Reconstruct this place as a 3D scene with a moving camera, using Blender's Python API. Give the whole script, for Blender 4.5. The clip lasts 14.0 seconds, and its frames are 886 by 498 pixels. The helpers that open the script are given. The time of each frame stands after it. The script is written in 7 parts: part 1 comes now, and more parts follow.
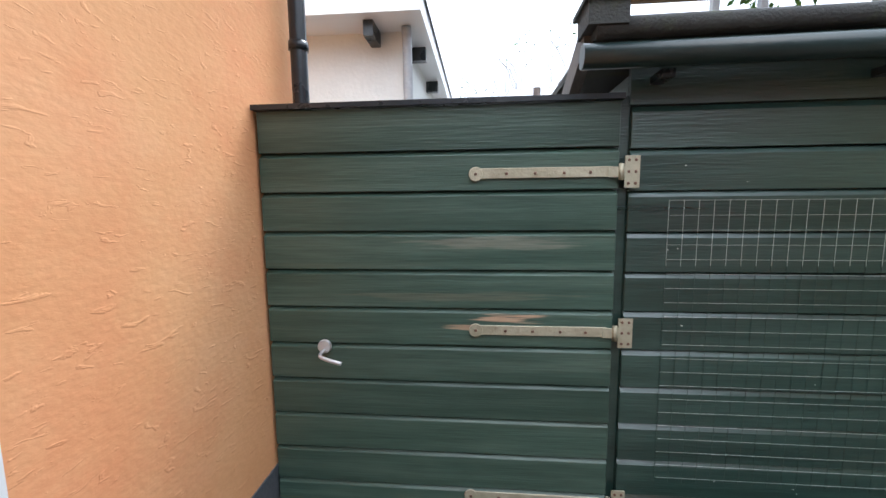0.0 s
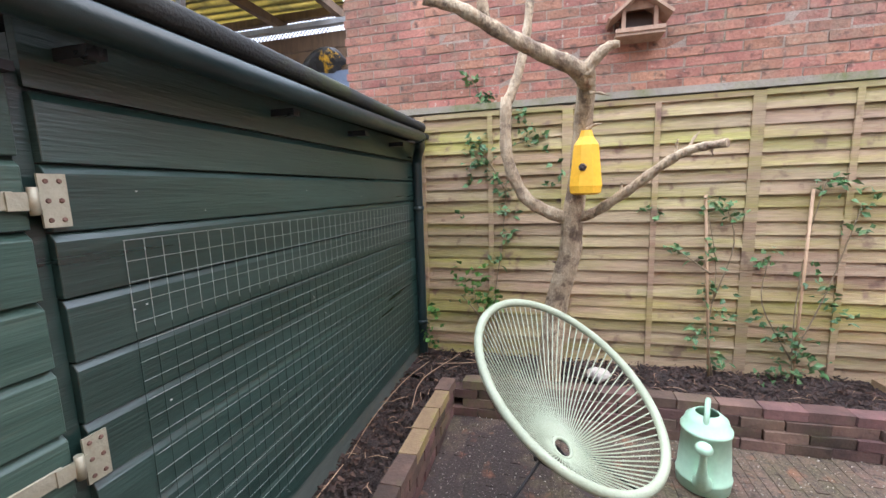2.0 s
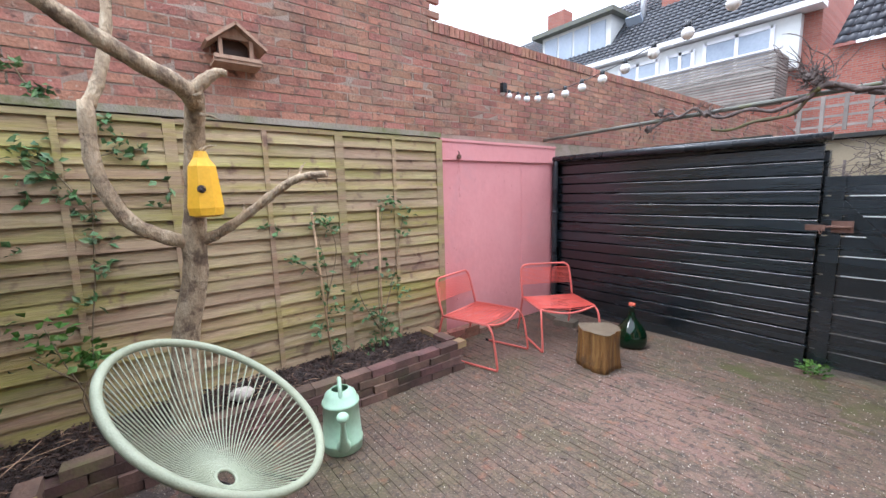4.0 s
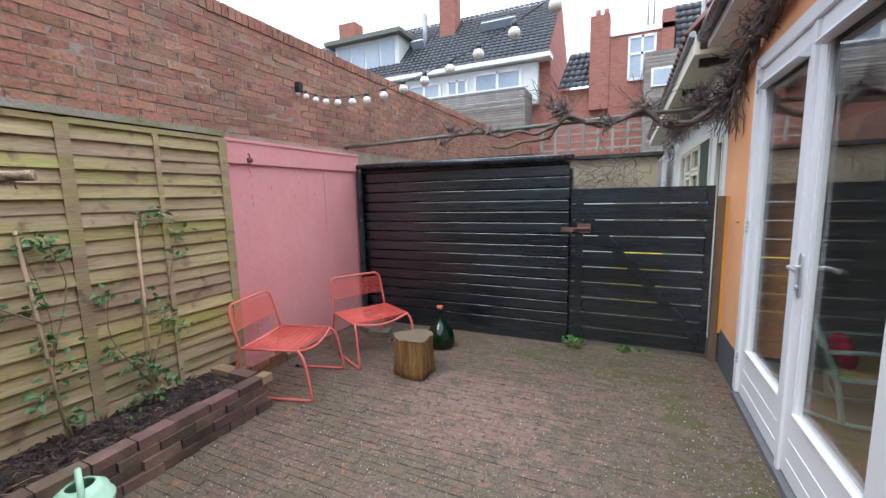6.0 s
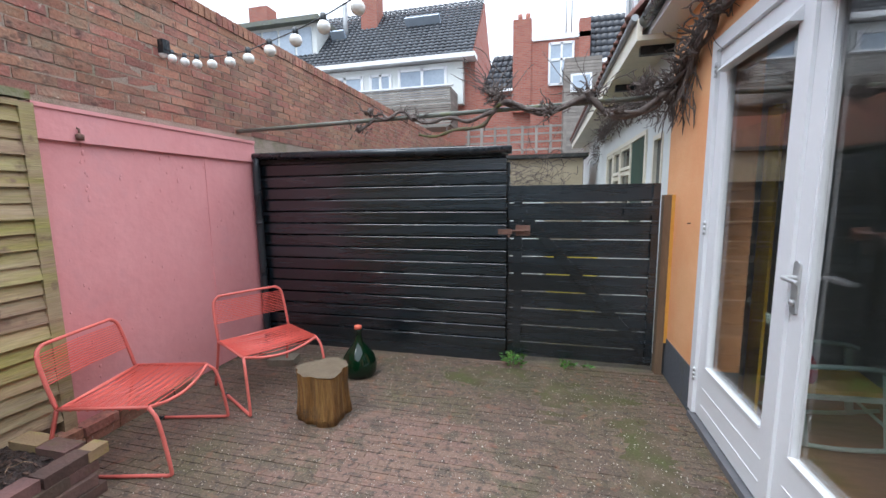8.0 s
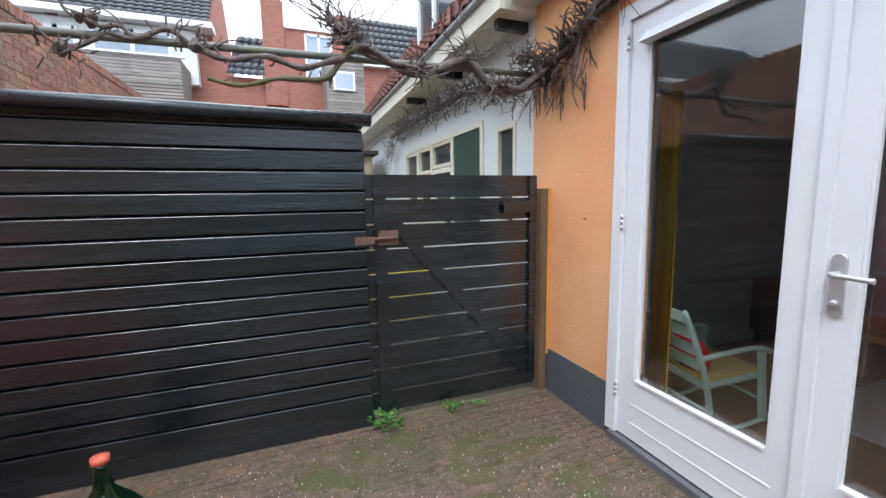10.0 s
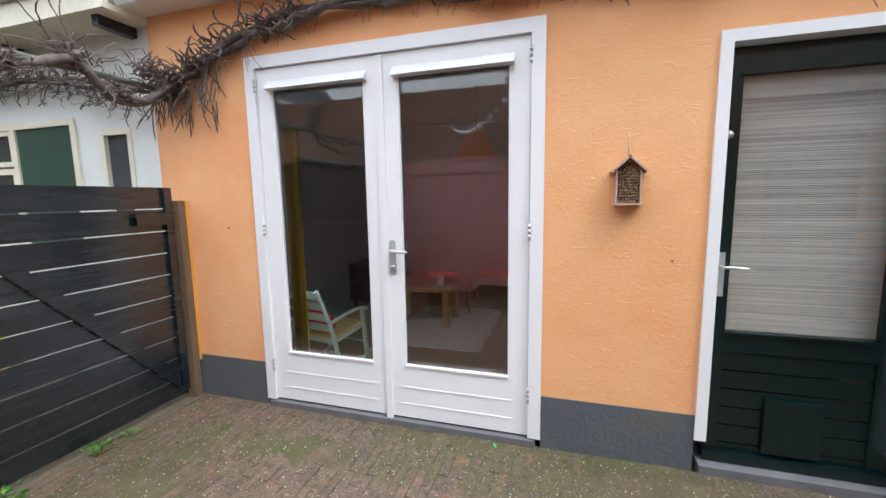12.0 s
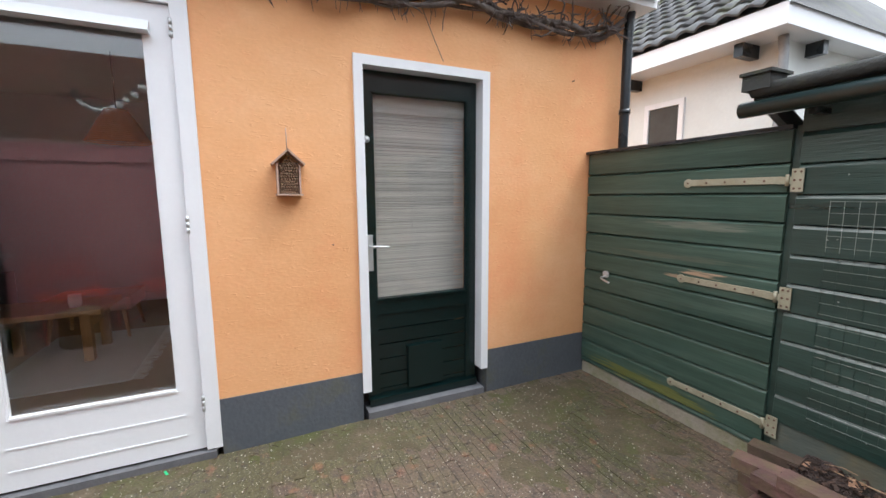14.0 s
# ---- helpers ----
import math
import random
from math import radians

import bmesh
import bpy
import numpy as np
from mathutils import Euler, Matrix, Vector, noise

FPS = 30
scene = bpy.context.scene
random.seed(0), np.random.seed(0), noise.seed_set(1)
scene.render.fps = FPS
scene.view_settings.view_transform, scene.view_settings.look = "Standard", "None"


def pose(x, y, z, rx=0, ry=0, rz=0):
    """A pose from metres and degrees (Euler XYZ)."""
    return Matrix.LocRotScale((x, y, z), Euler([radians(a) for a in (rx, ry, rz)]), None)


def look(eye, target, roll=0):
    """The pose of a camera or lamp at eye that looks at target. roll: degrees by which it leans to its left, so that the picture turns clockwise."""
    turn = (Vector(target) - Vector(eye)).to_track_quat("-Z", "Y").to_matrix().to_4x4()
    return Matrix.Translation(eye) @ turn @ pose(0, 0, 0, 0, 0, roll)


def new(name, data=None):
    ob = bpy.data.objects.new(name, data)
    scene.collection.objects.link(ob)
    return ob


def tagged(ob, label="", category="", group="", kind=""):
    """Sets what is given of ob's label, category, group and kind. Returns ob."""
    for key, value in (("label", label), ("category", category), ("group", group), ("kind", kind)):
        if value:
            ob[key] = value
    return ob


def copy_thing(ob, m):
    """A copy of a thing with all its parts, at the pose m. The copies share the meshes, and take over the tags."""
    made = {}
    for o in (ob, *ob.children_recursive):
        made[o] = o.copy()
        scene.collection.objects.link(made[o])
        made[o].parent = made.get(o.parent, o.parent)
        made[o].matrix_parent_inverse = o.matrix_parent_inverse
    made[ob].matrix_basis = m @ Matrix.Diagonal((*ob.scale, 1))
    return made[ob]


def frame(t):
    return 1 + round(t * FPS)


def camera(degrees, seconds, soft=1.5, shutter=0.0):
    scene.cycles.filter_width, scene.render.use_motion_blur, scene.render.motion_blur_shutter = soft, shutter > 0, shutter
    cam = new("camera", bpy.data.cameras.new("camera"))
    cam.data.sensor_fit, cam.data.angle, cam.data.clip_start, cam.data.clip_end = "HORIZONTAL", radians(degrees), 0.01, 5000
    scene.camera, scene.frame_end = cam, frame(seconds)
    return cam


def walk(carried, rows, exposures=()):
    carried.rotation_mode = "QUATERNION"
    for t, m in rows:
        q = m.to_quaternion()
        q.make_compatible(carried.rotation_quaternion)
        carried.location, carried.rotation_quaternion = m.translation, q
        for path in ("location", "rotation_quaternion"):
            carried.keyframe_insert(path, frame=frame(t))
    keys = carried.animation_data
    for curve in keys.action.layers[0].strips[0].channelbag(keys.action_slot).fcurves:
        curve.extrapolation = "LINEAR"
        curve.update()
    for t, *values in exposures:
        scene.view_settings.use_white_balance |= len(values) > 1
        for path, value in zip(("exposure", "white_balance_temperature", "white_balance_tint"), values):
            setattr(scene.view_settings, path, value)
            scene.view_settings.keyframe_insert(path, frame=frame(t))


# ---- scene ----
cam = camera(95.6, 14.0)
METRES, EYE, TILT, LEAN, TURN = 4.1, 1.3, 0.0, 0.0, 3.8
PATH = [
    (0, (-0.017, -0.075, 1.407), (-0.197, 1.902, 1.168), -0.6),
    (0.5, (0.043, 0.086, 1.421), (0.517, 2.012, 1.164), -0.9),
    (1, (0.018, 0.239, 1.449), (1.135, 1.876, 1.177), -1.1),
    (1.5, (-0.054, 0.339, 1.472), (1.571, 1.471, 1.193), -1.3),
    (2, (-0.097, 0.398, 1.497), (1.815, 0.908, 1.21), -1.7),
    (2.5, (-0.153, 0.495, 1.517), (1.823, 0.399, 1.224), -1.5),
    (3, (-0.19, 0.525, 1.526), (1.708, -0.036, 1.239), -1.6),
    (3.5, (-0.22, 0.542, 1.545), (1.528, -0.388, 1.26), -1.5),
    (4, (-0.224, 0.539, 1.551), (1.341, -0.674, 1.271), -1.5),
    (4.2, (-0.223, 0.531, 1.548), (1.262, -0.779, 1.271), -1.5),
    (6.3, (-0.049, 0.396, 1.565), (0.716, -1.433, 1.301), -1.4),
    (6.5, (-0.055, 0.392, 1.568), (0.681, -1.449, 1.304), -1.5),
    (7, (-0.049, 0.302, 1.563), (0.618, -1.564, 1.299), -1.5),
    (7.2, (-0.03, 0.227, 1.558), (0.609, -1.65, 1.294), -1.4),
    (9.3, (0.607, -1.102, 1.452), (0.474, -3.081, 1.193), -0.9),
    (9.5, (0.684, -1.214, 1.465), (0.395, -3.175, 1.2), -1.2),
    (10, (0.879, -1.34, 1.442), (0.183, -3.198, 1.192), -0.9),
    (10.5, (1.07, -1.282, 1.467), (-0.022, -2.939, 1.214), -1.1),
    (11, (1.259, -1.183, 1.5), (-0.179, -2.548, 1.239), -1.1),
    (11.5, (1.393, -1.146, 1.506), (-0.323, -2.141, 1.248), -1.0),
    (12, (1.453, -1.092, 1.494), (-0.444, -1.673, 1.239), -0.9),
    (12.5, (1.51, -1.06, 1.48), (-0.467, -1.2, 1.218), -0.7),
    (13, (1.539, -1.029, 1.447), (-0.426, -0.768, 1.186), -0.5),
    (13.5, (1.563, -0.994, 1.451), (-0.328, -0.402, 1.181), -0.4),
    (14, (1.571, -0.95, 1.433), (-0.233, -0.127, 1.172), -0.3),
]
walk(cam, [(t, look(eye, target, roll)) for t, eye, target, roll in PATH],
     [(0, 1.02, 5950, 9), (0.5, 1.35, 5850, 11), (1.0, 1.66, 5850, 12), (1.5, 1.35, 5850, 13), (3.0, 1.2, 5900, 15), (4.2, 0.85, 5850, 13), (6.5, 0.54, 5900, 8), (9.5, 0.7, 5900, 8), (11.0, 0.85, 6100, 8), (12.5, 0.9, 6250, 8), (14.0, 0.9, 6200, 8)])

# ---- world, sun, lamps ----
world = bpy.data.worlds.new("overcast_sky")
scene.world = world
world.use_nodes = True
wn, wl = world.node_tree.nodes, world.node_tree.links
sky = wn.new("ShaderNodeTexSky")
sky.sky_type, sky.sun_disc = "NISHITA", False
sky.sun_elevation, sky.sun_rotation = radians(48), radians(200)
sky.air_density, sky.dust_density, sky.ozone_density = 1.0, 6.0, 1.0
clouds = wn.new("ShaderNodeTexNoise")
clouds.inputs["Scale"].default_value = 2.2
cloud_ramp = wn.new("ShaderNodeValToRGB")
cloud_ramp.color_ramp.elements[0].position, cloud_ramp.color_ramp.elements[0].color = 0.3, (8.6, 9.1, 10.0, 1)
cloud_ramp.color_ramp.elements[1].position, cloud_ramp.color_ramp.elements[1].color = 0.7, (10.6, 10.9, 11.4, 1)
sky_mix = wn.new("ShaderNodeMix")
sky_mix.data_type = "RGBA"
sky_mix.inputs["Factor"].default_value = 0.85
wl.new(clouds.outputs["Fac"], cloud_ramp.inputs["Fac"])
wl.new(sky.outputs["Color"], sky_mix.inputs["A"])
wl.new(cloud_ramp.outputs["Color"], sky_mix.inputs["B"])
# an overcast sky is about three times as bright overhead as near the horizon
sky_tc = wn.new("ShaderNodeTexCoord")
sky_sep = wn.new("ShaderNodeSeparateXYZ")
sky_up = wn.new("ShaderNodeMapRange")
sky_up.inputs["To Min"].default_value, sky_up.inputs["To Max"].default_value = 0.56, 2.9
sky_mul = wn.new("ShaderNodeVectorMath")
sky_mul.operation = "SCALE"
wl.new(sky_tc.outputs["Generated"], sky_sep.inputs[0])
wl.new(sky_tc.outputs["Generated"], clouds.inputs["Vector"])
wl.new(sky_sep.outputs["Z"], sky_up.inputs["Value"])
wl.new(sky_mix.outputs["Result"], sky_mul.inputs[0])
wl.new(sky_up.outputs["Result"], sky_mul.inputs["Scale"])
wl.new(sky_mul.outputs[0], wn["Background"].inputs["Color"])
wn["Background"].inputs["Strength"].default_value = 0.09
sun_data = bpy.data.lights.new("sun", "SUN")
sun_data.energy, sun_data.angle, sun_data.color = 1.3, radians(20), (1.0, 0.97, 0.92)
sun = new("sun", sun_data)
sun.matrix_world = look((6, 10, 20), (0, -1, 0))


# ---- building tools ----
def link(nt, a, b):
    nt.links.new(a, b)


def surf(name, colors, scale=4.0, rough=0.7, bump=0.15, fine=60.0, stretch=(1, 1, 1), stain=None, stain_scale=1.2,
         stain_low=0.52, stain_high=0.7, rand=0.0, metal=0.0, rough_var=0.12, bump_dist=0.01, hue_rand=0.0, coord="Object",
         mid_bump=0.0, streaks=False, spec=0.5, stain_fac=1.0, grain=0.14, patch=None, patch_scale=26, scrapes=0.0, specks=None):
    """A procedural paint, wood, stone or metal: colour blotches, fine grain, stains of another colour, relief."""
    m = bpy.data.materials.new(name)
    m.use_nodes = True
    nt = m.node_tree
    bs = nt.nodes["Principled BSDF"]
    tc = nt.nodes.new("ShaderNodeTexCoord")
    mp = nt.nodes.new("ShaderNodeMapping")
    mp.inputs["Scale"].default_value = stretch
    if coord == "Object":
        link(nt, tc.outputs["Object"], mp.inputs["Vector"])
    else:
        geo = nt.nodes.new("ShaderNodeNewGeometry")
        link(nt, geo.outputs["Position"], mp.inputs["Vector"])
    n1 = nt.nodes.new("ShaderNodeTexNoise")
    n1.inputs["Scale"].default_value, n1.inputs["Detail"].default_value, n1.inputs["Roughness"].default_value = scale, 6, 0.65
    link(nt, mp.outputs["Vector"], n1.inputs["Vector"])
    ramp = nt.nodes.new("ShaderNodeValToRGB")
    while len(ramp.color_ramp.elements) < len(colors):
        ramp.color_ramp.elements.new(0.5)
    for i, c in enumerate(colors):
        ramp.color_ramp.elements[i].position = 0.3 + 0.4 * i / max(1, len(colors) - 1)
        ramp.color_ramp.elements[i].color = (*c, 1)
    link(nt, n1.outputs["Fac"], ramp.inputs["Fac"])
    col = ramp.outputs["Color"]
    n2 = nt.nodes.new("ShaderNodeTexNoise")
    n2.inputs["Scale"].default_value, n2.inputs["Detail"].default_value = fine, 4
    link(nt, mp.outputs["Vector"], n2.inputs["Vector"])
    if stain:
        n3 = nt.nodes.new("ShaderNodeTexNoise")
        n3.inputs["Scale"].default_value, n3.inputs["Detail"].default_value, n3.inputs["Roughness"].default_value = stain_scale, 8, 0.7
        link(nt, (mp if streaks else tc).outputs[0 if streaks else 3], n3.inputs["Vector"])
        if coord != "Object":
            link(nt, mp.outputs["Vector"], n3.inputs["Vector"])
        mr = nt.nodes.new("ShaderNodeMapRange")
        mr.inputs["From Min"].default_value, mr.inputs["From Max"].default_value = stain_low, stain_high
        mr.inputs["To Max"].default_value = stain_fac
        link(nt, n3.outputs["Fac"], mr.inputs["Value"])
        mx = nt.nodes.new("ShaderNodeMix")
        mx.data_type = "RGBA"
        link(nt, mr.outputs["Result"], mx.inputs["Factor"])
        link(nt, col, mx.inputs["A"])
        mx.inputs["B"].default_value = (*stain, 1)
        col = mx.outputs["Result"]
    for centre, size, tone in patch or ():
        # a worn place of its own shape: streaks of bare wood around the centre
        gp = nt.nodes.new("ShaderNodeNewGeometry")
        sb = nt.nodes.new("ShaderNodeMapping")
        sb.inputs["Location"].default_value = [-q / w for q, w in zip(centre, size)]
        sb.inputs["Scale"].default_value = [1 / w for w in size]
        link(nt, gp.outputs["Position"], sb.inputs["Vector"])
        ln = nt.nodes.new("ShaderNodeVectorMath")
        ln.operation = "LENGTH"
        link(nt, sb.outputs["Vector"], ln.inputs[0])
        st = nt.nodes.new("ShaderNodeTexNoise")
        st.inputs["Scale"].default_value, st.inputs["Detail"].default_value = patch_scale, 8
        sm = nt.nodes.new("ShaderNodeMapping")
        sm.inputs["Scale"].default_value = (0.15, 1, 3.5) if patch_scale > 20 else (1, 1, 1)
        link(nt, gp.outputs["Position"], sm.inputs["Vector"])
        link(nt, sm.outputs["Vector"], st.inputs["Vector"])
        sub = nt.nodes.new("ShaderNodeMath")
        sub.operation = "MULTIPLY_ADD"
        link(nt, ln.outputs["Value"], sub.inputs[0])
        sub.inputs[1].default_value = -0.35
        link(nt, st.outputs["Fac"], sub.inputs[2])
        mk = nt.nodes.new("ShaderNodeMapRange")
        mk.inputs["From Min"].default_value, mk.inputs["From Max"].default_value = 0.22, 0.34
        link(nt, sub.outputs[0], mk.inputs["Value"])
        px = nt.nodes.new("ShaderNodeMix")
        px.data_type = "RGBA"
        link(nt, mk.outputs["Result"], px.inputs["Factor"])
        link(nt, col, px.inputs["A"])
        px.inputs["B"].default_value = (*tone, 1)
        col = px.outputs["Result"]
    for s_scale, s_low, s_high, tone in specks or ():
        # small flecks of another tone
        sp = nt.nodes.new("ShaderNodeTexNoise")
        sp.inputs["Scale"].default_value, sp.inputs["Detail"].default_value = s_scale, 3
        gs = nt.nodes.new("ShaderNodeNewGeometry")
        link(nt, gs.outputs["Position"] if coord != "Object" else mp.outputs["Vector"], sp.inputs["Vector"])
        sr = nt.nodes.new("ShaderNodeMapRange")
        sr.inputs["From Min"].default_value, sr.inputs["From Max"].default_value = s_low, s_high
        link(nt, sp.outputs["Fac"], sr.inputs["Value"])
        sx = nt.nodes.new("ShaderNodeMix")
        sx.data_type = "RGBA"
        link(nt, sr.outputs["Result"], sx.inputs["Factor"])
        link(nt, col, sx.inputs["A"])
        sx.inputs["B"].default_value = (*tone, 1)
        col = sx.outputs["Result"]
    hs = nt.nodes.new("ShaderNodeHueSaturation")
    link(nt, col, hs.inputs["Color"])
    mv = nt.nodes.new("ShaderNodeMapRange")
    mv.inputs["To Min"].default_value, mv.inputs["To Max"].default_value = 1 - grain, 1 + grain
    link(nt, n2.outputs["Fac"], mv.inputs["Value"])
    val = mv.outputs["Result"]
    if rand:
        oi = nt.nodes.new("ShaderNodeObjectInfo")
        gi = nt.nodes.new("ShaderNodeNewGeometry")
        ad = nt.nodes.new("ShaderNodeMath")
        ad.operation = "ADD"
        link(nt, oi.outputs["Random"], ad.inputs[0])
        link(nt, gi.outputs["Random Per Island"], ad.inputs[1])
        fr = nt.nodes.new("ShaderNodeMath")
        fr.operation = "FRACT"
        link(nt, ad.outputs[0], fr.inputs[0])
        r2 = nt.nodes.new("ShaderNodeMapRange")
        r2.inputs["To Min"].default_value, r2.inputs["To Max"].default_value = 1 - rand, 1 + rand
        link(nt, fr.outputs[0], r2.inputs["Value"])
        mu = nt.nodes.new("ShaderNodeMath")
        mu.operation = "MULTIPLY"
        link(nt, val, mu.inputs[0])
        link(nt, r2.outputs["Result"], mu.inputs[1])
        val = mu.outputs[0]
        if hue_rand:
            w = nt.nodes.new("ShaderNodeTexWhiteNoise")
            w.noise_dimensions = "1D"
            link(nt, fr.outputs[0], w.inputs["W"])
            r3 = nt.nodes.new("ShaderNodeMapRange")
            r3.inputs["To Min"].default_value, r3.inputs["To Max"].default_value = 0.5 - hue_rand, 0.5 + hue_rand
            link(nt, w.outputs["Value"], r3.inputs["Value"])
            link(nt, r3.outputs["Result"], hs.inputs["Hue"])
    link(nt, val, hs.inputs["Value"])
    link(nt, hs.outputs["Color"], bs.inputs["Base Color"])
    rr = nt.nodes.new("ShaderNodeMapRange")
    rr.inputs["To Min"].default_value, rr.inputs["To Max"].default_value = max(0.02, rough - rough_var), min(1, rough + rough_var)
    link(nt, n1.outputs["Fac"], rr.inputs["Value"])
    link(nt, rr.outputs["Result"], bs.inputs["Roughness"])
    bs.inputs["Metallic"].default_value = metal
    bs.inputs["Specular IOR Level"].default_value = spec
    b = nt.nodes.new("ShaderNodeBump")
    b.inputs["Strength"].default_value, b.inputs["Distance"].default_value = bump, bump_dist
    if mid_bump:
        mm = nt.nodes.new("ShaderNodeMath")
        mm.operation = "MULTIPLY_ADD"
        link(nt, n1.outputs["Fac"], mm.inputs[0])
        mm.inputs[1].default_value = mid_bump
        link(nt, n2.outputs["Fac"], mm.inputs[2])
        link(nt, mm.outputs[0], b.inputs["Height"])
    else:
        link(nt, n2.outputs["Fac"], b.inputs["Height"])
    if scrapes:
        # sparse raised scrape marks of the trowel
        sc = nt.nodes.new("ShaderNodeMapping")
        sc.inputs["Scale"].default_value = (1, 1, 3.2)
        link(nt, tc.outputs["Object"], sc.inputs["Vector"])
        v1 = nt.nodes.new("ShaderNodeTexNoise")
        v1.inputs["Scale"].default_value, v1.inputs["Detail"].default_value, v1.inputs["Distortion"].default_value = 11, 3, 1.2
        link(nt, sc.outputs["Vector"], v1.inputs["Vector"])
        w1 = nt.nodes.new("ShaderNodeMapRange")
        w1.inputs["From Min"].default_value, w1.inputs["From Max"].default_value = 0.62, 0.70
        link(nt, v1.outputs["Fac"], w1.inputs["Value"])
        b2 = nt.nodes.new("ShaderNodeBump")
        b2.inputs["Strength"].default_value, b2.inputs["Distance"].default_value = scrapes, 0.004
        link(nt, w1.outputs["Result"], b2.inputs["Height"])
        link(nt, b.outputs["Normal"], b2.inputs["Normal"])
        b = b2
    link(nt, b.outputs["Normal"], bs.inputs["Normal"])
    return m


def glass(name, tint=(1, 1, 1), rough=0.0, ior=1.5):
    m = bpy.data.materials.new(name)
    m.use_nodes = True
    bs = m.node_tree.nodes["Principled BSDF"]
    bs.inputs["Base Color"].default_value = (*tint, 1)
    bs.inputs["Transmission Weight"].default_value, bs.inputs["Roughness"].default_value, bs.inputs["IOR"].default_value = 1, rough, ior
    return m


def box(bm, x0, x1, y0, y1, z0, z1, m=None):
    vs = [bm.verts.new(Vector(p)) for p in ((x0, y0, z0), (x1, y0, z0), (x1, y1, z0), (x0, y1, z0), (x0, y0, z1), (x1, y0, z1), (x1, y1, z1), (x0, y1, z1))]
    if m:
        for v in vs:
            v.co = m @ v.co
    for f in ((3, 2, 1, 0), (4, 5, 6, 7), (0, 1, 5, 4), (1, 2, 6, 5), (2, 3, 7, 6), (3, 0, 4, 7)):
        bm.faces.new([vs[i] for i in f])
    return vs


def soften(bm, w, seg=1):
    bmesh.ops.bevel(bm, geom=[e for e in bm.edges if len(e.link_faces) == 2 and e.calc_face_angle(0) > 0.6], offset=w, segments=seg, profile=0.6, affect="EDGES", clamp_overlap=True)


def tube(bm, pts, r, n=8, caps=True):
    """A round bar through points; r is one radius or one for each point."""
    pts = [Vector(p) for p in pts]
    rs = r if isinstance(r, (list, tuple)) else [r] * len(pts)
    rings, up = [], None
    for i, p in enumerate(pts):
        d = (pts[min(i + 1, len(pts) - 1)] - pts[max(i - 1, 0)]).normalized()
        if up is None:
            up = d.orthogonal().normalized()
        up = (up - d * up.dot(d)).normalized()
        side = d.cross(up)
        rings.append([bm.verts.new(p + rs[i] * (math.cos(a) * up + math.sin(a) * side)) for a in (2 * math.pi * k / n for k in range(n))])
    for a, b in zip(rings, rings[1:]):
        for k in range(n):
            f = bm.faces.new((a[k], a[(k + 1) % n], b[(k + 1) % n], b[k]))
            f.smooth = n > 5
    if caps:
        bm.faces.new(rings[0][::-1])
        bm.faces.new(rings[-1])
    return rings


def lathe(bm, prof, n=24, at=(0, 0, 0), m=None):
    """A turned shape from (radius, height) pairs."""
    rings = []
    for r, z in prof:
        ring = []
        for k in range(n):
            a = 2 * math.pi * k / n
            p = Vector((at[0] + r * math.cos(a), at[1] + r * math.sin(a), at[2] + z))
            ring.append(bm.verts.new(m @ p if m else p))
        rings.append(ring)
    for a, b in zip(rings, rings[1:]):
        for k in range(n):
            bm.faces.new((a[k], a[(k + 1) % n], b[(k + 1) % n], b[k])).smooth = True
    if prof[0][0] > 1e-4:
        bm.faces.new(rings[0][::-1])
    if prof[-1][0] > 1e-4:
        bm.faces.new(rings[-1])
    return rings


def capsule_plate(bm, x0, x1, y, z0, z1, w):
    """An upright plate with round ends, facing x, centred on y."""
    out = []
    for zc, s in ((z1 - w, 1), (z0 + w, -1)):
        out += [(y + s * w * math.cos(q), zc + s * w * math.sin(q)) for q in (math.pi * k / 8 for k in range(9))]
    lo, hi = ([bm.verts.new((x, p[0], p[1])) for p in out] for x in (x0, x1))
    n = len(out)
    for k in range(n):
        bm.faces.new((lo[k], lo[(k + 1) % n], hi[(k + 1) % n], hi[k]))
    bm.faces.new(lo[::-1])
    bm.faces.new(hi)
    bmesh.ops.recalc_face_normals(bm, faces=bm.faces)


def smooth_path(pts, n=6):
    """Points along a soft curve through pts."""
    P = [Vector(p) for p in pts]
    P = [2 * P[0] - P[1]] + P + [2 * P[-1] - P[-2]]
    out = []
    for i in range(1, len(P) - 2):
        for k in range(n):
            t = k / n
            a, b, c, d = P[i - 1:i + 3]
            out.append(0.5 * (2 * b + (c - a) * t + (2 * a - 5 * b + 4 * c - d) * t * t + (3 * b - a - 3 * c + d) * t ** 3))
    return out + [P[-2]]


def thing(name, at, label, category, group="", kind=""):
    ob = new(name)
    ob.location = at
    ob.empty_display_size = 0.1
    return tagged(ob, label, category, group, kind)


def base_of(ob):
    v = Vector((0, 0, 0))
    while ob:
        v += ob.location
        ob = ob.parent
    return v


def part(name, bm, material, parent=None, label="", kind="", category="", group=""):
    """One mesh object under a thing or a part; its mesh is drawn in world places."""
    if parent:
        bm.transform(Matrix.Translation(-base_of(parent)))
    me = bpy.data.meshes.new(name)
    bm.normal_update()
    bm.to_mesh(me)
    bm.free()
    me.materials.append(material)
    ob = new(name, me)
    ob.parent = parent
    return tagged(ob, label, category, group, kind)


def slab(name, dims, material, parent=None, label="", kind="", soft=0.0, **more):
    bm = bmesh.new()
    box(bm, *dims)
    if soft:
        soften(bm, soft)
    return part(name, bm, material, parent, label, kind, **more)


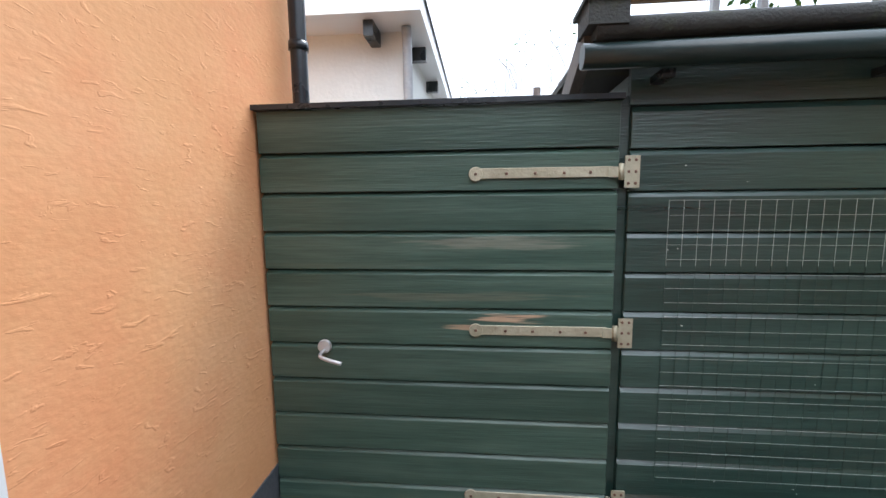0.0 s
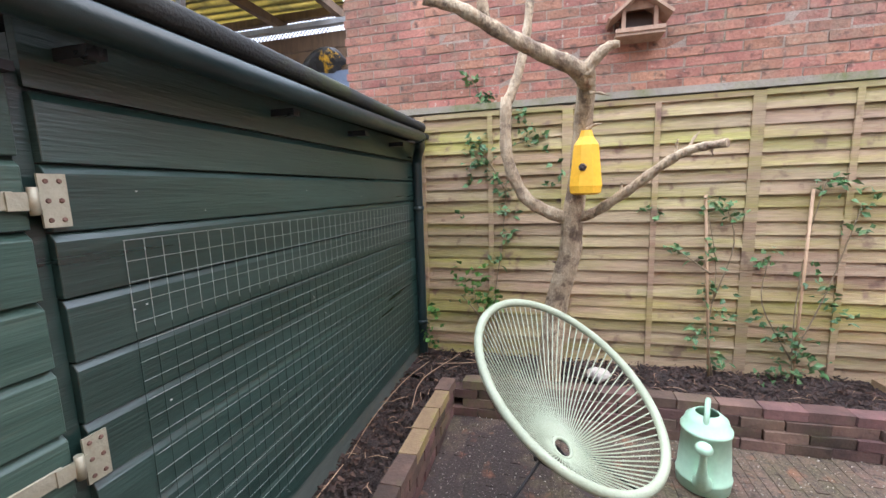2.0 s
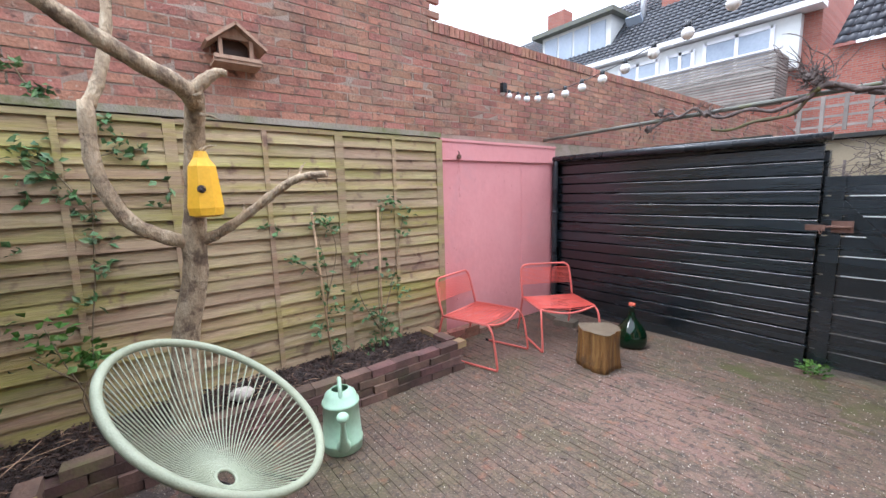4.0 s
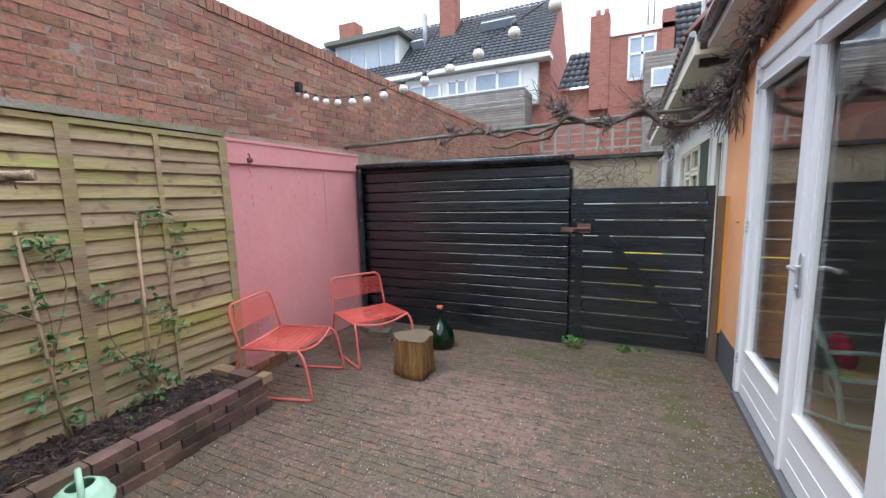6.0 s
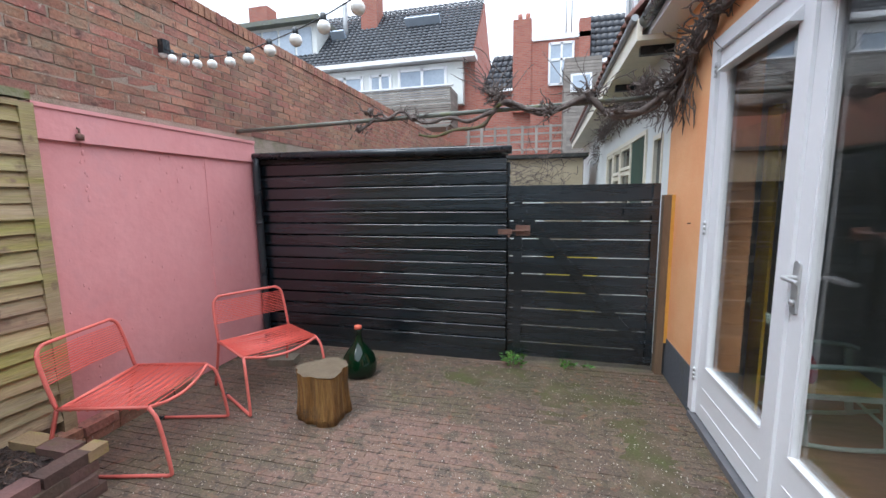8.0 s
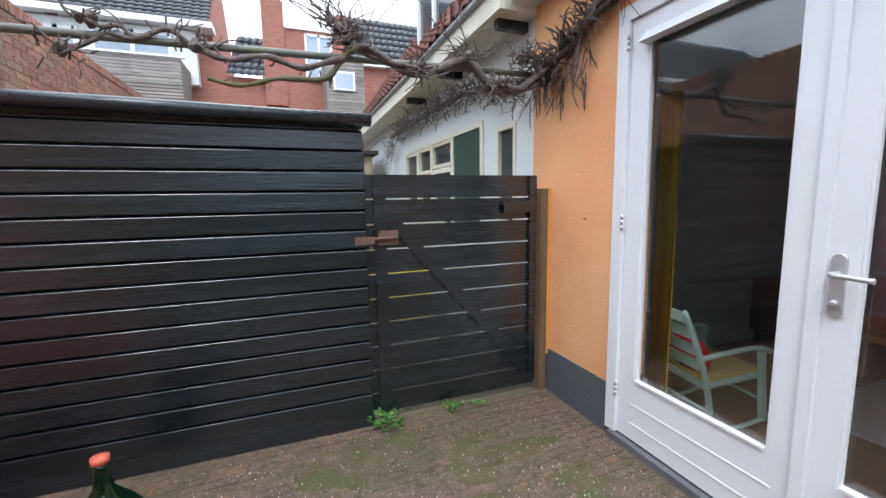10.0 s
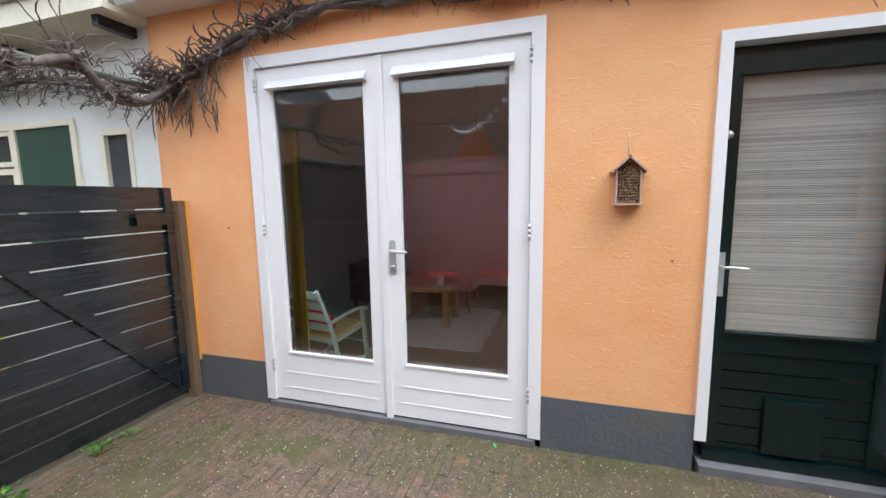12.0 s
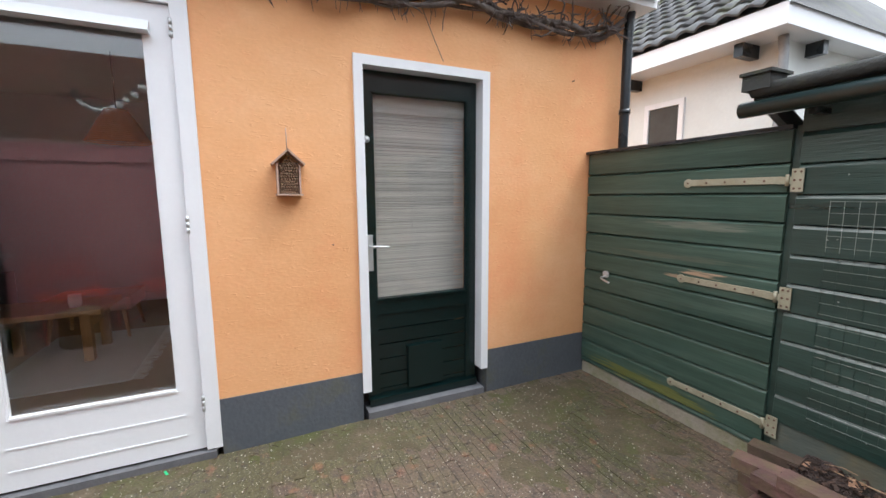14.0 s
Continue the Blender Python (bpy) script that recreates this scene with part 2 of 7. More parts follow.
# ---- materials ----
M_stucco = surf("orange_stucco", [(0.74, 0.36, 0.155), (0.79, 0.415, 0.195), (0.83, 0.465, 0.24)], 1.0, 0.85, 0.30, 34, bump_dist=0.005, stretch=(1, 1, 1.8), stain=(0.78, 0.31, 0.14), stain_scale=0.9, stain_low=0.48, stain_high=0.8, grain=0.05, scrapes=0.32)
M_plinth = surf("grey_plinth_and_shade_sheet", [(0.075, 0.085, 0.10), (0.10, 0.11, 0.125)], 3, 0.75, 0.4, 40, stain=(0.10, 0.10, 0.07), stain_scale=3, stain_low=0.55, stain_high=0.75)
M_white = surf("white_gloss_paint", [(0.76, 0.77, 0.79), (0.80, 0.81, 0.83)], 2, 0.32, 0.03, 50, grain=0.02)
M_white_wall = surf("white_render", [(0.64, 0.665, 0.65), (0.74, 0.765, 0.745)], 1.5, 0.8, 0.3, 30, stain=(0.5, 0.52, 0.48), stain_scale=2, stain_low=0.6, stain_high=0.85, grain=0.04)
M_cream = surf("cream_render", [(0.70, 0.66, 0.55), (0.80, 0.77, 0.66)], 1.5, 0.8, 0.2, 30)
GREENS = [(0.008, 0.024, 0.020), (0.018, 0.043, 0.036), (0.036, 0.070, 0.060)]
M_green = surf("green_board_paint", GREENS, 1.8, 0.31, 0.45, 28, stretch=(0.3, 0.35, 5), grain=0.35, streaks=True, rand=0.15, spec=0.8, stain=(0.07, 0.085, 0.075), stain_scale=3.2, stain_low=0.60, stain_high=0.85, bump_dist=0.004, stain_fac=0.5)
# lighter than the shed's green: the gate's brighter reflections are put into its colour
M_green_gate = surf("green_gate_paint_with_sheen", [(0.024, 0.052, 0.040), (0.044, 0.082, 0.064), (0.080, 0.125, 0.100)], 1.8, 0.38, 0.4, 28, stretch=(0.25, 0.35, 6), grain=0.4, streaks=True, rand=0.15, stain=(0.10, 0.095, 0.06), stain_scale=2.6, stain_low=0.56, stain_high=0.85, bump_dist=0.004, stain_fac=0.5, patch=[((0.05, 1.40, 0.968), (0.17, 0.2, 0.032), (0.40, 0.28, 0.19)), ((-0.06, 1.40, 0.93), (0.11, 0.2, 0.016), (0.33, 0.25, 0.17)), ((0.0, 1.40, 1.25), (0.45, 0.2, 0.03), (0.13, 0.15, 0.12)), ((-0.1, 1.40, 1.05), (0.45, 0.2, 0.022), (0.08, 0.10, 0.075)), ((-0.25, 1.40, 0.16), (0.6, 0.2, 0.05), (0.12, 0.13, 0.04))])
M_greywash = surf("grey_green_base_board", [(0.06, 0.075, 0.065), (0.11, 0.125, 0.11)], 3, 0.7, 0.4, 30, stain=(0.13, 0.12, 0.08), stain_scale=3, stretch=(0.5, 1, 2))
M_black = surf("black_board_paint", [(0.0025, 0.0055, 0.008), (0.0055, 0.0105, 0.0145), (0.012, 0.020, 0.027)], 1.8, 0.27, 0.35, 26, stretch=(0.25, 0.35, 5), rand=0.15, bump_dist=0.004, stain=(0.05, 0.065, 0.075), stain_scale=4.0, stain_low=0.58, stain_high=0.74, stain_fac=0.5, spec=1.0, streaks=True, grain=0.4, rough_var=0.08)
M_gutter = surf("dark_gutter", [(0.014, 0.018, 0.022), (0.026, 0.033, 0.039)], 3, 0.28, 0.1, 40, stain=(0.05, 0.055, 0.035), stain_scale=3, stain_low=0.62, stain_high=0.8)
M_gutter_green = surf("dark_green_gutter_plastic", [(0.008, 0.019, 0.020), (0.016, 0.034, 0.034)], 3, 0.34, 0.1, 40, stain=(0.05, 0.06, 0.045), stain_scale=4, stain_low=0.62, stain_high=0.8)
M_felt = surf("roofing_felt", [(0.02, 0.022, 0.022), (0.045, 0.048, 0.045)], 4, 0.85, 0.5, 120, stain=(0.05, 0.06, 0.02), stain_scale=3)
M_slat = surf("weathered_fence_wood", [(0.29, 0.19, 0.12), (0.37, 0.27, 0.165), (0.43, 0.34, 0.215)], 3.0, 0.85, 0.6, 30, stretch=(1, 0.35, 4), rand=0.18, hue_rand=0.015, stain=(0.31, 0.29, 0.06), stain_scale=1.3, stain_low=0.45, stain_high=0.66, coord="World", stain_fac=0.85, bump_dist=0.006, grain=0.4, specks=[(9, 0.60, 0.72, (0.20, 0.13, 0.085))])
M_pink = surf("pink_wall_paint", [(0.68, 0.285, 0.285), (0.75, 0.345, 0.345)], 1.6, 0.55, 0.6, 16, stain=(0.64, 0.31, 0.32), stain_scale=2.5, stain_low=0.55, stain_high=0.8, grain=0.04, bump_dist=0.008)
M_brick = surf("old_red_brick", [(0.19, 0.092, 0.068), (0.32, 0.140, 0.095), (0.43, 0.215, 0.145)], 1.6, 0.85, 1.0, 55, rand=0.20, hue_rand=0.012, coord="World", stain=(0.25, 0.19, 0.135), stain_scale=3.5, stain_low=0.48, stain_high=0.68, stain_fac=0.75, bump_dist=0.008, grain=0.45, specks=[(30, 0.66, 0.74, (0.42, 0.34, 0.27)), (16, 0.58, 0.72, (0.115, 0.065, 0.05))])
M_mortar = surf("old_mortar", [(0.27, 0.205, 0.16), (0.40, 0.32, 0.26)], 3, 0.95, 0.8, 90, stain=(0.17, 0.155, 0.09), stain_scale=2, grain=0.3)
M_ledge = surf("mossy_concrete_ledge", [(0.26, 0.23, 0.18), (0.40, 0.36, 0.30)], 6, 0.95, 0.7, 60, stain=(0.16, 0.17, 0.06), stain_scale=3, stain_low=0.45, stain_high=0.65)
MOSS = [((-0.65, -0.9, 0), (0.55, 2.0, 1), (0.090, 0.078, 0.040)), ((-0.2, 0.9, 0), (0.8, 0.7, 1), (0.070, 0.068, 0.028)), ((1.8, 0.75, 0), (0.9, 0.6, 1), (0.055, 0.040, 0.036)), ((0.3, -3.4, 0), (1.0, 0.3, 1), (0.095, 0.080, 0.045)), ((0.9, -2.2, 0), (0.9, 0.7, 1), (0.185, 0.115, 0.088))]
M_paver = surf("worn_clinker_paving", [(0.080, 0.060, 0.044), (0.130, 0.089, 0.065), (0.200, 0.128, 0.092)], 7.0, 0.6, 1.0, 75, rand=0.06, hue_rand=0.008, coord="World", stain=(0.085, 0.078, 0.036), stain_scale=1.8, stain_low=0.46, stain_high=0.66, stain_fac=0.8, bump_dist=0.006, grain=0.75, mid_bump=1.2, patch=MOSS, patch_scale=7, specks=[(24, 0.52, 0.70, (0.052, 0.042, 0.032)), (55, 0.63, 0.72, (0.27, 0.215, 0.175)), (110, 0.68, 0.72, (0.46, 0.41, 0.35)), (9, 0.60, 0.78, (0.24, 0.105, 0.06))])
M_joint = surf("paving_joint_moss", [(0.065, 0.054, 0.036), (0.12, 0.088, 0.062)], 5.0, 0.8, 1.0, 75, coord="World", grain=0.7, stain=(0.078, 0.074, 0.032), stain_scale=1.8, stain_low=0.46, stain_high=0.66, patch=MOSS, patch_scale=7)
M_soil = surf("wet_dark_soil", [(0.018, 0.012, 0.010), (0.045, 0.028, 0.024), (0.085, 0.05, 0.04)], 18, 0.65, 1.0, 70, bump_dist=0.03, mid_bump=1.0, grain=0.4)
M_edge_brick = surf("garden_edging_brick", [(0.075, 0.048, 0.040), (0.125, 0.075, 0.06), (0.19, 0.11, 0.085)], 5, 0.8, 0.8, 60, rand=0.4, hue_rand=0.025, stain=(0.12, 0.105, 0.045), stain_scale=3, stain_low=0.52, stain_high=0.7, coord="World", bump_dist=0.006)
M_rooftile = surf("black_glazed_roof_tile", [(0.030, 0.035, 0.045), (0.055, 0.06, 0.07)], 2, 0.4, 0.2, 10, rand=0.2)
M_farbrick = surf("red_house_brick", [(0.27, 0.085, 0.06), (0.35, 0.12, 0.085)], 2, 0.85, 0.3, 20, stain=(0.24, 0.10, 0.08), stain_scale=1)
bt = M_farbrick.node_tree.nodes.new("ShaderNodeTexBrick")
bm_ = M_farbrick.node_tree.nodes.new("ShaderNodeMapping")
bg_ = M_farbrick.node_tree.nodes.new("ShaderNodeNewGeometry")
bm_.inputs["Rotation"].default_value = (radians(90), 0, 0)
bt.inputs["Scale"].default_value, bt.inputs["Mortar Size"].default_value = 1.0, 0.008
bt.inputs["Brick Width"].default_value, bt.inputs["Row Height"].default_value = 0.22, 0.066
bt.inputs["Color1"].default_value, bt.inputs["Color2"].default_value, bt.inputs["Mortar"].default_value = (0.30, 0.085, 0.06, 1), (0.38, 0.13, 0.09, 1), (0.26, 0.20, 0.17, 1)
link(M_farbrick.node_tree, bg_.outputs["Position"], bm_.inputs["Vector"])
link(M_farbrick.node_tree, bm_.outputs["Vector"], bt.inputs["Vector"])
for n_ in M_farbrick.node_tree.nodes:
    if n_.type == "HUE_SAT":
        link(M_farbrick.node_tree, bt.outputs["Color"], n_.inputs["Color"])
M_glass = glass("window_glass")
# opaque far panes: the reflected pale sky is put into the colour
M_sky_pane = surf("opaque_pane_with_sky_reflection", [(0.30, 0.36, 0.44), (0.45, 0.52, 0.60)], 0.6, 0.08, 0.0, 10, rough_var=0.02)
# opaque panes: the shade of the rooms behind is put into the colour
M_dim_pane = surf("opaque_pane_with_room_shade", [(0.03, 0.04, 0.045), (0.07, 0.085, 0.09)], 0.8, 0.06, 0.0, 10, rough_var=0.02)
M_ground = surf("grey_ground", [(0.10, 0.09, 0.075), (0.16, 0.14, 0.12)], 1, 0.95, 0.5, 30)

# ---- ground ----
bm = bmesh.new()
box(bm, -400, 400, -400, 400, -0.30, -0.062)
part("ground", bm, M_ground, label="grey earth under and around the yards", kind="structure")
floor_box = slab("floor", (-0.86, 3.0, -4.2, 1.75, -0.20, -0.0048), M_joint, label="mossy worn clinker brick yard paving", kind="structure")

# ---- house ----
H0, H1 = -4.0, 1.80       # the orange facade along y
FX, WT = -0.86, 0.28      # its face and thickness
FD = (-3.16, -1.21, 0.02, 2.43)   # french doors, outside of the frame
KD = (-0.41, 0.503, 0.05, 2.25)   # kitchen door
house = thing("wall_west", (FX, -1.1, 0), "orange stucco house wall with a dark grey plinth", "", kind="structure")


def wall_piece(name, y0, y1, z0, z1, mat, x0=FX - WT, x1=FX, label=""):
    return slab(name, (x0, x1, y0, y1, z0, z1), mat, house, label)


PT, TOP = 0.32, 2.80
bm = bmesh.new()
for y0, y1, z0, z1 in ((H0, FD[0], PT, TOP), (FD[1], KD[0], PT, TOP), (KD[1], H1, PT, TOP), (FD[0], FD[1], FD[3], TOP), (KD[0], KD[1], KD[3], TOP)):
    box(bm, FX - WT, FX, y0, y1, z0, z1)
part("stucco", bm, M_stucco, house, "rough orange stucco")
bm = bmesh.new()
for y0, y1 in ((H0, FD[0]), (FD[1], KD[0]), (KD[1], H1)):
    box(bm, FX - WT, FX + 0.006, y0, y1, -0.05, PT)
part("plinth", bm, M_plinth, house, "dark grey painted plinth")


# brick-like boards
def shiplap(x0, x1, y, z, top, out, thick, chamfer, sink=0.019, wob=0.0):
    """One board with a chamfered upper edge that meets the dark shadow joint of the next."""
    bm = bmesh.new()
    prof = [(0, z), (thick + wob, z), (thick, top - chamfer), (thick - sink, top - 0.003), (0, top - 0.003)]
    ends = [[bm.verts.new((x, y + out * q, zz)) for q, zz in prof] for x in (x0, x1)]
    for k in range(5):
        bm.faces.new((ends[0][k], ends[1][k], ends[1][(k + 1) % 5], ends[0][(k + 1) % 5]))
    bm.faces.new(ends[0])
    bm.faces.new(ends[1][::-1])
    bmesh.ops.recalc_face_normals(bm, faces=bm.faces)
    soften(bm, 0.0015)
    return bm


def board_run(name, group_parent, x0, x1, y, zs, mat, out=1, thick=0.024, chamfer=0.016, label="", sink=0.019):
    """Shiplap boards along x on a wall at y, between the heights zs. out: the side (+1 or -1 along y) that they face."""
    for i, (z, top) in enumerate(zip(zs, zs[1:])):
        part(name, shiplap(x0, x1, y, z, top, out, thick, chamfer, sink, wob=0.002 * math.sin(i * 2.3)), mat, group_parent, label)


# ---- black shed and its gate ----
SY = -3.80
black_shed = thing("black_shed", (1.7, SY, 0), "black painted weatherboard shed with a felt roof", "shed")
# added strip that blocks the light through the gap beside the gate
slab("corner_post", (0.445, 0.478, SY - 0.13, SY - 0.046, -0.03, 1.80), M_black, black_shed, "black filler strip added to block light between shed and gate")
slab("shed_front", (0.48, 0.86, SY - 0.04, SY - 0.002, -0.03, 1.86), M_black, black_shed, "shed front wall")
slab("shed_body", (0.86, 3.0, SY - 1.9, SY - 0.002, -0.03, 1.86), M_black, black_shed, "shed walls")
board_run("board", black_shed, 0.465, 2.98, SY, [0.113 + 0.1157 * k for k in range(16)], M_black, chamfer=0.018, thick=0.036, sink=0.032)
slab("base_board", (0.465, 2.98, SY, SY + 0.03, -0.03, 0.110), M_black, black_shed, "black base board", soft=0.004)
bm = bmesh.new()
box(bm, 0.44, 3.0, SY - 0.06, SY + 0.035, 1.90, 1.93)
box(bm, 0.86, 3.0, SY - 1.95, SY - 0.06, 1.90, 1.93)
box(bm, 0.46, 3.0, SY - 0.04, SY + 0.03, 1.86, 1.90)
part("roof", bm, M_felt, black_shed, "black felt roof sheet")
slab("roof_upstand", (0.88, 3.0, SY - 0.32, SY - 0.26, 1.93, 1.985), M_felt, black_shed, "raised roof edge", soft=0.01)
bm = bmesh.new()
tube(bm, [(0.42, SY + 0.07, 1.895), (1.6, SY + 0.07, 1.91), (2.97, SY + 0.07, 1.92)], 0.036, 12)
part("gutter", bm, M_gutter, black_shed, "black half-round gutter")
bm = bmesh.new()
tube(bm, smooth_path([(2.93, SY + 0.07, 1.90), (2.93, SY + 0.09, 1.74), (2.93, SY + 0.09, 1.0), (2.93, SY + 0.09, 0.0)]), 0.034, 12)
for z in (0.5, 1.25):
    tube(bm, [(2.93, SY + 0.09, z), (2.93, SY + 0.09, z + 0.03)], 0.039, 12)
part("downpipe", bm, M_gutter, black_shed, "black downpipe")

# ---- green shed, gate ----
GY = 1.43
green_shed = thing("green_shed", (1.75, GY, 0), "dark green painted weatherboard shed with wire mesh on its wall", "shed")
slab("shed_body", (0.50, 3.0, GY + 0.002, GY + 1.6, -0.03, 1.83), M_green, green_shed, "shed walls")
board_run("board", green_shed, 0.505, 2.97, GY, [0.28 + 0.1443 * k for k in range(11)], M_green, out=-1, thick=0.030, chamfer=0.022, sink=0.012)
slab("base_board", (0.505, 2.97, GY - 0.02, GY, -0.03, 0.277), M_greywash, green_shed, "grey green-stained base board", soft=0.004)
slab("fascia", (0.50, 2.97, GY - 0.022, GY, 1.727, 1.86), M_green, green_shed, "dark green fascia", soft=0.003)
bm = bmesh.new()
box(bm, 0.34, 3.0, GY - 0.13, GY + 1.7, 1.895, 1.925, Matrix.Translation((0, 0, 0)))
part("roof", bm, M_felt, green_shed, "dark felt roof")
bm = bmesh.new()
tube(bm, [(0.34, GY - 0.15, 1.93), (2.78, GY - 0.13, 1.955), (3.0, GY - 0.05, 1.96)], 0.032, 10)
part("roof_edge", bm, M_felt, green_shed, "rolled mossy roof edge")
bm = bmesh.new()
tube(bm, [(0.30, GY - 0.16, 1.845), (1.6, GY - 0.16, 1.855), (2.66, GY - 0.16, 1.872)], 0.038, 12)
part("gutter", bm, M_gutter_green, green_shed, "dark green gutter")
bm = bmesh.new()
tube(bm, smooth_path([(2.62, GY - 0.16, 1.86), (2.76, GY - 0.12, 1.82), (2.84, GY - 0.07, 1.74), (2.85, GY - 0.06, 1.60), (2.85, GY - 0.06, 1.0), (2.85, GY - 0.06, 0.1)]), 0.036, 12)
for z in (0.45, 1.35):
    tube(bm, [(2.85, GY - 0.06, z), (2.85, GY - 0.06, z + 0.035)], 0.042, 12)
part("downpipe", bm, M_gutter_green, green_shed, "dark green downpipe")

# ---- boundary wall ----
BX = 3.02
brick_wall = thing("wall_east", (BX, -3, 0), "old red brick boundary wall with moss and worn mortar", "", kind="structure")
bm = bmesh.new()
box(bm, BX + 0.0075, BX + 0.22, -1.86, 1.98, -0.05, 3.60)
box(bm, BX + 0.0075, BX + 0.22, -14.0, -1.86, -0.05, 3.06)
part("mortar", bm, M_mortar, brick_wall, "recessed grey mortar")
slab("ledge", (BX - 0.09, BX + 0.012, -1.92, 1.98, 2.075, 2.12), M_ledge, brick_wall, "mossy concrete ledge", soft=0.008)
pink = slab("wall_pink", (BX - 0.03, BX + 0.012, -3.80, -1.93, 0.0, 1.87), M_pink, None, "pink painted rendered wall panel", "structure", soft=0.004)

# ---- fence ----
FXF = 2.97
fence = thing("fence", (FXF, -0.3, 0), "weathered lapped wooden fence with green algae", "fence")
posts = [1.37, 0.28, -0.87, -1.90]
for k, y in enumerate(posts):
    slab("post", (FXF - 0.03, FXF + 0.03, y - 0.035, y + 0.035, 0.0, 2.06), M_slat, fence, "square fence post", soft=0.004)
for y1, y0 in ((1.335, 0.315), (0.245, -0.835), (-0.905, -1.865)):
    z = 0.19
    for i in range(21):
        bm = bmesh.new()
        tilt = 0.018 if i % 2 else 0.024
        n = 8
        low, high = [], []
        for k in range(n + 1):
            y = y0 + (y1 - y0) * k / n
            bow = 0.008 * math.sin(math.pi * 2 * k / n + i * 1.7)
            low.append((y, -tilt + bow * 0.5))
            high.append((y, 0.0 + bow * 0.3))
        jit = random.uniform(-0.004, 0.004)
        rows = [[bm.verts.new((FXF - 0.004 + dx + o, y, z + zz + jit)) for (y, o) in (low if lo else high)] for dx, zz, lo in ((0, 0, 1), (0.0, 0.095, 0), (0.009, 0.095, 0), (0.009, 0, 1))]
        for a in range(4):
            for k in range(n):
                bm.faces.new((rows[a][k], rows[a][k + 1], rows[(a + 1) % 4][k + 1], rows[(a + 1) % 4][k]))
        bm.faces.new([r[0] for r in rows])
        bm.faces.new([r[n] for r in rows][::-1])
        bmesh.ops.recalc_face_normals(bm, faces=bm.faces)
        part("slat", bm, M_slat, fence)
        z += 0.0875
    ym = (y0 + y1) / 2
    slab("batten", (FXF - 0.032, FXF - 0.02, ym - 0.018, ym + 0.018, 0.19, 2.03), M_slat, fence, "thin vertical batten", soft=0.002)
    slab("top_rail", (FXF - 0.03, FXF + 0.03, y0, y1, 2.03, 2.065), M_slat, fence, "fence top rail", soft=0.004)

# ---- french doors ----
M_grey_strip = surf("grey_threshold", [(0.10, 0.10, 0.11), (0.16, 0.16, 0.17)], 6, 0.7, 0.3, 60)
y0, y1, z0, z1 = FD
fd = thing("door_1", (FX, (y0 + y1) / 2, z0), "white painted wooden french doors with tall glass panes, closed", "door", kind="structure")
fw = 0.075
bm = bmesh.new()
box(bm, FX - 0.10, FX + 0.018, y0, y0 + fw, z0 + 0.03, z1)
box(bm, FX - 0.10, FX + 0.018, y1 - fw, y1, z0 + 0.03, z1)
box(bm, FX - 0.10, FX + 0.018, y0 + fw, y1 - fw, z1 - fw, z1)
soften(bm, 0.005)
part("door_frame", bm, M_white, fd, "white door frame")
slab("threshold", (FX - 0.2, FX + 0.03, y0 + 0.03, y1 - 0.03, -0.02, z0 + 0.02), M_grey_strip, fd, "dark stone threshold", soft=0.005)
ym = (y0 + y1) / 2
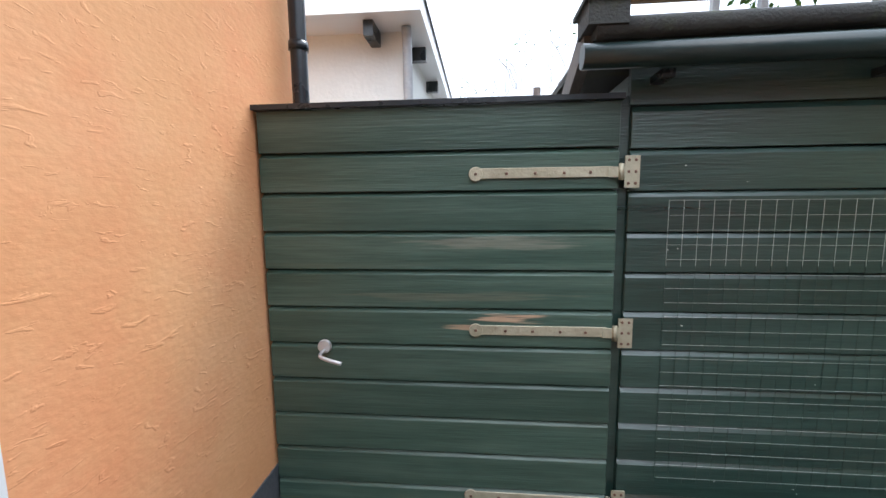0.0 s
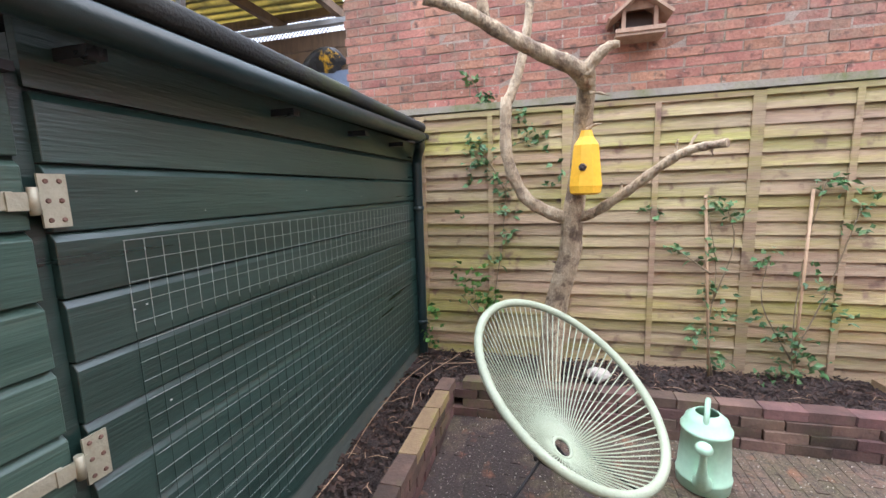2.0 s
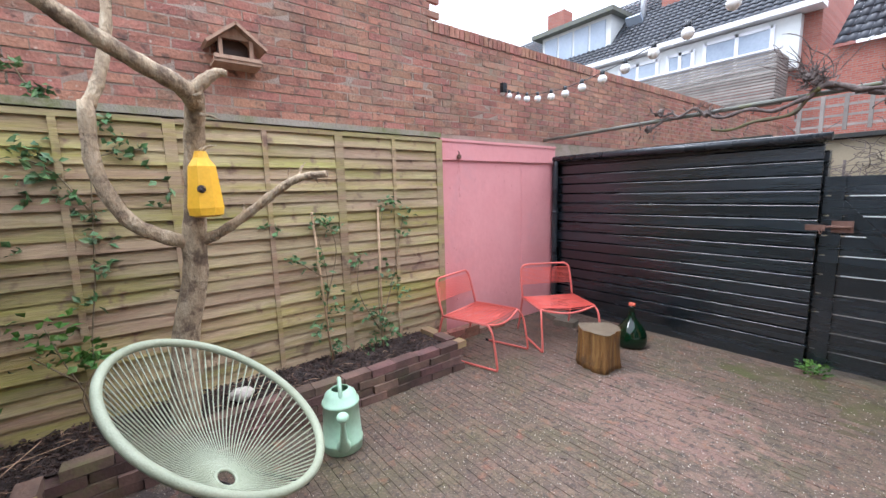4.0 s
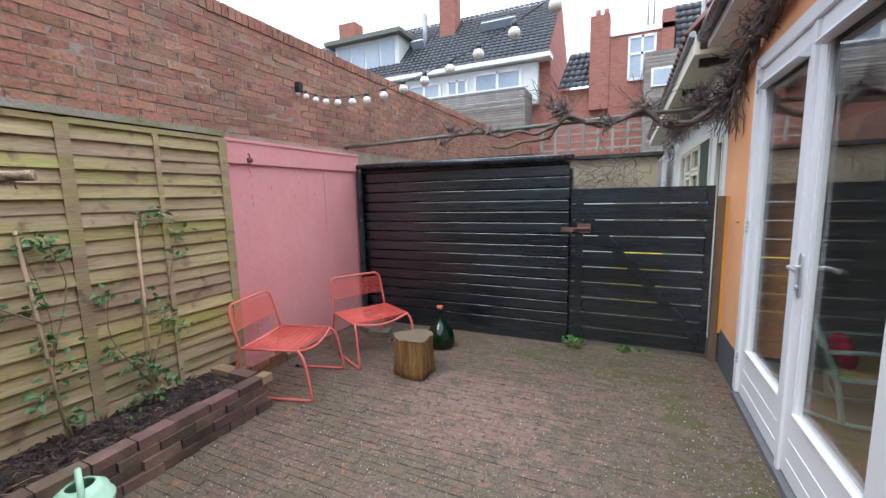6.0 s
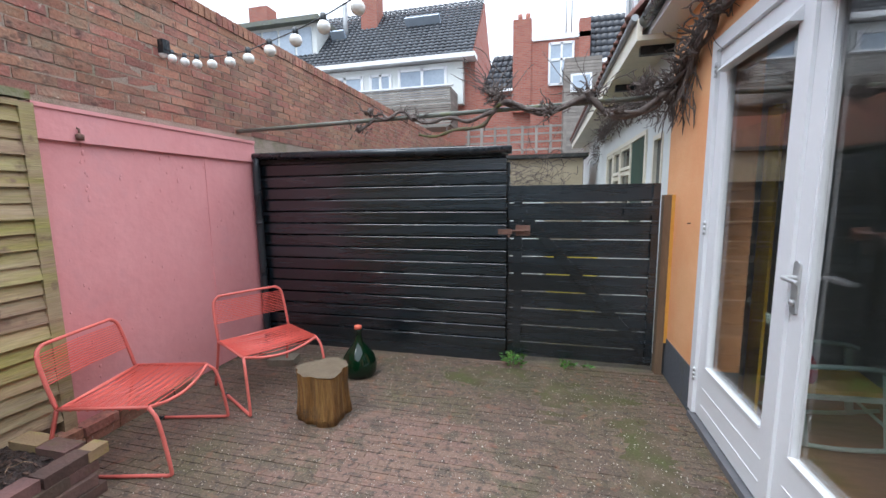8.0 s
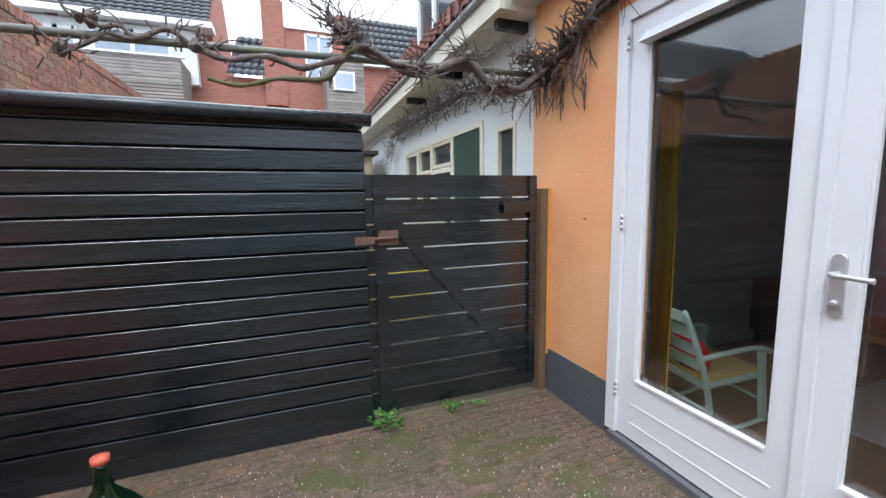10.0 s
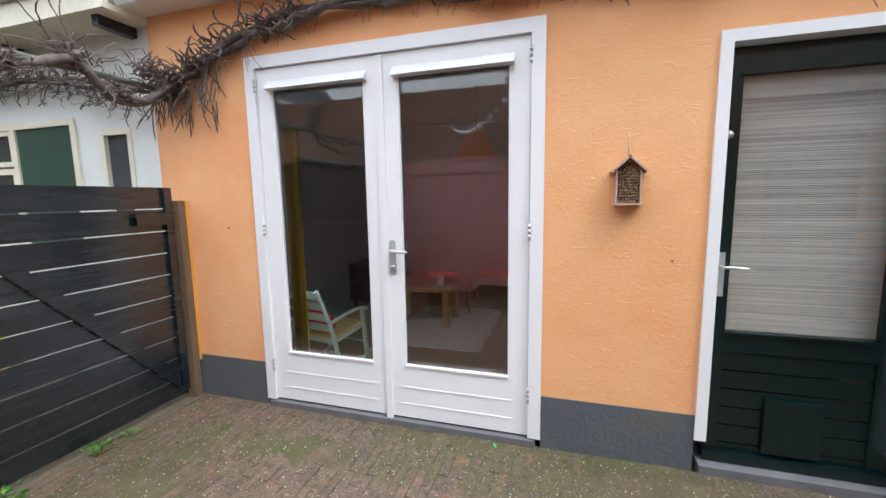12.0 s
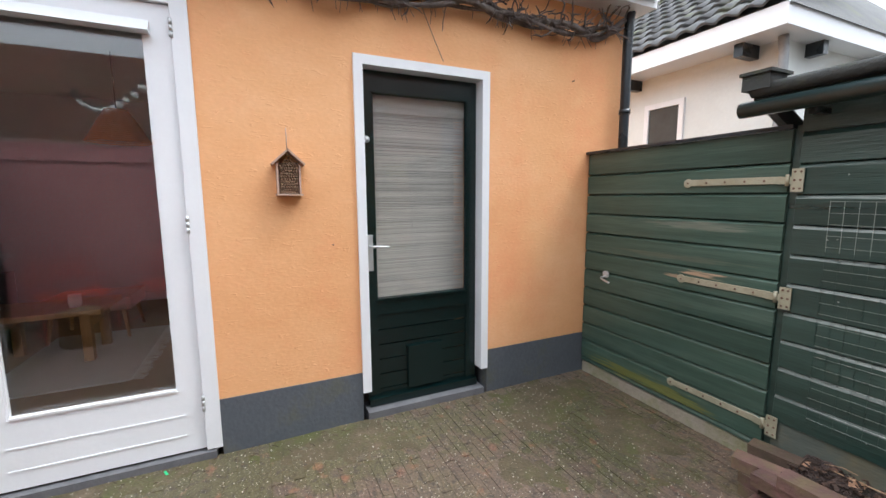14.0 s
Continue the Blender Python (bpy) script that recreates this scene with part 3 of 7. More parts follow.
for a, b, s in ((y0 + fw + 0.004, ym - 0.002, 1), (ym + 0.002, y1 - fw - 0.004, -1)):
    leaf = slab("door_leaf", (FX - 0.055, FX - 0.004, a, a + 0.108, z0 + 0.035, z1 - fw - 0.005), M_white, fd, "white glazed door leaf", soft=0.003)
    bm = bmesh.new()
    box(bm, FX - 0.055, FX - 0.004, b - 0.108, b, z0 + 0.035, z1 - fw - 0.005)
    soften(bm, 0.003)
    part("stile", bm, M_white, leaf)
    bm = bmesh.new()
    box(bm, FX - 0.055, FX - 0.004, a + 0.108, b - 0.108, z1 - fw - 0.12, z1 - fw - 0.005)
    box(bm, FX - 0.055, FX - 0.004, a + 0.108, b - 0.108, z0 + 0.035, 0.405)
    soften(bm, 0.003)
    part("rail", bm, M_white, leaf)
    bm = bmesh.new()
    for zz in (0.143, 0.258):
        box(bm, FX - 0.0045, FX - 0.001, a + 0.09, b - 0.09, zz, zz + 0.009)
    soften(bm, 0.0015)
    part("moulding", bm, M_white, leaf)
    bm = bmesh.new()
    box(bm, FX - 0.03, FX - 0.024, a + 0.108, b - 0.108, 0.405, z1 - fw - 0.12)
    g = part("pane", bm, M_glass, leaf)
    g.visible_shadow = False
    g = slab("pane", (FX - 0.046, FX - 0.041, a + 0.108, b - 0.108, 0.405, z1 - fw - 0.12), M_glass, leaf)
    g.visible_shadow = False
    bm = bmesh.new()
    gz0, gz1 = 0.405, z1 - fw - 0.12
    box(bm, FX - 0.024, FX - 0.008, a + 0.108, a + 0.118, gz0, gz1)
    box(bm, FX - 0.024, FX - 0.008, b - 0.118, b - 0.108, gz0, gz1)
    box(bm, FX - 0.024, FX + 0.004, a + 0.118, b - 0.118, gz0, gz0 + 0.012)
    part("glazing_bead", bm, M_white, leaf)
    bm = bmesh.new()
    vs = [bm.verts.new(p) for p in ((FX - 0.004, a + 0.085, gz1 + 0.035), (FX - 0.004, b - 0.085, gz1 + 0.035), (FX + 0.05, b - 0.085, gz1 - 0.025), (FX + 0.05, a + 0.085, gz1 - 0.025), (FX - 0.004, a + 0.085, gz1 - 0.03), (FX - 0.004, b - 0.085, gz1 - 0.03))]
    for f in ((0, 1, 2, 3), (3, 2, 5, 4), (0, 3, 4), (1, 5, 2), (0, 4, 5, 1)):
        bm.faces.new([vs[k] for k in f])
    bmesh.ops.recalc_face_normals(bm, faces=bm.faces)
    part("drip_rail", bm, M_white, leaf, "white sloping drip rail")

# ---- kitchen door ----
M_dgreen = surf("bottle_green_gloss", [(0.0022, 0.009, 0.009), (0.004, 0.015, 0.015)], 3, 0.22, 0.1, 40)
y0, y1, z0, z1 = KD
kd = thing("door_2", (FX, (y0 + y1) / 2, z0), "bottle green wooden back door with a woven blind behind its glass, closed", "door", kind="structure")
bm = bmesh.new()
box(bm, FX - 0.14, FX + 0.018, y0, y0 + 0.055, 0.187, z1)
box(bm, FX - 0.14, FX + 0.018, y1 - 0.055, y1, 0.187, z1)
box(bm, FX - 0.14, FX + 0.018, y0 + 0.055, y1 - 0.055, z1 - 0.055, z1)
soften(bm, 0.004)
part("door_frame", bm, M_white, kd, "white door frame")
LX = FX - 0.07
a, b, c, d = y0 + 0.058, y1 - 0.058, 0.085, z1 - 0.058
bm = bmesh.new()
box(bm, LX - 0.04, LX, a, a + 0.075, c, d)
box(bm, LX - 0.04, LX, b - 0.075, b, c, d)
box(bm, LX - 0.04, LX, a + 0.075, b - 0.075, d - 0.13, d)
box(bm, LX, LX + 0.012, a + 0.065, b - 0.065, d - 0.13, d - 0.115)
box(bm, LX - 0.04, LX, a + 0.075, b - 0.075, 0.661, 0.772)
box(bm, LX, LX + 0.012, a + 0.065, b - 0.065, 0.757, 0.772)
soften(bm, 0.003)
kleaf = part("door_leaf", bm, M_dgreen, kd, "bottle green door leaf")
for i in range(6):
    slab("panel_board", (LX - 0.035, LX - 0.010, a + 0.075, b - 0.075, 0.048 + 0.1025 * i, 0.143 + 0.1025 * i), M_dgreen, kleaf, soft=0.008)
slab("kick_rail", (LX - 0.03, LX + 0.03, a, b, 0.05, 0.10), M_dgreen, kleaf, "sloping weather bar", soft=0.008)
slab("cat_flap", (LX - 0.01, LX + 0.014, a + 0.275, a + 0.53, 0.125, 0.42), M_dgreen, kleaf, "square green cat flap", soft=0.006)
g = slab("pane", (LX - 0.025, LX - 0.02, a + 0.075, b - 0.075, 0.772, d - 0.13), M_glass, kleaf)
g.visible_shadow = False
slab("sill_stone", (FX - 0.14, FX + 0.02, y0 + 0.03, y1 - 0.03, -0.03, 0.046), M_grey_strip, kd, "worn stone door sill", soft=0.01)

# ---- gates ----
M_steel = surf("brushed_steel", [(0.50, 0.51, 0.52), (0.62, 0.62, 0.62)], 10, 0.38, 0.05, 60, metal=0.55, grain=0.03)
M_zinc = surf("aged_zinc_strap", [(0.33, 0.31, 0.22), (0.45, 0.43, 0.33)], 8, 0.5, 0.3, 60, metal=0.35, stain=(0.2, 0.13, 0.07), stain_scale=6, stain_low=0.6, stain_high=0.8)
M_rust = surf("rusty_iron", [(0.10, 0.05, 0.035), (0.22, 0.13, 0.10)], 12, 0.8, 0.5, 80, metal=0.2)
M_brownwood = surf("brown_post_wood", [(0.10, 0.065, 0.04), (0.19, 0.12, 0.07)], 4, 0.8, 0.4, 40, stretch=(3, 3, 0.5))
M_yellow_paint = surf("ochre_post_paint", [(0.55, 0.27, 0.04), (0.62, 0.33, 0.06)], 4, 0.7, 0.3, 40)

ggate = thing("green_gate", (-0.19, GY, 0), "dark green weatherboard garden gate with long strap hinges, closed", "gate")
gz = [0.095, 0.130] + [0.275 + 0.146 * k for k in range(10)] + [1.745]
for z, top in zip(gz, gz[1:]):
    part("board", shiplap(-0.845, 0.468, GY, z, top, -1, 0.030, 0.020 if top < 1.7 else 0.003), M_green_gate, ggate)
slab("cap", (-0.855, 0.475, GY - 0.05, GY + 0.02, 1.745, 1.763), M_gutter, ggate, "thin dark gate cap", soft=0.003)
slab("frame_back", (-0.85, 0.46, GY + 0.002, GY + 0.05, 0.1, 1.74), M_green, ggate, "gate back frame")
slab("gate_stop", (0.4695, 0.5035, GY - 0.010, GY + 0.06, -0.03, 1.76), M_green, green_shed, "green gate stop post")
slab("gate_sill", (-0.84, 0.50, GY - 0.02, GY + 0.03, -0.03, 0.085), M_ledge, None, "low grey concrete strip under the garden gate", "structure", soft=0.006)
for hz, hx in ((1.50, -0.03), (0.922, -0.03), (0.245, -0.05)):
    bm = bmesh.new()
    box(bm, hx, 0.445, GY - 0.040, GY - 0.034, hz - 0.017, hz + 0.020)
    bmesh.ops.create_cone(bm, cap_ends=True, segments=14, radius1=0.026, radius2=0.026, depth=0.0085, matrix=Matrix.Translation((hx, GY - 0.037, hz)) @ Matrix.Rotation(radians(90), 4, "X"))
    soften(bm, 0.0015)
    strap = part("strap_hinge", bm, M_zinc, ggate, "pale aged metal strap hinge")
    bm = bmesh.new()
    box(bm, 0.485, 0.535, GY - 0.042, GY - 0.036, hz - 0.055, hz + 0.055)
    soften(bm, 0.0015)
    part("hinge_plate", bm, M_zinc, strap)
    bm = bmesh.new()
    tube(bm, [(0.472, GY - 0.045, hz - 0.028), (0.472, GY - 0.045, hz + 0.028)], 0.009, 10)
    box(bm, 0.43, 0.49, GY - 0.045, GY - 0.039, hz - 0.018, hz + 0.018)
    part("hinge_pin", bm, M_zinc, strap)
    bm = bmesh.new()
    for sx in (hx, hx + 0.11, hx + 0.21, hx + 0.31, hx + 0.40, 0.498, 0.522):
        for dz in ((0,) if sx < 0.45 else (-0.04, 0, 0.04)):
            bmesh.ops.create_cone(bm, cap_ends=True, segments=8, radius1=0.006, radius2=0.004, depth=0.004, matrix=Matrix.Translation((sx, GY - 0.043, hz + dz)) @ Matrix.Rotation(radians(90), 4, "X"))
    part("screws", bm, M_rust, strap, "small screw heads", kind="stuff")
bm = bmesh.new()
bmesh.ops.create_cone(bm, cap_ends=True, segments=16, radius1=0.028, radius2=0.025, depth=0.012, matrix=Matrix.Translation((-0.62, GY - 0.038, 0.845)) @ Matrix.Rotation(radians(90), 4, "X"))
tube(bm, smooth_path([(-0.62, GY - 0.04, 0.83), (-0.62, GY - 0.085, 0.825), (-0.59, GY - 0.095, 0.815), (-0.535, GY - 0.095, 0.80)]), 0.0075, 8)
part("handle", bm, M_steel, ggate, "steel lever handle")

# gable end of the green shed roof
M_greywood = surf("weathered_grey_wood", [(0.10, 0.095, 0.09), (0.20, 0.185, 0.17)], 5, 0.85, 0.5, 50, stretch=(3, 0.5, 0.5))
bm = bmesh.new()
for sgn in (1,):
    vs = [bm.verts.new(p) for p in ((0.32, GY - 0.10, 2.00), (0.32, GY + 0.50, 1.72), (0.36, GY + 0.50, 1.72), (0.36, GY - 0.10, 2.00), (0.32, GY - 0.10, 1.90), (0.32, GY + 0.50, 1.62), (0.36, GY + 0.50, 1.62), (0.36, GY - 0.10, 1.90))]
    for f in ((0, 1, 2, 3), (7, 6, 5, 4), (0, 4, 5, 1), (1, 5, 6, 2), (2, 6, 7, 3), (3, 7, 4, 0)):
        bm.faces.new([vs[k] for k in f])
    bmesh.ops.recalc_face_normals(bm, faces=bm.faces)
part("barge_board", bm, M_greywood, green_shed, "weathered grey barge board")
bm = bmesh.new()
box(bm, 0.30, 0.44, GY - 0.20, GY - 0.02, 2.00, 2.015)
box(bm, 0.31, 0.43, GY - 0.19, GY - 0.05, 1.93, 2.00)
part("ridge_end", bm, M_felt, green_shed, "dark weathered roof end piece")
for bx in (0.56, 1.25, 1.85, 2.4):
    slab("gutter_bracket", (bx, bx + 0.04, GY - 0.12, GY - 0.015, 1.79, 1.815), M_gutter, green_shed, "gutter bracket", soft=0.003)
bm = bmesh.new()
for i in range(42):
    tube(bm, [(0.64 + i * 0.050, GY - 0.036, 1.40), (0.641 + i * 0.050, GY - 0.034, 1.17)], 0.0009, 4)
for j in range(21):
    tube(bm, [(0.64 + 0.003 * (j % 3), GY - 0.034, 1.40 - j * 0.052), (1.4, GY - 0.037 + 0.002 * math.sin(j), 1.398 - j * 0.052), (2.72, GY - 0.034, 1.40 - j * 0.052)], 0.0009, 4)
M_wire = surf("galvanised_wire", [(0.34, 0.39, 0.37), (0.50, 0.54, 0.52)], 20, 0.45, 0, 50, metal=0.5)
part("wire_mesh", bm, M_wire, green_shed, "thin galvanised wire mesh", kind="stuff")
bm = bmesh.new()
for i in range(42):
    tube(bm, [(0.641 + i * 0.050, GY - 0.034, 1.17), (0.642 + i * 0.050, GY - 0.034, 0.34)], 0.0010, 4)
part("painted_mesh", bm, M_green, green_shed, "mesh wires painted over in green", kind="stuff")

bgate = thing("black_gate", (-0.18, SY, 0), "black painted slatted wooden gate with a diagonal brace, closed", "gate")
gx0, gx1 = -0.76, 0.435
gaps = [0.045] + [0.184 + 0.1575 * k for k in range(9)] + [1.598]
for z0, z1 in zip(gaps, gaps[1:]):
    slab("slat", (gx0, gx1 + 0.018, SY - 0.045, SY - 0.025, z0 + 0.0045, z1 - 0.0045), M_black, bgate, soft=0.002)
slab("post_board", (gx1 - 0.105, gx1 - 0.03, SY - 0.024, SY, 0.05, 1.592), M_black, bgate, "upright gate board", soft=0.003)
slab("post_board", (gx0, gx0 + 0.055, SY - 0.025, SY, 0.08, 1.59), M_black, bgate, "upright gate board", soft=0.003)
bm = bmesh.new()
ang = math.atan2(1.30, -1.03)
vs = [bm.verts.new(p) for p in ((0.335, SY - 0.024, 1.42), (0.335, SY - 0.024, 1.30), (-0.70, SY - 0.024, 0.10), (-0.70, SY - 0.024, 0.23), (0.335, SY - 0.003, 1.42), (0.335, SY - 0.003, 1.30), (-0.70, SY - 0.003, 0.10), (-0.70, SY - 0.003, 0.23))]
for f in ((0, 1, 2, 3), (7, 6, 5, 4), (0, 4, 5, 1), (1, 5, 6, 2), (2, 6, 7, 3), (3, 7, 4, 0)):
    bm.faces.new([vs[k] for k in f])
bmesh.ops.recalc_face_normals(bm, faces=bm.faces)
soften(bm, 0.003)
part("brace", bm, M_black, bgate, "diagonal brace")
bm = bmesh.new()
box(bm, gx1 - 0.175, gx1 - 0.05, SY, SY + 0.012, 1.16, 1.25)
box(bm, gx1 - 0.02, gx1 + 0.10, SY + 0.036, SY + 0.044, 1.172, 1.218)
tube(bm, [(gx1 - 0.165, SY + 0.02, 1.205), (gx1 + 0.04, SY + 0.03, 1.20)], 0.010, 8)
tube(bm, smooth_path([(gx1 + 0.0, SY + 0.046, 1.185), (gx1 - 0.006, SY + 0.055, 1.165), (gx1 + 0.006, SY + 0.05, 1.145), (gx1 + 0.014, SY + 0.046, 1.175)]), 0.003, 6)
soften(bm, 0.002)
part("bolt", bm, M_rust, bgate, "rusty iron gate bolt")
bm = bmesh.new()
box(bm, gx0 + 0.02, gx0 + 0.27, SY - 0.001, SY + 0.012, 1.335, 1.415)
soften(bm, 0.002)
part("strap_hinge", bm, M_black, bgate, "black strap hinge")
gpost = thing("gate_post", (-0.79, SY - 0.02, 0), "brown and ochre wooden gate post against the stucco wall", "post")
slab("post_face", (-0.835, -0.78, SY - 0.05, SY + 0.03, 0.0, 1.50), M_brownwood, gpost, "brown face", soft=0.003)
slab("post_side", (-0.86, -0.836, SY - 0.03, SY + 0.032, 0.28, 1.50), M_yellow_paint, gpost, "ochre painted side", soft=0.003)

# ---- door hardware ----
for y in (FD[0] + 0.075, FD[1] - 0.075):
    for z in (0.28, 1.25, 2.20):
        bm = bmesh.new()
        for k in range(3):
            tube(bm, [(FX + 0.019, y, z + k * 0.030), (FX + 0.019, y, z + k * 0.030 + 0.027)], 0.0085, 10)
        part("hinge", bm, M_steel, fd, "grey metal hinge")
ym = (FD[0] + FD[1]) / 2
bm = bmesh.new()
capsule_plate(bm, FX - 0.004, FX + 0.006, ym + 0.055, 1.01, 1.235, 0.022)
soften(bm, 0.0015)
esc = part("handle_plate", bm, M_steel, fd, "steel handle plate")
bm = bmesh.new()
tube(bm, smooth_path([(FX, ym + 0.055, 1.165), (FX + 0.045, ym + 0.055, 1.165), (FX + 0.055, ym + 0.085, 1.165), (FX + 0.055, ym + 0.17, 1.163)]), 0.0095, 10)
part("handle", bm, M_steel, esc, "steel lever handle")
bm = bmesh.new()
lathe(bm, [(0.013, 0), (0.013, 0.012), (0.006, 0.014)], 14, m=Matrix.Translation((FX + 0.005, ym + 0.055, 1.06)) @ Matrix.Rotation(radians(90), 4, "Y"))
part("lock", bm, M_steel, esc)
slab("astragal", (FX - 0.0035, FX + 0.012, ym - 0.022, ym + 0.022, 0.03, 2.34), M_white, fd, "white cover strip between the leaves", soft=0.004)
bm = bmesh.new()
box(bm, LX, LX + 0.008, a + 0.01, a + 0.05, 0.96, 1.19)
soften(bm, 0.002)
kp = part("handle_plate", bm, M_steel, kd, "worn steel handle plate")
bm = bmesh.new()
tube(bm, smooth_path([(LX, a + 0.03, 1.12), (LX + 0.05, a + 0.03, 1.12), (LX + 0.058, a + 0.06, 1.12), (LX + 0.058, a + 0.14, 1.115)]), 0.008, 8)
part("handle", bm, M_steel, kp, "steel lever handle")
bm = bmesh.new()
lathe(bm, [(0.02, 0), (0.022, 0.01), (0.012, 0.03), (0.0, 0.032)], 12, m=Matrix.Translation((LX, a + 0.025, 1.78)) @ Matrix.Rotation(radians(90), 4, "Y"))
part("latch_knob", bm, M_steel, kd, "small metal latch")
M_blind = surf("woven_paper_blind", [(0.40, 0.385, 0.355), (0.54, 0.525, 0.49)], 3, 0.85, 0.3, 80, stretch=(0.5, 0.5, 9), rand=0.14)
blind = thing("roller_blind", (LX - 0.05, (a + b) / 2, 0.85), "off-white woven blind hanging behind the door glass", "blind")
slab("blind_head", (LX - 0.075, LX - 0.045, a + 0.06, b - 0.06, 1.955, 2.10), M_blind, blind, "plain blind head strip")
bm = bmesh.new()
z = 0.765
while z < 1.95:
    wj = random.uniform(-0.0012, 0.0012)
    box(bm, LX - 0.062 + wj, LX - 0.056 + wj, a + 0.07, b - 0.07, z, z + 0.0085)
    z += random.choice((0.0092, 0.0098, 0.0112))
part("blind_weave", bm, M_blind, blind, "fine horizontal paper reeds", kind="stuff")
# unseen dark sheet, added to stand for the dim room behind the blind
slab("shade_sheet_behind_blind", (LX - 0.9, LX - 0.88, KD[0] - 0.2, KD[1] + 0.2, -0.05, 2.7), M_plinth, None, "dark sheet added behind the back door for the unlit room", "structure")

# insect hotel
M_clay = surf("pinkish_cedar", [(0.40, 0.26, 0.195), (0.50, 0.34, 0.26)], 6, 0.8, 0.3, 50)
M_reed = surf("cut_reed_ends", [(0.17, 0.10, 0.06), (0.40, 0.26, 0.16)], 40, 0.9, 0.6, 90, rand=0.3)
hotel = thing("insect_hotel", (FX, -0.79, 1.45), "small wooden insect hotel with cut reeds, on the stucco wall", "insect hotel")
bm = bmesh.new()
hy, hz = -0.79, 1.45
box(bm, FX + 0.004, FX + 0.014, hy - 0.055, hy + 0.055, hz, hz + 0.17)
box(bm, FX + 0.004, FX + 0.07, hy - 0.062, hy - 0.052, hz, hz + 0.165)
box(bm, FX + 0.004, FX + 0.07, hy + 0.052, hy + 0.062, hz, hz + 0.165)
box(bm, FX + 0.004, FX + 0.085, hy - 0.07, hy + 0.07, hz - 0.01, hz)
part("body", bm, M_clay, hotel)
bm = bmesh.new()
for s in (-1, 1):
    box(bm, FX + 0.002, FX + 0.09, -0.004, 0.115, -0.005, 0.005, Matrix.Translation((0, hy, hz + 0.235)) @ Matrix.Scale(s, 4, (0, 1, 0)) @ Matrix.Rotation(radians(-43), 4, "X"))
bmesh.ops.recalc_face_normals(bm, faces=bm.faces)
part("roof", bm, M_clay, hotel)
bm = bmesh.new()
for r in range(15):
    zz = hz + 0.008 + r * 0.0145
    half = 0.048 if zz < hz + 0.155 else max(0, 0.048 - (zz - hz - 0.155) * 1.0)
    k = int(half / 0.0135)
    for q in range(-k, k + 1):
        yy = hy + q * 0.0135 + (0.005 if r % 2 else 0)
        rr = random.uniform(0.005, 0.0072)
        L = random.uniform(0.05, 0.066)
        ring0 = [(FX + 0.014, yy, zz), (FX + L, yy, zz)]
        tube(bm, ring0, rr, 6)
part("reeds", bm, M_reed, hotel, "bundle of reed ends", kind="stuff")
bm = bmesh.new()
tube(bm, [(FX + 0.006, hy, 1.81), (FX + 0.02, hy, 1.74), (FX + 0.02, hy, 1.69)], 0.003, 6)
part("hanging_cord", bm, M_clay, hotel)

# ---- interior seen through the french doors ----
M_wall_in = surf("grey_blue_wall", [(0.46, 0.53, 0.54), (0.53, 0.60, 0.60)], 1, 0.85, 0.05, 30)
M_floor_in = surf("oak_floorboards", [(0.26, 0.14, 0.065), (0.40, 0.23, 0.115)], 3, 0.45, 0.15, 30, stretch=(0.5, 6, 1), rand=0.15)
M_ceil = surf("white_ceiling", [(0.7, 0.7, 0.68), (0.75, 0.75, 0.73)], 1, 0.9, 0.02, 30)
RX0, RX1, RY0, RY1 = -5.2, FX - WT, -3.9, -0.55
slab("wall_inner", (RX0 - 0.1, RX0, RY0 - 0.1, RY1 + 0.1, 0, 2.7), M_wall_in, None, "grey blue living room wall", "structure")
slab("wall_inner", (RX0, RX1, RY0 - 0.1, RY0, 0, 2.7), M_wall_in, None, "grey blue living room wall", "structure")
slab("wall_inner", (RX0, RX1, RY1, RY1 + 0.1, 0, 2.7), M_wall_in, None, "grey blue living room wall", "structure")
slab("floor_inner", (RX0 - 0.1, RX1, RY0 - 0.1, RY1 + 0.1, -0.06, 0.0), M_floor_in, None, "brown oak board floor indoors", "structure")
slab("ceiling", (RX0 - 0.1, RX1, RY0 - 0.1, RY1 + 0.1, 2.7, 2.78), M_ceil, None, "plain white living room ceiling", "structure")
slab("baseboard", (RX0, RX0 + 0.015, RY0, RY1, 0, 0.11), M_white, None, "white skirting board", "structure")
M_curtain = surf("yellow_curtain_cloth", [(0.62, 0.42, 0.02), (0.72, 0.50, 0.04)], 4, 0.85, 0.2, 80, stretch=(1, 3, 0.3))
bm = bmesh.new()
n = 15
rows = []
for zz in (0.03, 2.02):
    rows.append([bm.verts.new((RX1 - 0.045 + 0.022 * math.sin(k * 1.35), -3.15 + k * 0.0085, zz)) for k in range(n)])
for k in range(n - 1):
    bm.faces.new((rows[0][k], rows[0][k + 1], rows[1][k + 1], rows[1][k])).smooth = True
bmesh.ops.solidify(bm, geom=bm.faces[:], thickness=0.003)
part("curtain", bm, M_curtain, None, "mustard yellow curtain drawn to the side of the doors", category="curtain")

M_mint = surf("mint_paint", [(0.42, 0.60, 0.56), (0.50, 0.68, 0.63)], 4, 0.5, 0.1, 40)
M_red_cloth = surf("crimson_cushion_cloth", [(0.50, 0.014, 0.035), (0.65, 0.03, 0.07)], 6, 0.9, 0.3, 90)
M_yellow_cloth = surf("woven_straw_seat", [(0.50, 0.38, 0.12), (0.62, 0.48, 0.18)], 20, 0.9, 0.5, 90)


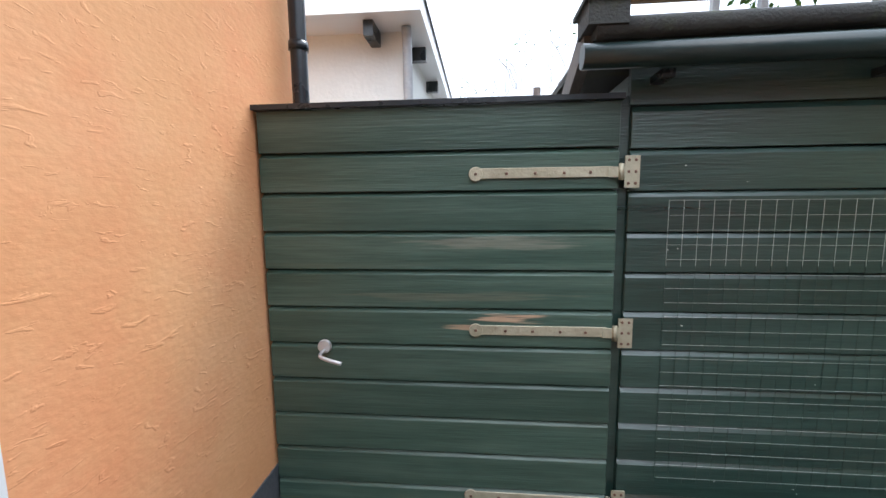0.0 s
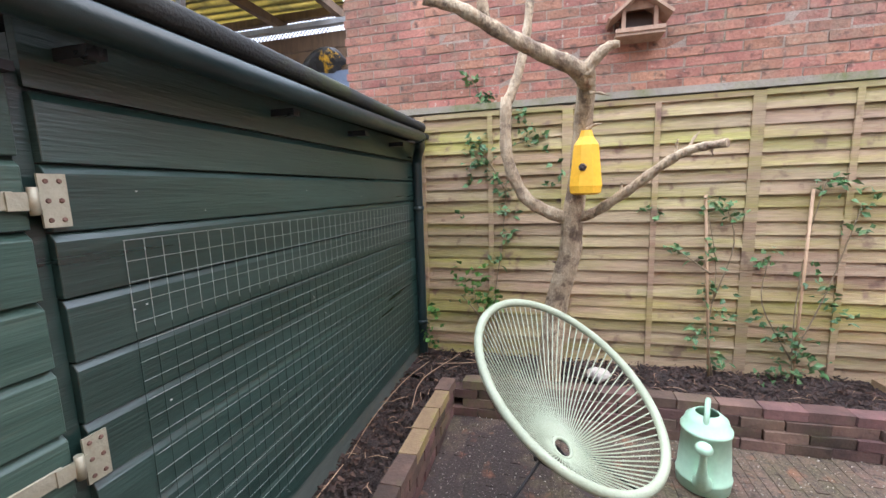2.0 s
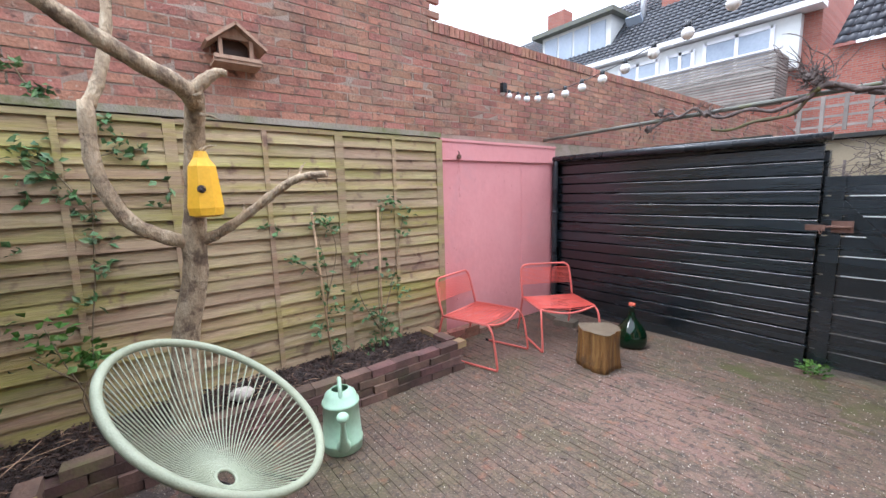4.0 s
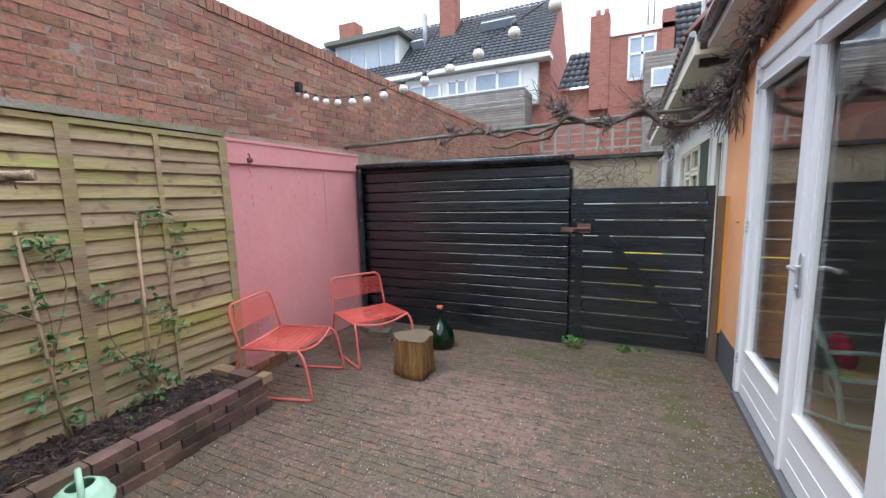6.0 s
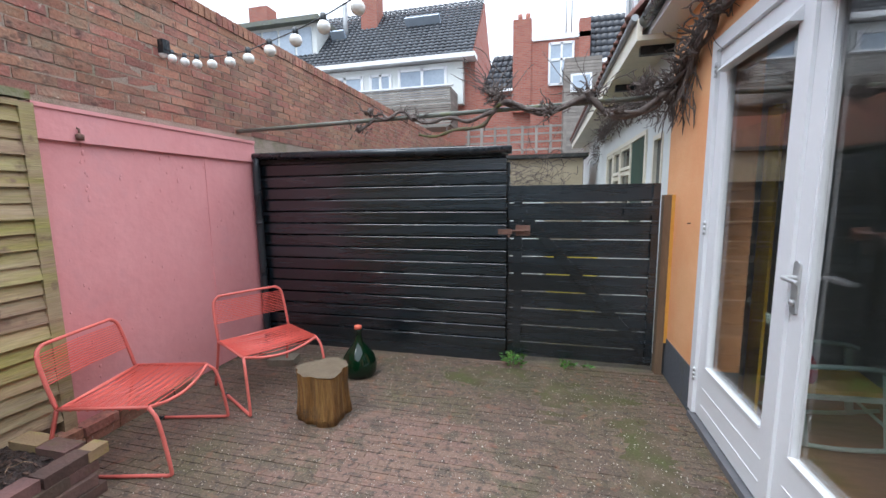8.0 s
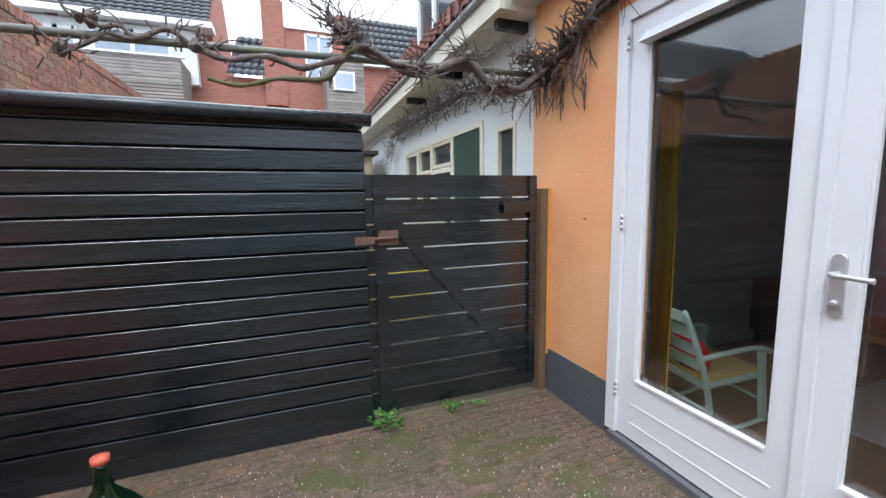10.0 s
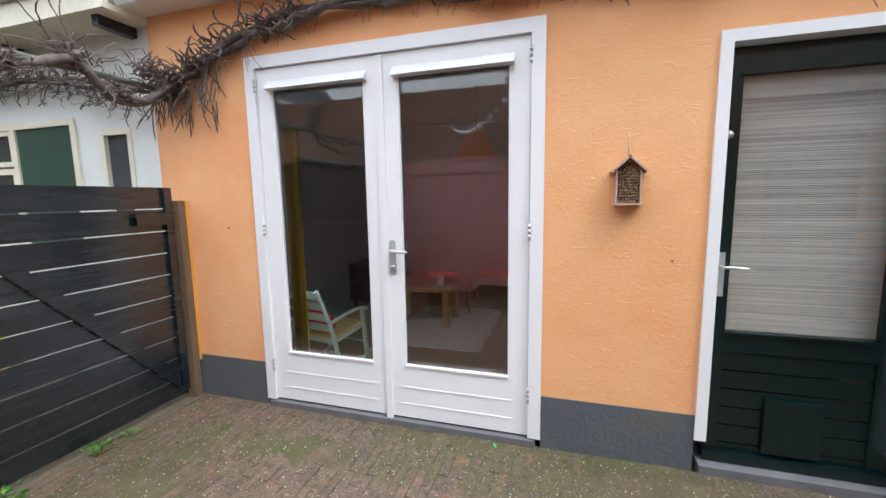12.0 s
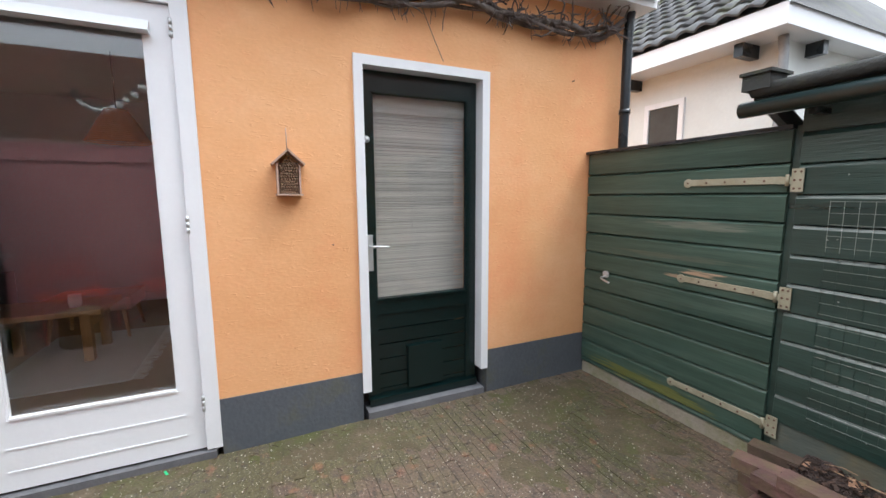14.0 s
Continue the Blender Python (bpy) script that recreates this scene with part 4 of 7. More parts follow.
def rocking_chair():
    ob = thing("rocking_chair", (0, 0, 0), "mint green painted wooden rocking chair with a yellow seat pad", "chair")
    for s in (-0.25, 0.25):
        bm = bmesh.new()
        tube(bm, smooth_path([(s, -0.42, 0.07), (s, -0.1, 0.015), (s, 0.2, 0.02), (s, 0.48, 0.12)]), 0.017, 8)
        part("rocker", bm, M_mint, ob)
        bm = bmesh.new()
        box(bm, s - 0.018, s + 0.018, -0.265, -0.225, 0.02, 0.62)
        soften(bm, 0.006)
        part("front_leg", bm, M_mint, ob)
        bm = bmesh.new()
        tube(bm, smooth_path([(s, 0.20, 0.02), (s, 0.22, 0.42), (s, 0.30, 0.80), (s, 0.38, 1.08)]), [0.021] * 18 + [0.014], 8)
        part("back_post", bm, M_mint, ob)
        bm = bmesh.new()
        tube(bm, smooth_path([(s, 0.27, 0.66), (s, 0.0, 0.67), (s, -0.22, 0.655), (s * 1.05, -0.31, 0.61)]), 0.02, 8)
        part("armrest", bm, M_mint, ob)
    bm = bmesh.new()
    box(bm, -0.25, 0.25, -0.26, 0.24, 0.40, 0.435)
    soften(bm, 0.01)
    part("seat", bm, M_mint, ob)
    bm = bmesh.new()
    box(bm, -0.23, 0.23, -0.25, 0.20, 0.437, 0.475)
    soften(bm, 0.015, 2)
    part("seat_pad", bm, M_yellow_cloth, ob, "yellow woven seat pad")
    for z, yy in ((0.60, 0.26), (0.74, 0.295), (0.88, 0.325), (1.01, 0.355)):
        bm = bmesh.new()
        box(bm, -0.24, 0.24, yy - 0.010, yy + 0.010, z - 0.04, z + 0.04)
        soften(bm, 0.006)
        part("back_slat", bm, M_mint, ob)
    for z in (0.20,):
        for yy in (-0.245, 0.215):
            bm = bmesh.new()
            tube(bm, [(-0.25, yy, z), (0.25, yy, z)], 0.012, 8)
            part("stretcher", bm, M_mint, ob)
    return ob


rc = rocking_chair()
rc.matrix_basis = pose(-1.59, -3.07, 0.03, 0, 0, 260) @ Matrix.Rotation(radians(-6), 4, "X") @ Matrix.Diagonal((0.88, 0.82, 0.74, 1))
bm = bmesh.new()
bmesh.ops.create_icosphere(bm, subdivisions=3, radius=1, matrix=Matrix.Translation((-1.43, -3.08, 0.45)) @ Matrix.Rotation(radians(-10), 4, "Z") @ Matrix.Rotation(radians(15), 4, "Y") @ Matrix.Diagonal((0.07, 0.15, 0.13, 1)))
for f in bm.faces:
    f.smooth = True
part("cushion", bm, M_red_cloth, None, "plump crimson cushion on the rocking chair", category="cushion")
M_pine = surf("orange_pine", [(0.42, 0.20, 0.07), (0.56, 0.30, 0.12)], 4, 0.5, 0.2, 40, stretch=(0.5, 5, 1))
table = thing("coffee_table", (-3.05, -2.2, 0), "low rustic pine table on trestle legs standing on a rug", "table")
bm = bmesh.new()
box(bm, -3.35, -2.75, -3.15, -2.25, 0.43, 0.475)
soften(bm, 0.006)
part("tabletop", bm, M_pine, table)
for y in (-3.02, -2.38):
    for x in (-3.27, -2.83):
        bm = bmesh.new()
        box(bm, x - 0.035, x + 0.035, y - 0.035, y + 0.035, 0.0, 0.43)
        soften(bm, 0.004)
        part("leg", bm, M_pine, table)
    bm = bmesh.new()
    box(bm, -3.25, -2.85, y - 0.02, y + 0.02, 0.30, 0.36)
    part("stretcher", bm, M_pine, table)
M_rug = surf("grey_rug", [(0.58, 0.59, 0.60), (0.70, 0.71, 0.72)], 8, 0.95, 0.5, 90)
bm = bmesh.new()
box(bm, -3.7, -2.2, -2.9, -1.95, 0.001, 0.012)
for k in range(70):
    x = -3.69 + k * 0.0214
    tube(bm, [(x, -1.95, 0.008), (x + random.uniform(-0.02, 0.02), -1.86 + random.uniform(-0.02, 0.02), 0.004)], 0.003, 4)
part("rug", bm, M_rug, None, "light grey woven rug with a fringed edge", category="rug")
M_pot = surf("white_glazed_pot", [(0.7, 0.72, 0.7), (0.78, 0.8, 0.78)], 6, 0.3, 0.02, 40)
bm = bmesh.new()
lathe(bm, [(0.038, 0), (0.048, 0.04), (0.045, 0.11), (0.041, 0.11), (0.0, 0.10)], 20, at=(-2.95, -2.48, 0.476))
part("candle_cup", bm, M_pot, None, "small white ceramic cup on the pine table", category="cup")
M_lamp = surf("orange_lamp_cords", [(0.85, 0.22, 0.05), (0.92, 0.28, 0.07)], 10, 0.7, 0.2, 60)
lamp = thing("pendant_lamp", (-3.0, -2.05, 1.95), "orange ribbed pendant lamp hanging over the table", "lamp")
bm = bmesh.new()
for k in range(16):
    r, zz = 0.235 - 0.010 * k, 1.93 + 0.018 * k
    tube(bm, [(-3.0 + r * math.cos(q), -2.05 + r * math.sin(q), zz) for q in (2 * math.pi * j / 24 for j in range(25))], 0.0090, 5, caps=False)
part("shade", bm, M_lamp, lamp, "shade of orange rings")
bm = bmesh.new()
tube(bm, [(-3.0, -2.05, 2.2), (-3.0, -2.05, 2.7)], 0.004, 6)
part("cord", bm, M_gutter, lamp)
M_darkwood = surf("dark_sideboard_wood", [(0.05, 0.03, 0.02), (0.10, 0.06, 0.04)], 4, 0.5, 0.1, 40)
sb = thing("sideboard", (-4.0, -3.66, 0), "dark wooden sideboard against the far wall", "sideboard")
slab("body", (-4.5, -3.3, -3.88, -3.5, 0.12, 0.62), M_darkwood, sb, soft=0.006)
for x in (-4.45, -3.35):
    slab("leg", (x - 0.02, x + 0.02, -3.85, -3.81, 0, 0.12), M_darkwood, sb)
    slab("leg", (x - 0.02, x + 0.02, -3.57, -3.53, 0, 0.12), M_darkwood, sb)
M_bottle_in = surf("dark_bottle_glass", [(0.01, 0.012, 0.008), (0.02, 0.025, 0.015)], 4, 0.12, 0.0, 40)
bm = bmesh.new()
lathe(bm, [(0.038, 0), (0.038, 0.19), (0.014, 0.24), (0.014, 0.31), (0, 0.311)], 18, at=(-3.55, -3.62, 0.621))
part("wine_bottle", bm, M_bottle_in, None, "dark wine bottle on the sideboard", category="bottle")
bm = bmesh.new()
lathe(bm, [(0.04, 0), (0.055, 0.28), (0.05, 0.28), (0.0, 0.02)], 18, at=(-3.75, -3.66, 0.621))
part("vase", bm, M_pot, None, "tall pale vase on the sideboard", category="vase")

M_beige = surf("beige_upholstery", [(0.36, 0.30, 0.23), (0.46, 0.39, 0.31)], 6, 0.9, 0.3, 90)
stoolf = thing("footstool", (-3.7, -2.55, 0), "beige upholstered footstool on splayed wooden legs, behind the pine table", "stool")
bm = bmesh.new()
box(bm, -4.0, -3.42, -2.92, -2.20, 0.30, 0.43)
soften(bm, 0.04, 3)
part("seat", bm, M_beige, stoolf)
for x, y in ((-3.95, -2.85), (-3.95, -2.28), (-3.48, -2.85), (-3.48, -2.28)):
    bm = bmesh.new()
    tube(bm, [(x, y, 0.31), (x + (0.05 if x > -3.7 else -0.05), y + (0.04 if y > -2.5 else -0.04), 0.001)], [0.022, 0.014], 10)
    part("leg", bm, M_pine, stoolf, "tapered wooden leg")

# ---- yard furniture ----
M_coral = surf("coral_red_coated_metal", [(0.62, 0.13, 0.105), (0.72, 0.18, 0.145)], 5, 0.45, 0.1, 60)
M_coral_cord = surf("coral_plastic_cord", [(0.72, 0.10, 0.075), (0.82, 0.16, 0.12)], 8, 0.4, 0.1, 60)


def red_chair():
    ob = thing("garden_chair", (0, 0, 0), "low coral red metal garden chair strung with plastic cord", "chair", "coral garden chairs")
    for s in (-1, 1):
        bm = bmesh.new()
        tube(bm, smooth_path([(s * 0.28, -0.235, 0.40), (s * 0.295, -0.29, 0.32), (s * 0.30, -0.335, 0.05), (s * 0.30, -0.32, 0.012), (s * 0.30, -0.26, 0.011), (s * 0.30, 0.10, 0.011)], 5), 0.0105, 8)
        part("leg", bm, M_coral, ob)
        bm = bmesh.new()
        tube(bm, [(s * 0.30, 0.10, 0.011), (s * 0.30, 0.135, 0.011)], 0.0125, 8)
        part("foot_cap", bm, M_gutter, ob, "dark rubber foot cap")
        bm = bmesh.new()
        tube(bm, smooth_path([(s * 0.285, 0.25, 0.40), (s * 0.29, 0.30, 0.22), (s * 0.30, 0.36, 0.0105)], 5), 0.0105, 8)
        part("back_leg", bm, M_coral, ob)
        bm = bmesh.new()
        tube(bm, [(s * 0.28, -0.235, 0.40), (s * 0.285, 0.25, 0.40)], 0.0105, 8)
        part("side_rail", bm, M_coral, ob)
    bm = bmesh.new()
    tube(bm, smooth_path([(-0.285, 0.25, 0.40), (-0.285, 0.29, 0.55), (-0.275, 0.325, 0.69), (-0.235, 0.335, 0.735), (-0.18, 0.335, 0.742), (0.18, 0.335, 0.742), (0.235, 0.335, 0.735), (0.275, 0.325, 0.69), (0.285, 0.29, 0.55), (0.285, 0.25, 0.40)], 5), 0.0105, 8)
    part("back_hoop", bm, M_coral, ob)
    bm = bmesh.new()
    tube(bm, smooth_path([(-0.28, -0.235, 0.40), (-0.15, -0.245, 0.365), (0, -0.25, 0.350), (0.15, -0.245, 0.365), (0.28, -0.235, 0.40)], 5), 0.0105, 8)
    part("cross_bar", bm, M_coral, ob)
    bm = bmesh.new()
    tube(bm, [(-0.285, 0.245, 0.395), (0.285, 0.245, 0.395)], 0.0105, 8)
    part("cross_bar", bm, M_coral, ob)
    bm = bmesh.new()
    for i in range(31):
        y = -0.225 + i * 0.0150
        sag = 0.012 + 0.004 * math.sin(i * 1.9)
        tube(bm, [(-0.285, y, 0.412), (0, y + random.uniform(-0.003, 0.003), 0.412 - sag), (0.285, y, 0.412)], 0.0030, 6)
        if i % 3 == 0:
            tube(bm, [(-0.285, y, 0.388), (0, y + random.uniform(-0.01, 0.01), 0.378), (0.285, y, 0.388)], 0.0036, 6)
    part("seat_cord", bm, M_coral_cord, ob, "coral seat cords", kind="stuff")
    bm = bmesh.new()
    for i in range(13):
        z = 0.535 + i * 0.0135
        yy = 0.29 + (z - 0.55) * 0.25
        tube(bm, [(-0.285, yy, z), (0, yy + 0.018, z), (0.285, yy, z)], 0.0034, 6)
    part("back_cord", bm, M_coral_cord, ob, "coral backrest cords", kind="stuff")
    return ob


rchair = red_chair()
rchair.matrix_basis = pose(2.50, -2.02, 0.0, 0, 0, 285)
r2 = copy_thing(rchair, pose(2.25, -2.86, 0.0, 0, 0, 241))
rchair["label"] = "coral red metal garden chair with cord seat, beside the brick edging"
r2["label"] = "coral red metal garden chair with cord seat, by the black shed"

# woven string chair
M_sage = surf("sage_green_cord", [(0.29, 0.33, 0.23), (0.37, 0.41, 0.30)], 8, 0.55, 0.25, 120)
M_blackmetal = surf("black_coated_steel", [(0.01, 0.01, 0.011), (0.02, 0.02, 0.021)], 6, 0.5, 0.1, 60)
AC, AZ, AL, RA, RB = Vector((1.652, 0.315, 0.648)), 4.011, 0.595, 0.475, 0.385
af = Vector((math.cos(AZ), math.sin(AZ), 0))
aw = Vector((-af.y, af.x, 0))
au = -af * math.cos(AL) + Vector((0, 0, math.sin(AL)))
an = au.cross(aw).normalized()
if an.z > 0:
    an = -an
rim = [AC + RA * math.cos(q) * au + RB * math.sin(q) * aw for q in (2 * math.pi * k / 64 for k in range(65))]
hole_c = Vector((1.565, 0.335, 0.385))
acap = thing("string_chair", (1.65, 0.32, 0), "sage green string basket chair on thin black legs", "chair")
bm = bmesh.new()
tube(bm, rim, 0.0195, 10, caps=False)
bmesh.ops.remove_doubles(bm, verts=bm.verts, dist=1e-4)
part("rim", bm, M_sage, acap, "cord-wrapped oval rim")
hx = (au - an * 0.15).normalized()
holering = [hole_c + 0.045 * math.cos(q) * au + 0.040 * math.sin(q) * aw for q in (2 * math.pi * k / 32 for k in range(33))]
bm = bmesh.new()
tube(bm, holering, 0.008, 8, caps=False)
part("hub_ring", bm, M_sage, acap, "small ring at the seat's centre")
bm = bmesh.new()
N = 78
for k in range(N):
    q = 2 * math.pi * k / N
    p0 = AC + RA * math.cos(q) * au + RB * math.sin(q) * aw
    p1 = hole_c + 0.045 * math.cos(q) * au + 0.040 * math.sin(q) * aw
    mid = p0.lerp(p1, 0.55) + an * (0.045 if math.cos(q) > -0.3 else 0.02)
    tube(bm, smooth_path([p0, mid, p1], 4), 0.0031, 5)
part("seat_cord", bm, M_sage, acap, "radiating sage cords", kind="stuff")
bm = bmesh.new()
sup = [hole_c + an * 0.03 + 0.20 * math.cos(q) * au + 0.17 * math.sin(q) * aw for q in (2 * math.pi * k / 28 for k in range(29))]
base_ring = [Vector((1.62 + 0.12 * math.cos(q), 0.34 + 0.11 * math.sin(q), 0.325)) for q in (2 * math.pi * k / 28 for k in range(29))]
tube(bm, base_ring, 0.008, 8, caps=False)
tube(bm, [(1.51, 0.28, 0.325), (1.58, 0.33, 0.345), (1.73, 0.40, 0.325)], 0.007, 6)
part("seat_frame", bm, M_blackmetal, acap, "black steel ring under the seat")
feet = [(1.36, 0.68), (1.40, -0.02), (1.82, -0.07), (2.0, 0.46)]
for fx, fy in feet:
    d = Vector((fx - 1.62, fy - 0.33, 0)).normalized()
    bm = bmesh.new()
    tube(bm, [(1.62 + d.x * 0.10, 0.34 + d.y * 0.095, 0.33), (fx, fy, 0.006)], 0.0075, 8)
    leg = part("leg", bm, M_blackmetal, acap)
    bm = bmesh.new()
    tube(bm, [(fx, fy, 0.0), (fx, fy, 0.025)], 0.013, 8)
    part("rubber_foot", bm, M_gutter, leg)

# watering can
M_can = surf("pale_green_plastic", [(0.38, 0.60, 0.43), (0.44, 0.66, 0.49)], 3, 0.35, 0.05, 40, stain=(0.35, 0.45, 0.33), stain_scale=5, stain_low=0.62, stain_high=0.85)
can = thing("watering_can", (2.0, -0.36, 0), "pale mint green plastic watering can standing on the paving", "watering can")
cx, cy = 2.0, -0.36
bm = bmesh.new()
lathe(bm, [(0.105, 0.0), (0.118, 0.008), (0.122, 0.06), (0.124, 0.065), (0.118, 0.07), (0.105, 0.29), (0.112, 0.295), (0.112, 0.31), (0.104, 0.312), (0.092, 0.355), (0.055, 0.385), (0.05, 0.385), (0.05, 0.375), (0.088, 0.345), (0.09, 0.1), (0.0, 0.02)], 32, at=(cx, cy, 0))
part("body", bm, M_can, can)
sd = Vector((-0.93, 0.35, 0)).normalized()
bm = bmesh.new()
p = [Vector((cx, cy, 0.07)) + sd * 0.10, Vector((cx, cy, 0.12)) + sd * 0.15, Vector((cx, cy, 0.22)) + sd * 0.19, Vector((cx, cy, 0.30)) + sd * 0.215]
tube(bm, smooth_path(p, 4), [0.045, 0.042, 0.038, 0.033, 0.028, 0.024, 0.021, 0.018, 0.016, 0.015, 0.015, 0.015, 0.016], 14)
sp = part("spout", bm, M_can, can)
bm = bmesh.new()
bmesh.ops.create_icosphere(bm, subdivisions=3, radius=1, matrix=Matrix.Translation(Vector((cx, cy, 0.315)) + sd * 0.222) @ Matrix.Diagonal((0.036, 0.036, 0.030, 1)))
for f in bm.faces:
    f.smooth = True
part("rose", bm, M_can, sp, "rounded sprinkler head")
bm = bmesh.new()
tube(bm, smooth_path([Vector((cx, cy, 0.31)) + sd * 0.085, Vector((cx, cy, 0.40)) + sd * 0.06, Vector((cx, cy, 0.435)), Vector((cx, cy, 0.39)) - sd * 0.10, Vector((cx, cy, 0.25)) - sd * 0.135, Vector((cx, cy, 0.12)) - sd * 0.115], 5), 0.0125, 10)
part("handle", bm, M_can, can)

# log stool
M_bark = surf("stripped_log_wood", [(0.06, 0.032, 0.012), (0.26, 0.125, 0.03), (0.44, 0.27, 0.085)], 5, 0.55, 1.0, 40, stretch=(4, 4, 0.4), bump_dist=0.02, stain=(0.09, 0.055, 0.03), stain_scale=6, stain_low=0.55, stain_high=0.7, mid_bump=1.0)
M_logtop = surf("sawn_log_top", [(0.10, 0.075, 0.045), (0.19, 0.145, 0.095)], 8, 0.8, 0.6, 70, stain=(0.09, 0.075, 0.045), stain_scale=8)
stool = thing("log_stool", (1.62, -2.60, 0), "short sawn tree trunk used as a stool", "stool")
bm = bmesh.new()
rings = []
n = 48
for j in range(7):
    z = 0.335 * j / 6
    ring = []
    for k in range(n):
        q = 2 * math.pi * k / n
        r = 0.158 + 0.018 * math.sin(3 * q + 0.8) + 0.012 * math.sin(5 * q + 2) + 0.007 * math.sin(11 * q) + (0.03 * (1 - j / 6) ** 2) * (0.6 + 0.4 * math.sin(4 * q)) + 0.012 * (j / 6) ** 3
        ring.append(bm.verts.new((1.62 + r * math.cos(q), -2.60 + r * math.sin(q), z + (0.004 * math.sin(q * 2) if j == 6 else 0))))
    rings.append(ring)
for r0, r1 in zip(rings, rings[1:]):
    for k in range(n):
        bm.faces.new((r0[k], r0[(k + 1) % n], r1[(k + 1) % n], r1[k])).smooth = True
bm.faces.new(rings[0][::-1])
part("trunk", bm, M_bark, stool, "stripped amber brown log sides")
bm = bmesh.new()
cn = bm.verts.new((1.62, -2.60, 0.333))
tr = [bm.verts.new((v[0], v[1], 0.338)) for v in [(1.62 + (0.158 + 0.012 + 0.018 * math.sin(3 * q + 0.8) + 0.012 * math.sin(5 * q + 2) + 0.007 * math.sin(11 * q)) * math.cos(q), -2.60 + (0.158 + 0.012 + 0.018 * math.sin(3 * q + 0.8) + 0.012 * math.sin(5 * q + 2) + 0.007 * math.sin(11 * q)) * math.sin(q)) for q in (2 * math.pi * k / n for k in range(n))]]
for k in range(n):
    bm.faces.new((cn, tr[k], tr[(k + 1) % n]))
part("cut_face", bm, M_logtop, stool, "grey cracked sawn face")

# demijohn
M_gglass = glass("dark_green_glass", (0.03, 0.22, 0.09), 0.03)
M_gglass_body = surf("green_bottle_glass", [(0.001, 0.011, 0.004), (0.002, 0.02, 0.007)], 3, 0.06, 0.0, 40, rough_var=0.02)
M_cork = surf("orange_stopper", [(0.55, 0.09, 0.05), (0.65, 0.14, 0.08)], 8, 0.6, 0.3, 60)
demi = thing("demijohn", (1.66, -3.24, 0), "round dark green glass demijohn with an orange stopper", "bottle")
bm = bmesh.new()
lathe(bm, [(0.115, 0.0), (0.138, 0.02), (0.147, 0.07), (0.144, 0.115), (0.127, 0.17), (0.096, 0.215), (0.062, 0.255), (0.038, 0.29), (0.029, 0.335), (0.027, 0.385), (0.03, 0.388), (0.03, 0.40), (0.0, 0.40)], 36, at=(1.66, -3.24, 0))
part("bottle_body", bm, M_gglass_body, demi, "dark green glass")
bm = bmesh.new()
lathe(bm, [(0.020, 0.0), (0.032, 0.004), (0.032, 0.03), (0.0, 0.034)], 18, at=(1.66, -3.24, 0.401))
part("stopper", bm, M_cork, demi, "orange stopper")

# yellow nest box on the tree
M_nest = surf("yellow_nest_box_paint", [(0.80, 0.42, 0.02), (0.86, 0.50, 0.035)], 4, 0.5, 0.1, 50)
nest = thing("nest_box", (2.30, 0.20, 1.5), "bright yellow tapered nest box hanging from the dead tree", "nest box")
NX, NY = 2.30, 0.205
bm = bmesh.new()
lathe(bm, [(0.060, 1.452), (0.086, 1.462), (0.092, 1.50), (0.070, 1.72), (0.040, 1.765), (0.030, 1.80), (0.0, 1.803)], 8, m=Matrix.Translation((NX, NY, 0)) @ Matrix.Rotation(radians(20), 4, "Z"))
for f in bm.faces:
    f.smooth = False
part("body", bm, M_nest, nest)
# no hole is cut: a dark disc gives the shade of the entry
bm = bmesh.new()
lathe(bm, [(0.0205, 0.0), (0.0205, 0.004), (0.0, 0.0045)], 18, m=Matrix.Translation((NX - 0.0785, NY + 0.022, 1.60)) @ Matrix.Rotation(radians(-83), 4, "Y"))
part("entry_hole_shade", bm, M_soil, nest, "dark disc in place of the shade in the round entry hole")

# dead tree in the bed
M_barktree = surf("dead_tree_bark", [(0.22, 0.165, 0.105), (0.44, 0.34, 0.22), (0.56, 0.47, 0.33)], 11, 0.8, 1.0, 60, stretch=(1.5, 1.5, 0.7), stain=(0.10, 0.065, 0.045), stain_scale=9, stain_low=0.50, stain_high=0.62, stain_fac=0.8, mid_bump=1.4, bump_dist=0.012, grain=0.3)
tree = thing("dead_tree", (2.55, 0.37, 0.15), "bare pruned tree trunk with forked branches standing in the bed", "tree")
bm = bmesh.new()


def limb(name, pts, r0, r1, par=None, n=5):
    P = smooth_path(pts, n)
    bm = bmesh.new()
    rr = [1.15 * (r0 + (r1 - r0) * i / (len(P) - 1)) + 0.0025 * math.sin(i * 2.1) for i in range(len(P))]
    tube(bm, P, rr, 12)
    return part(name, bm, M_barktree, par or tree)


trunk = limb("trunk", [(2.58, 0.40, 0.12), (2.57, 0.375, 0.45), (2.56, 0.345, 0.75), (2.50, 0.27, 1.10), (2.45, 0.262, 1.31), (2.42, 0.235, 1.55), (2.35, 0.22, 1.85), (2.22, 0.215, 2.03), (2.10, 0.235, 2.08)], 0.072, 0.036)
limb("stub_branch", [(2.12, 0.23, 2.07), (2.10, 0.17, 2.13), (2.10, 0.12, 2.165), (2.09, 0.08, 2.165)], 0.03, 0.014)
main = limb("branch", [(2.20, 0.215, 2.03), (2.08, 0.29, 2.08), (1.98, 0.44, 2.13), (1.88, 0.62, 2.21), (1.78, 0.80, 2.30), (1.72, 0.94, 2.33)], 0.04, 0.02)
limb("branch", [(1.86, 0.68, 2.23), (1.84, 0.70, 2.35), (1.82, 0.69, 2.55), (1.80, 0.72, 2.8)], 0.024, 0.016)
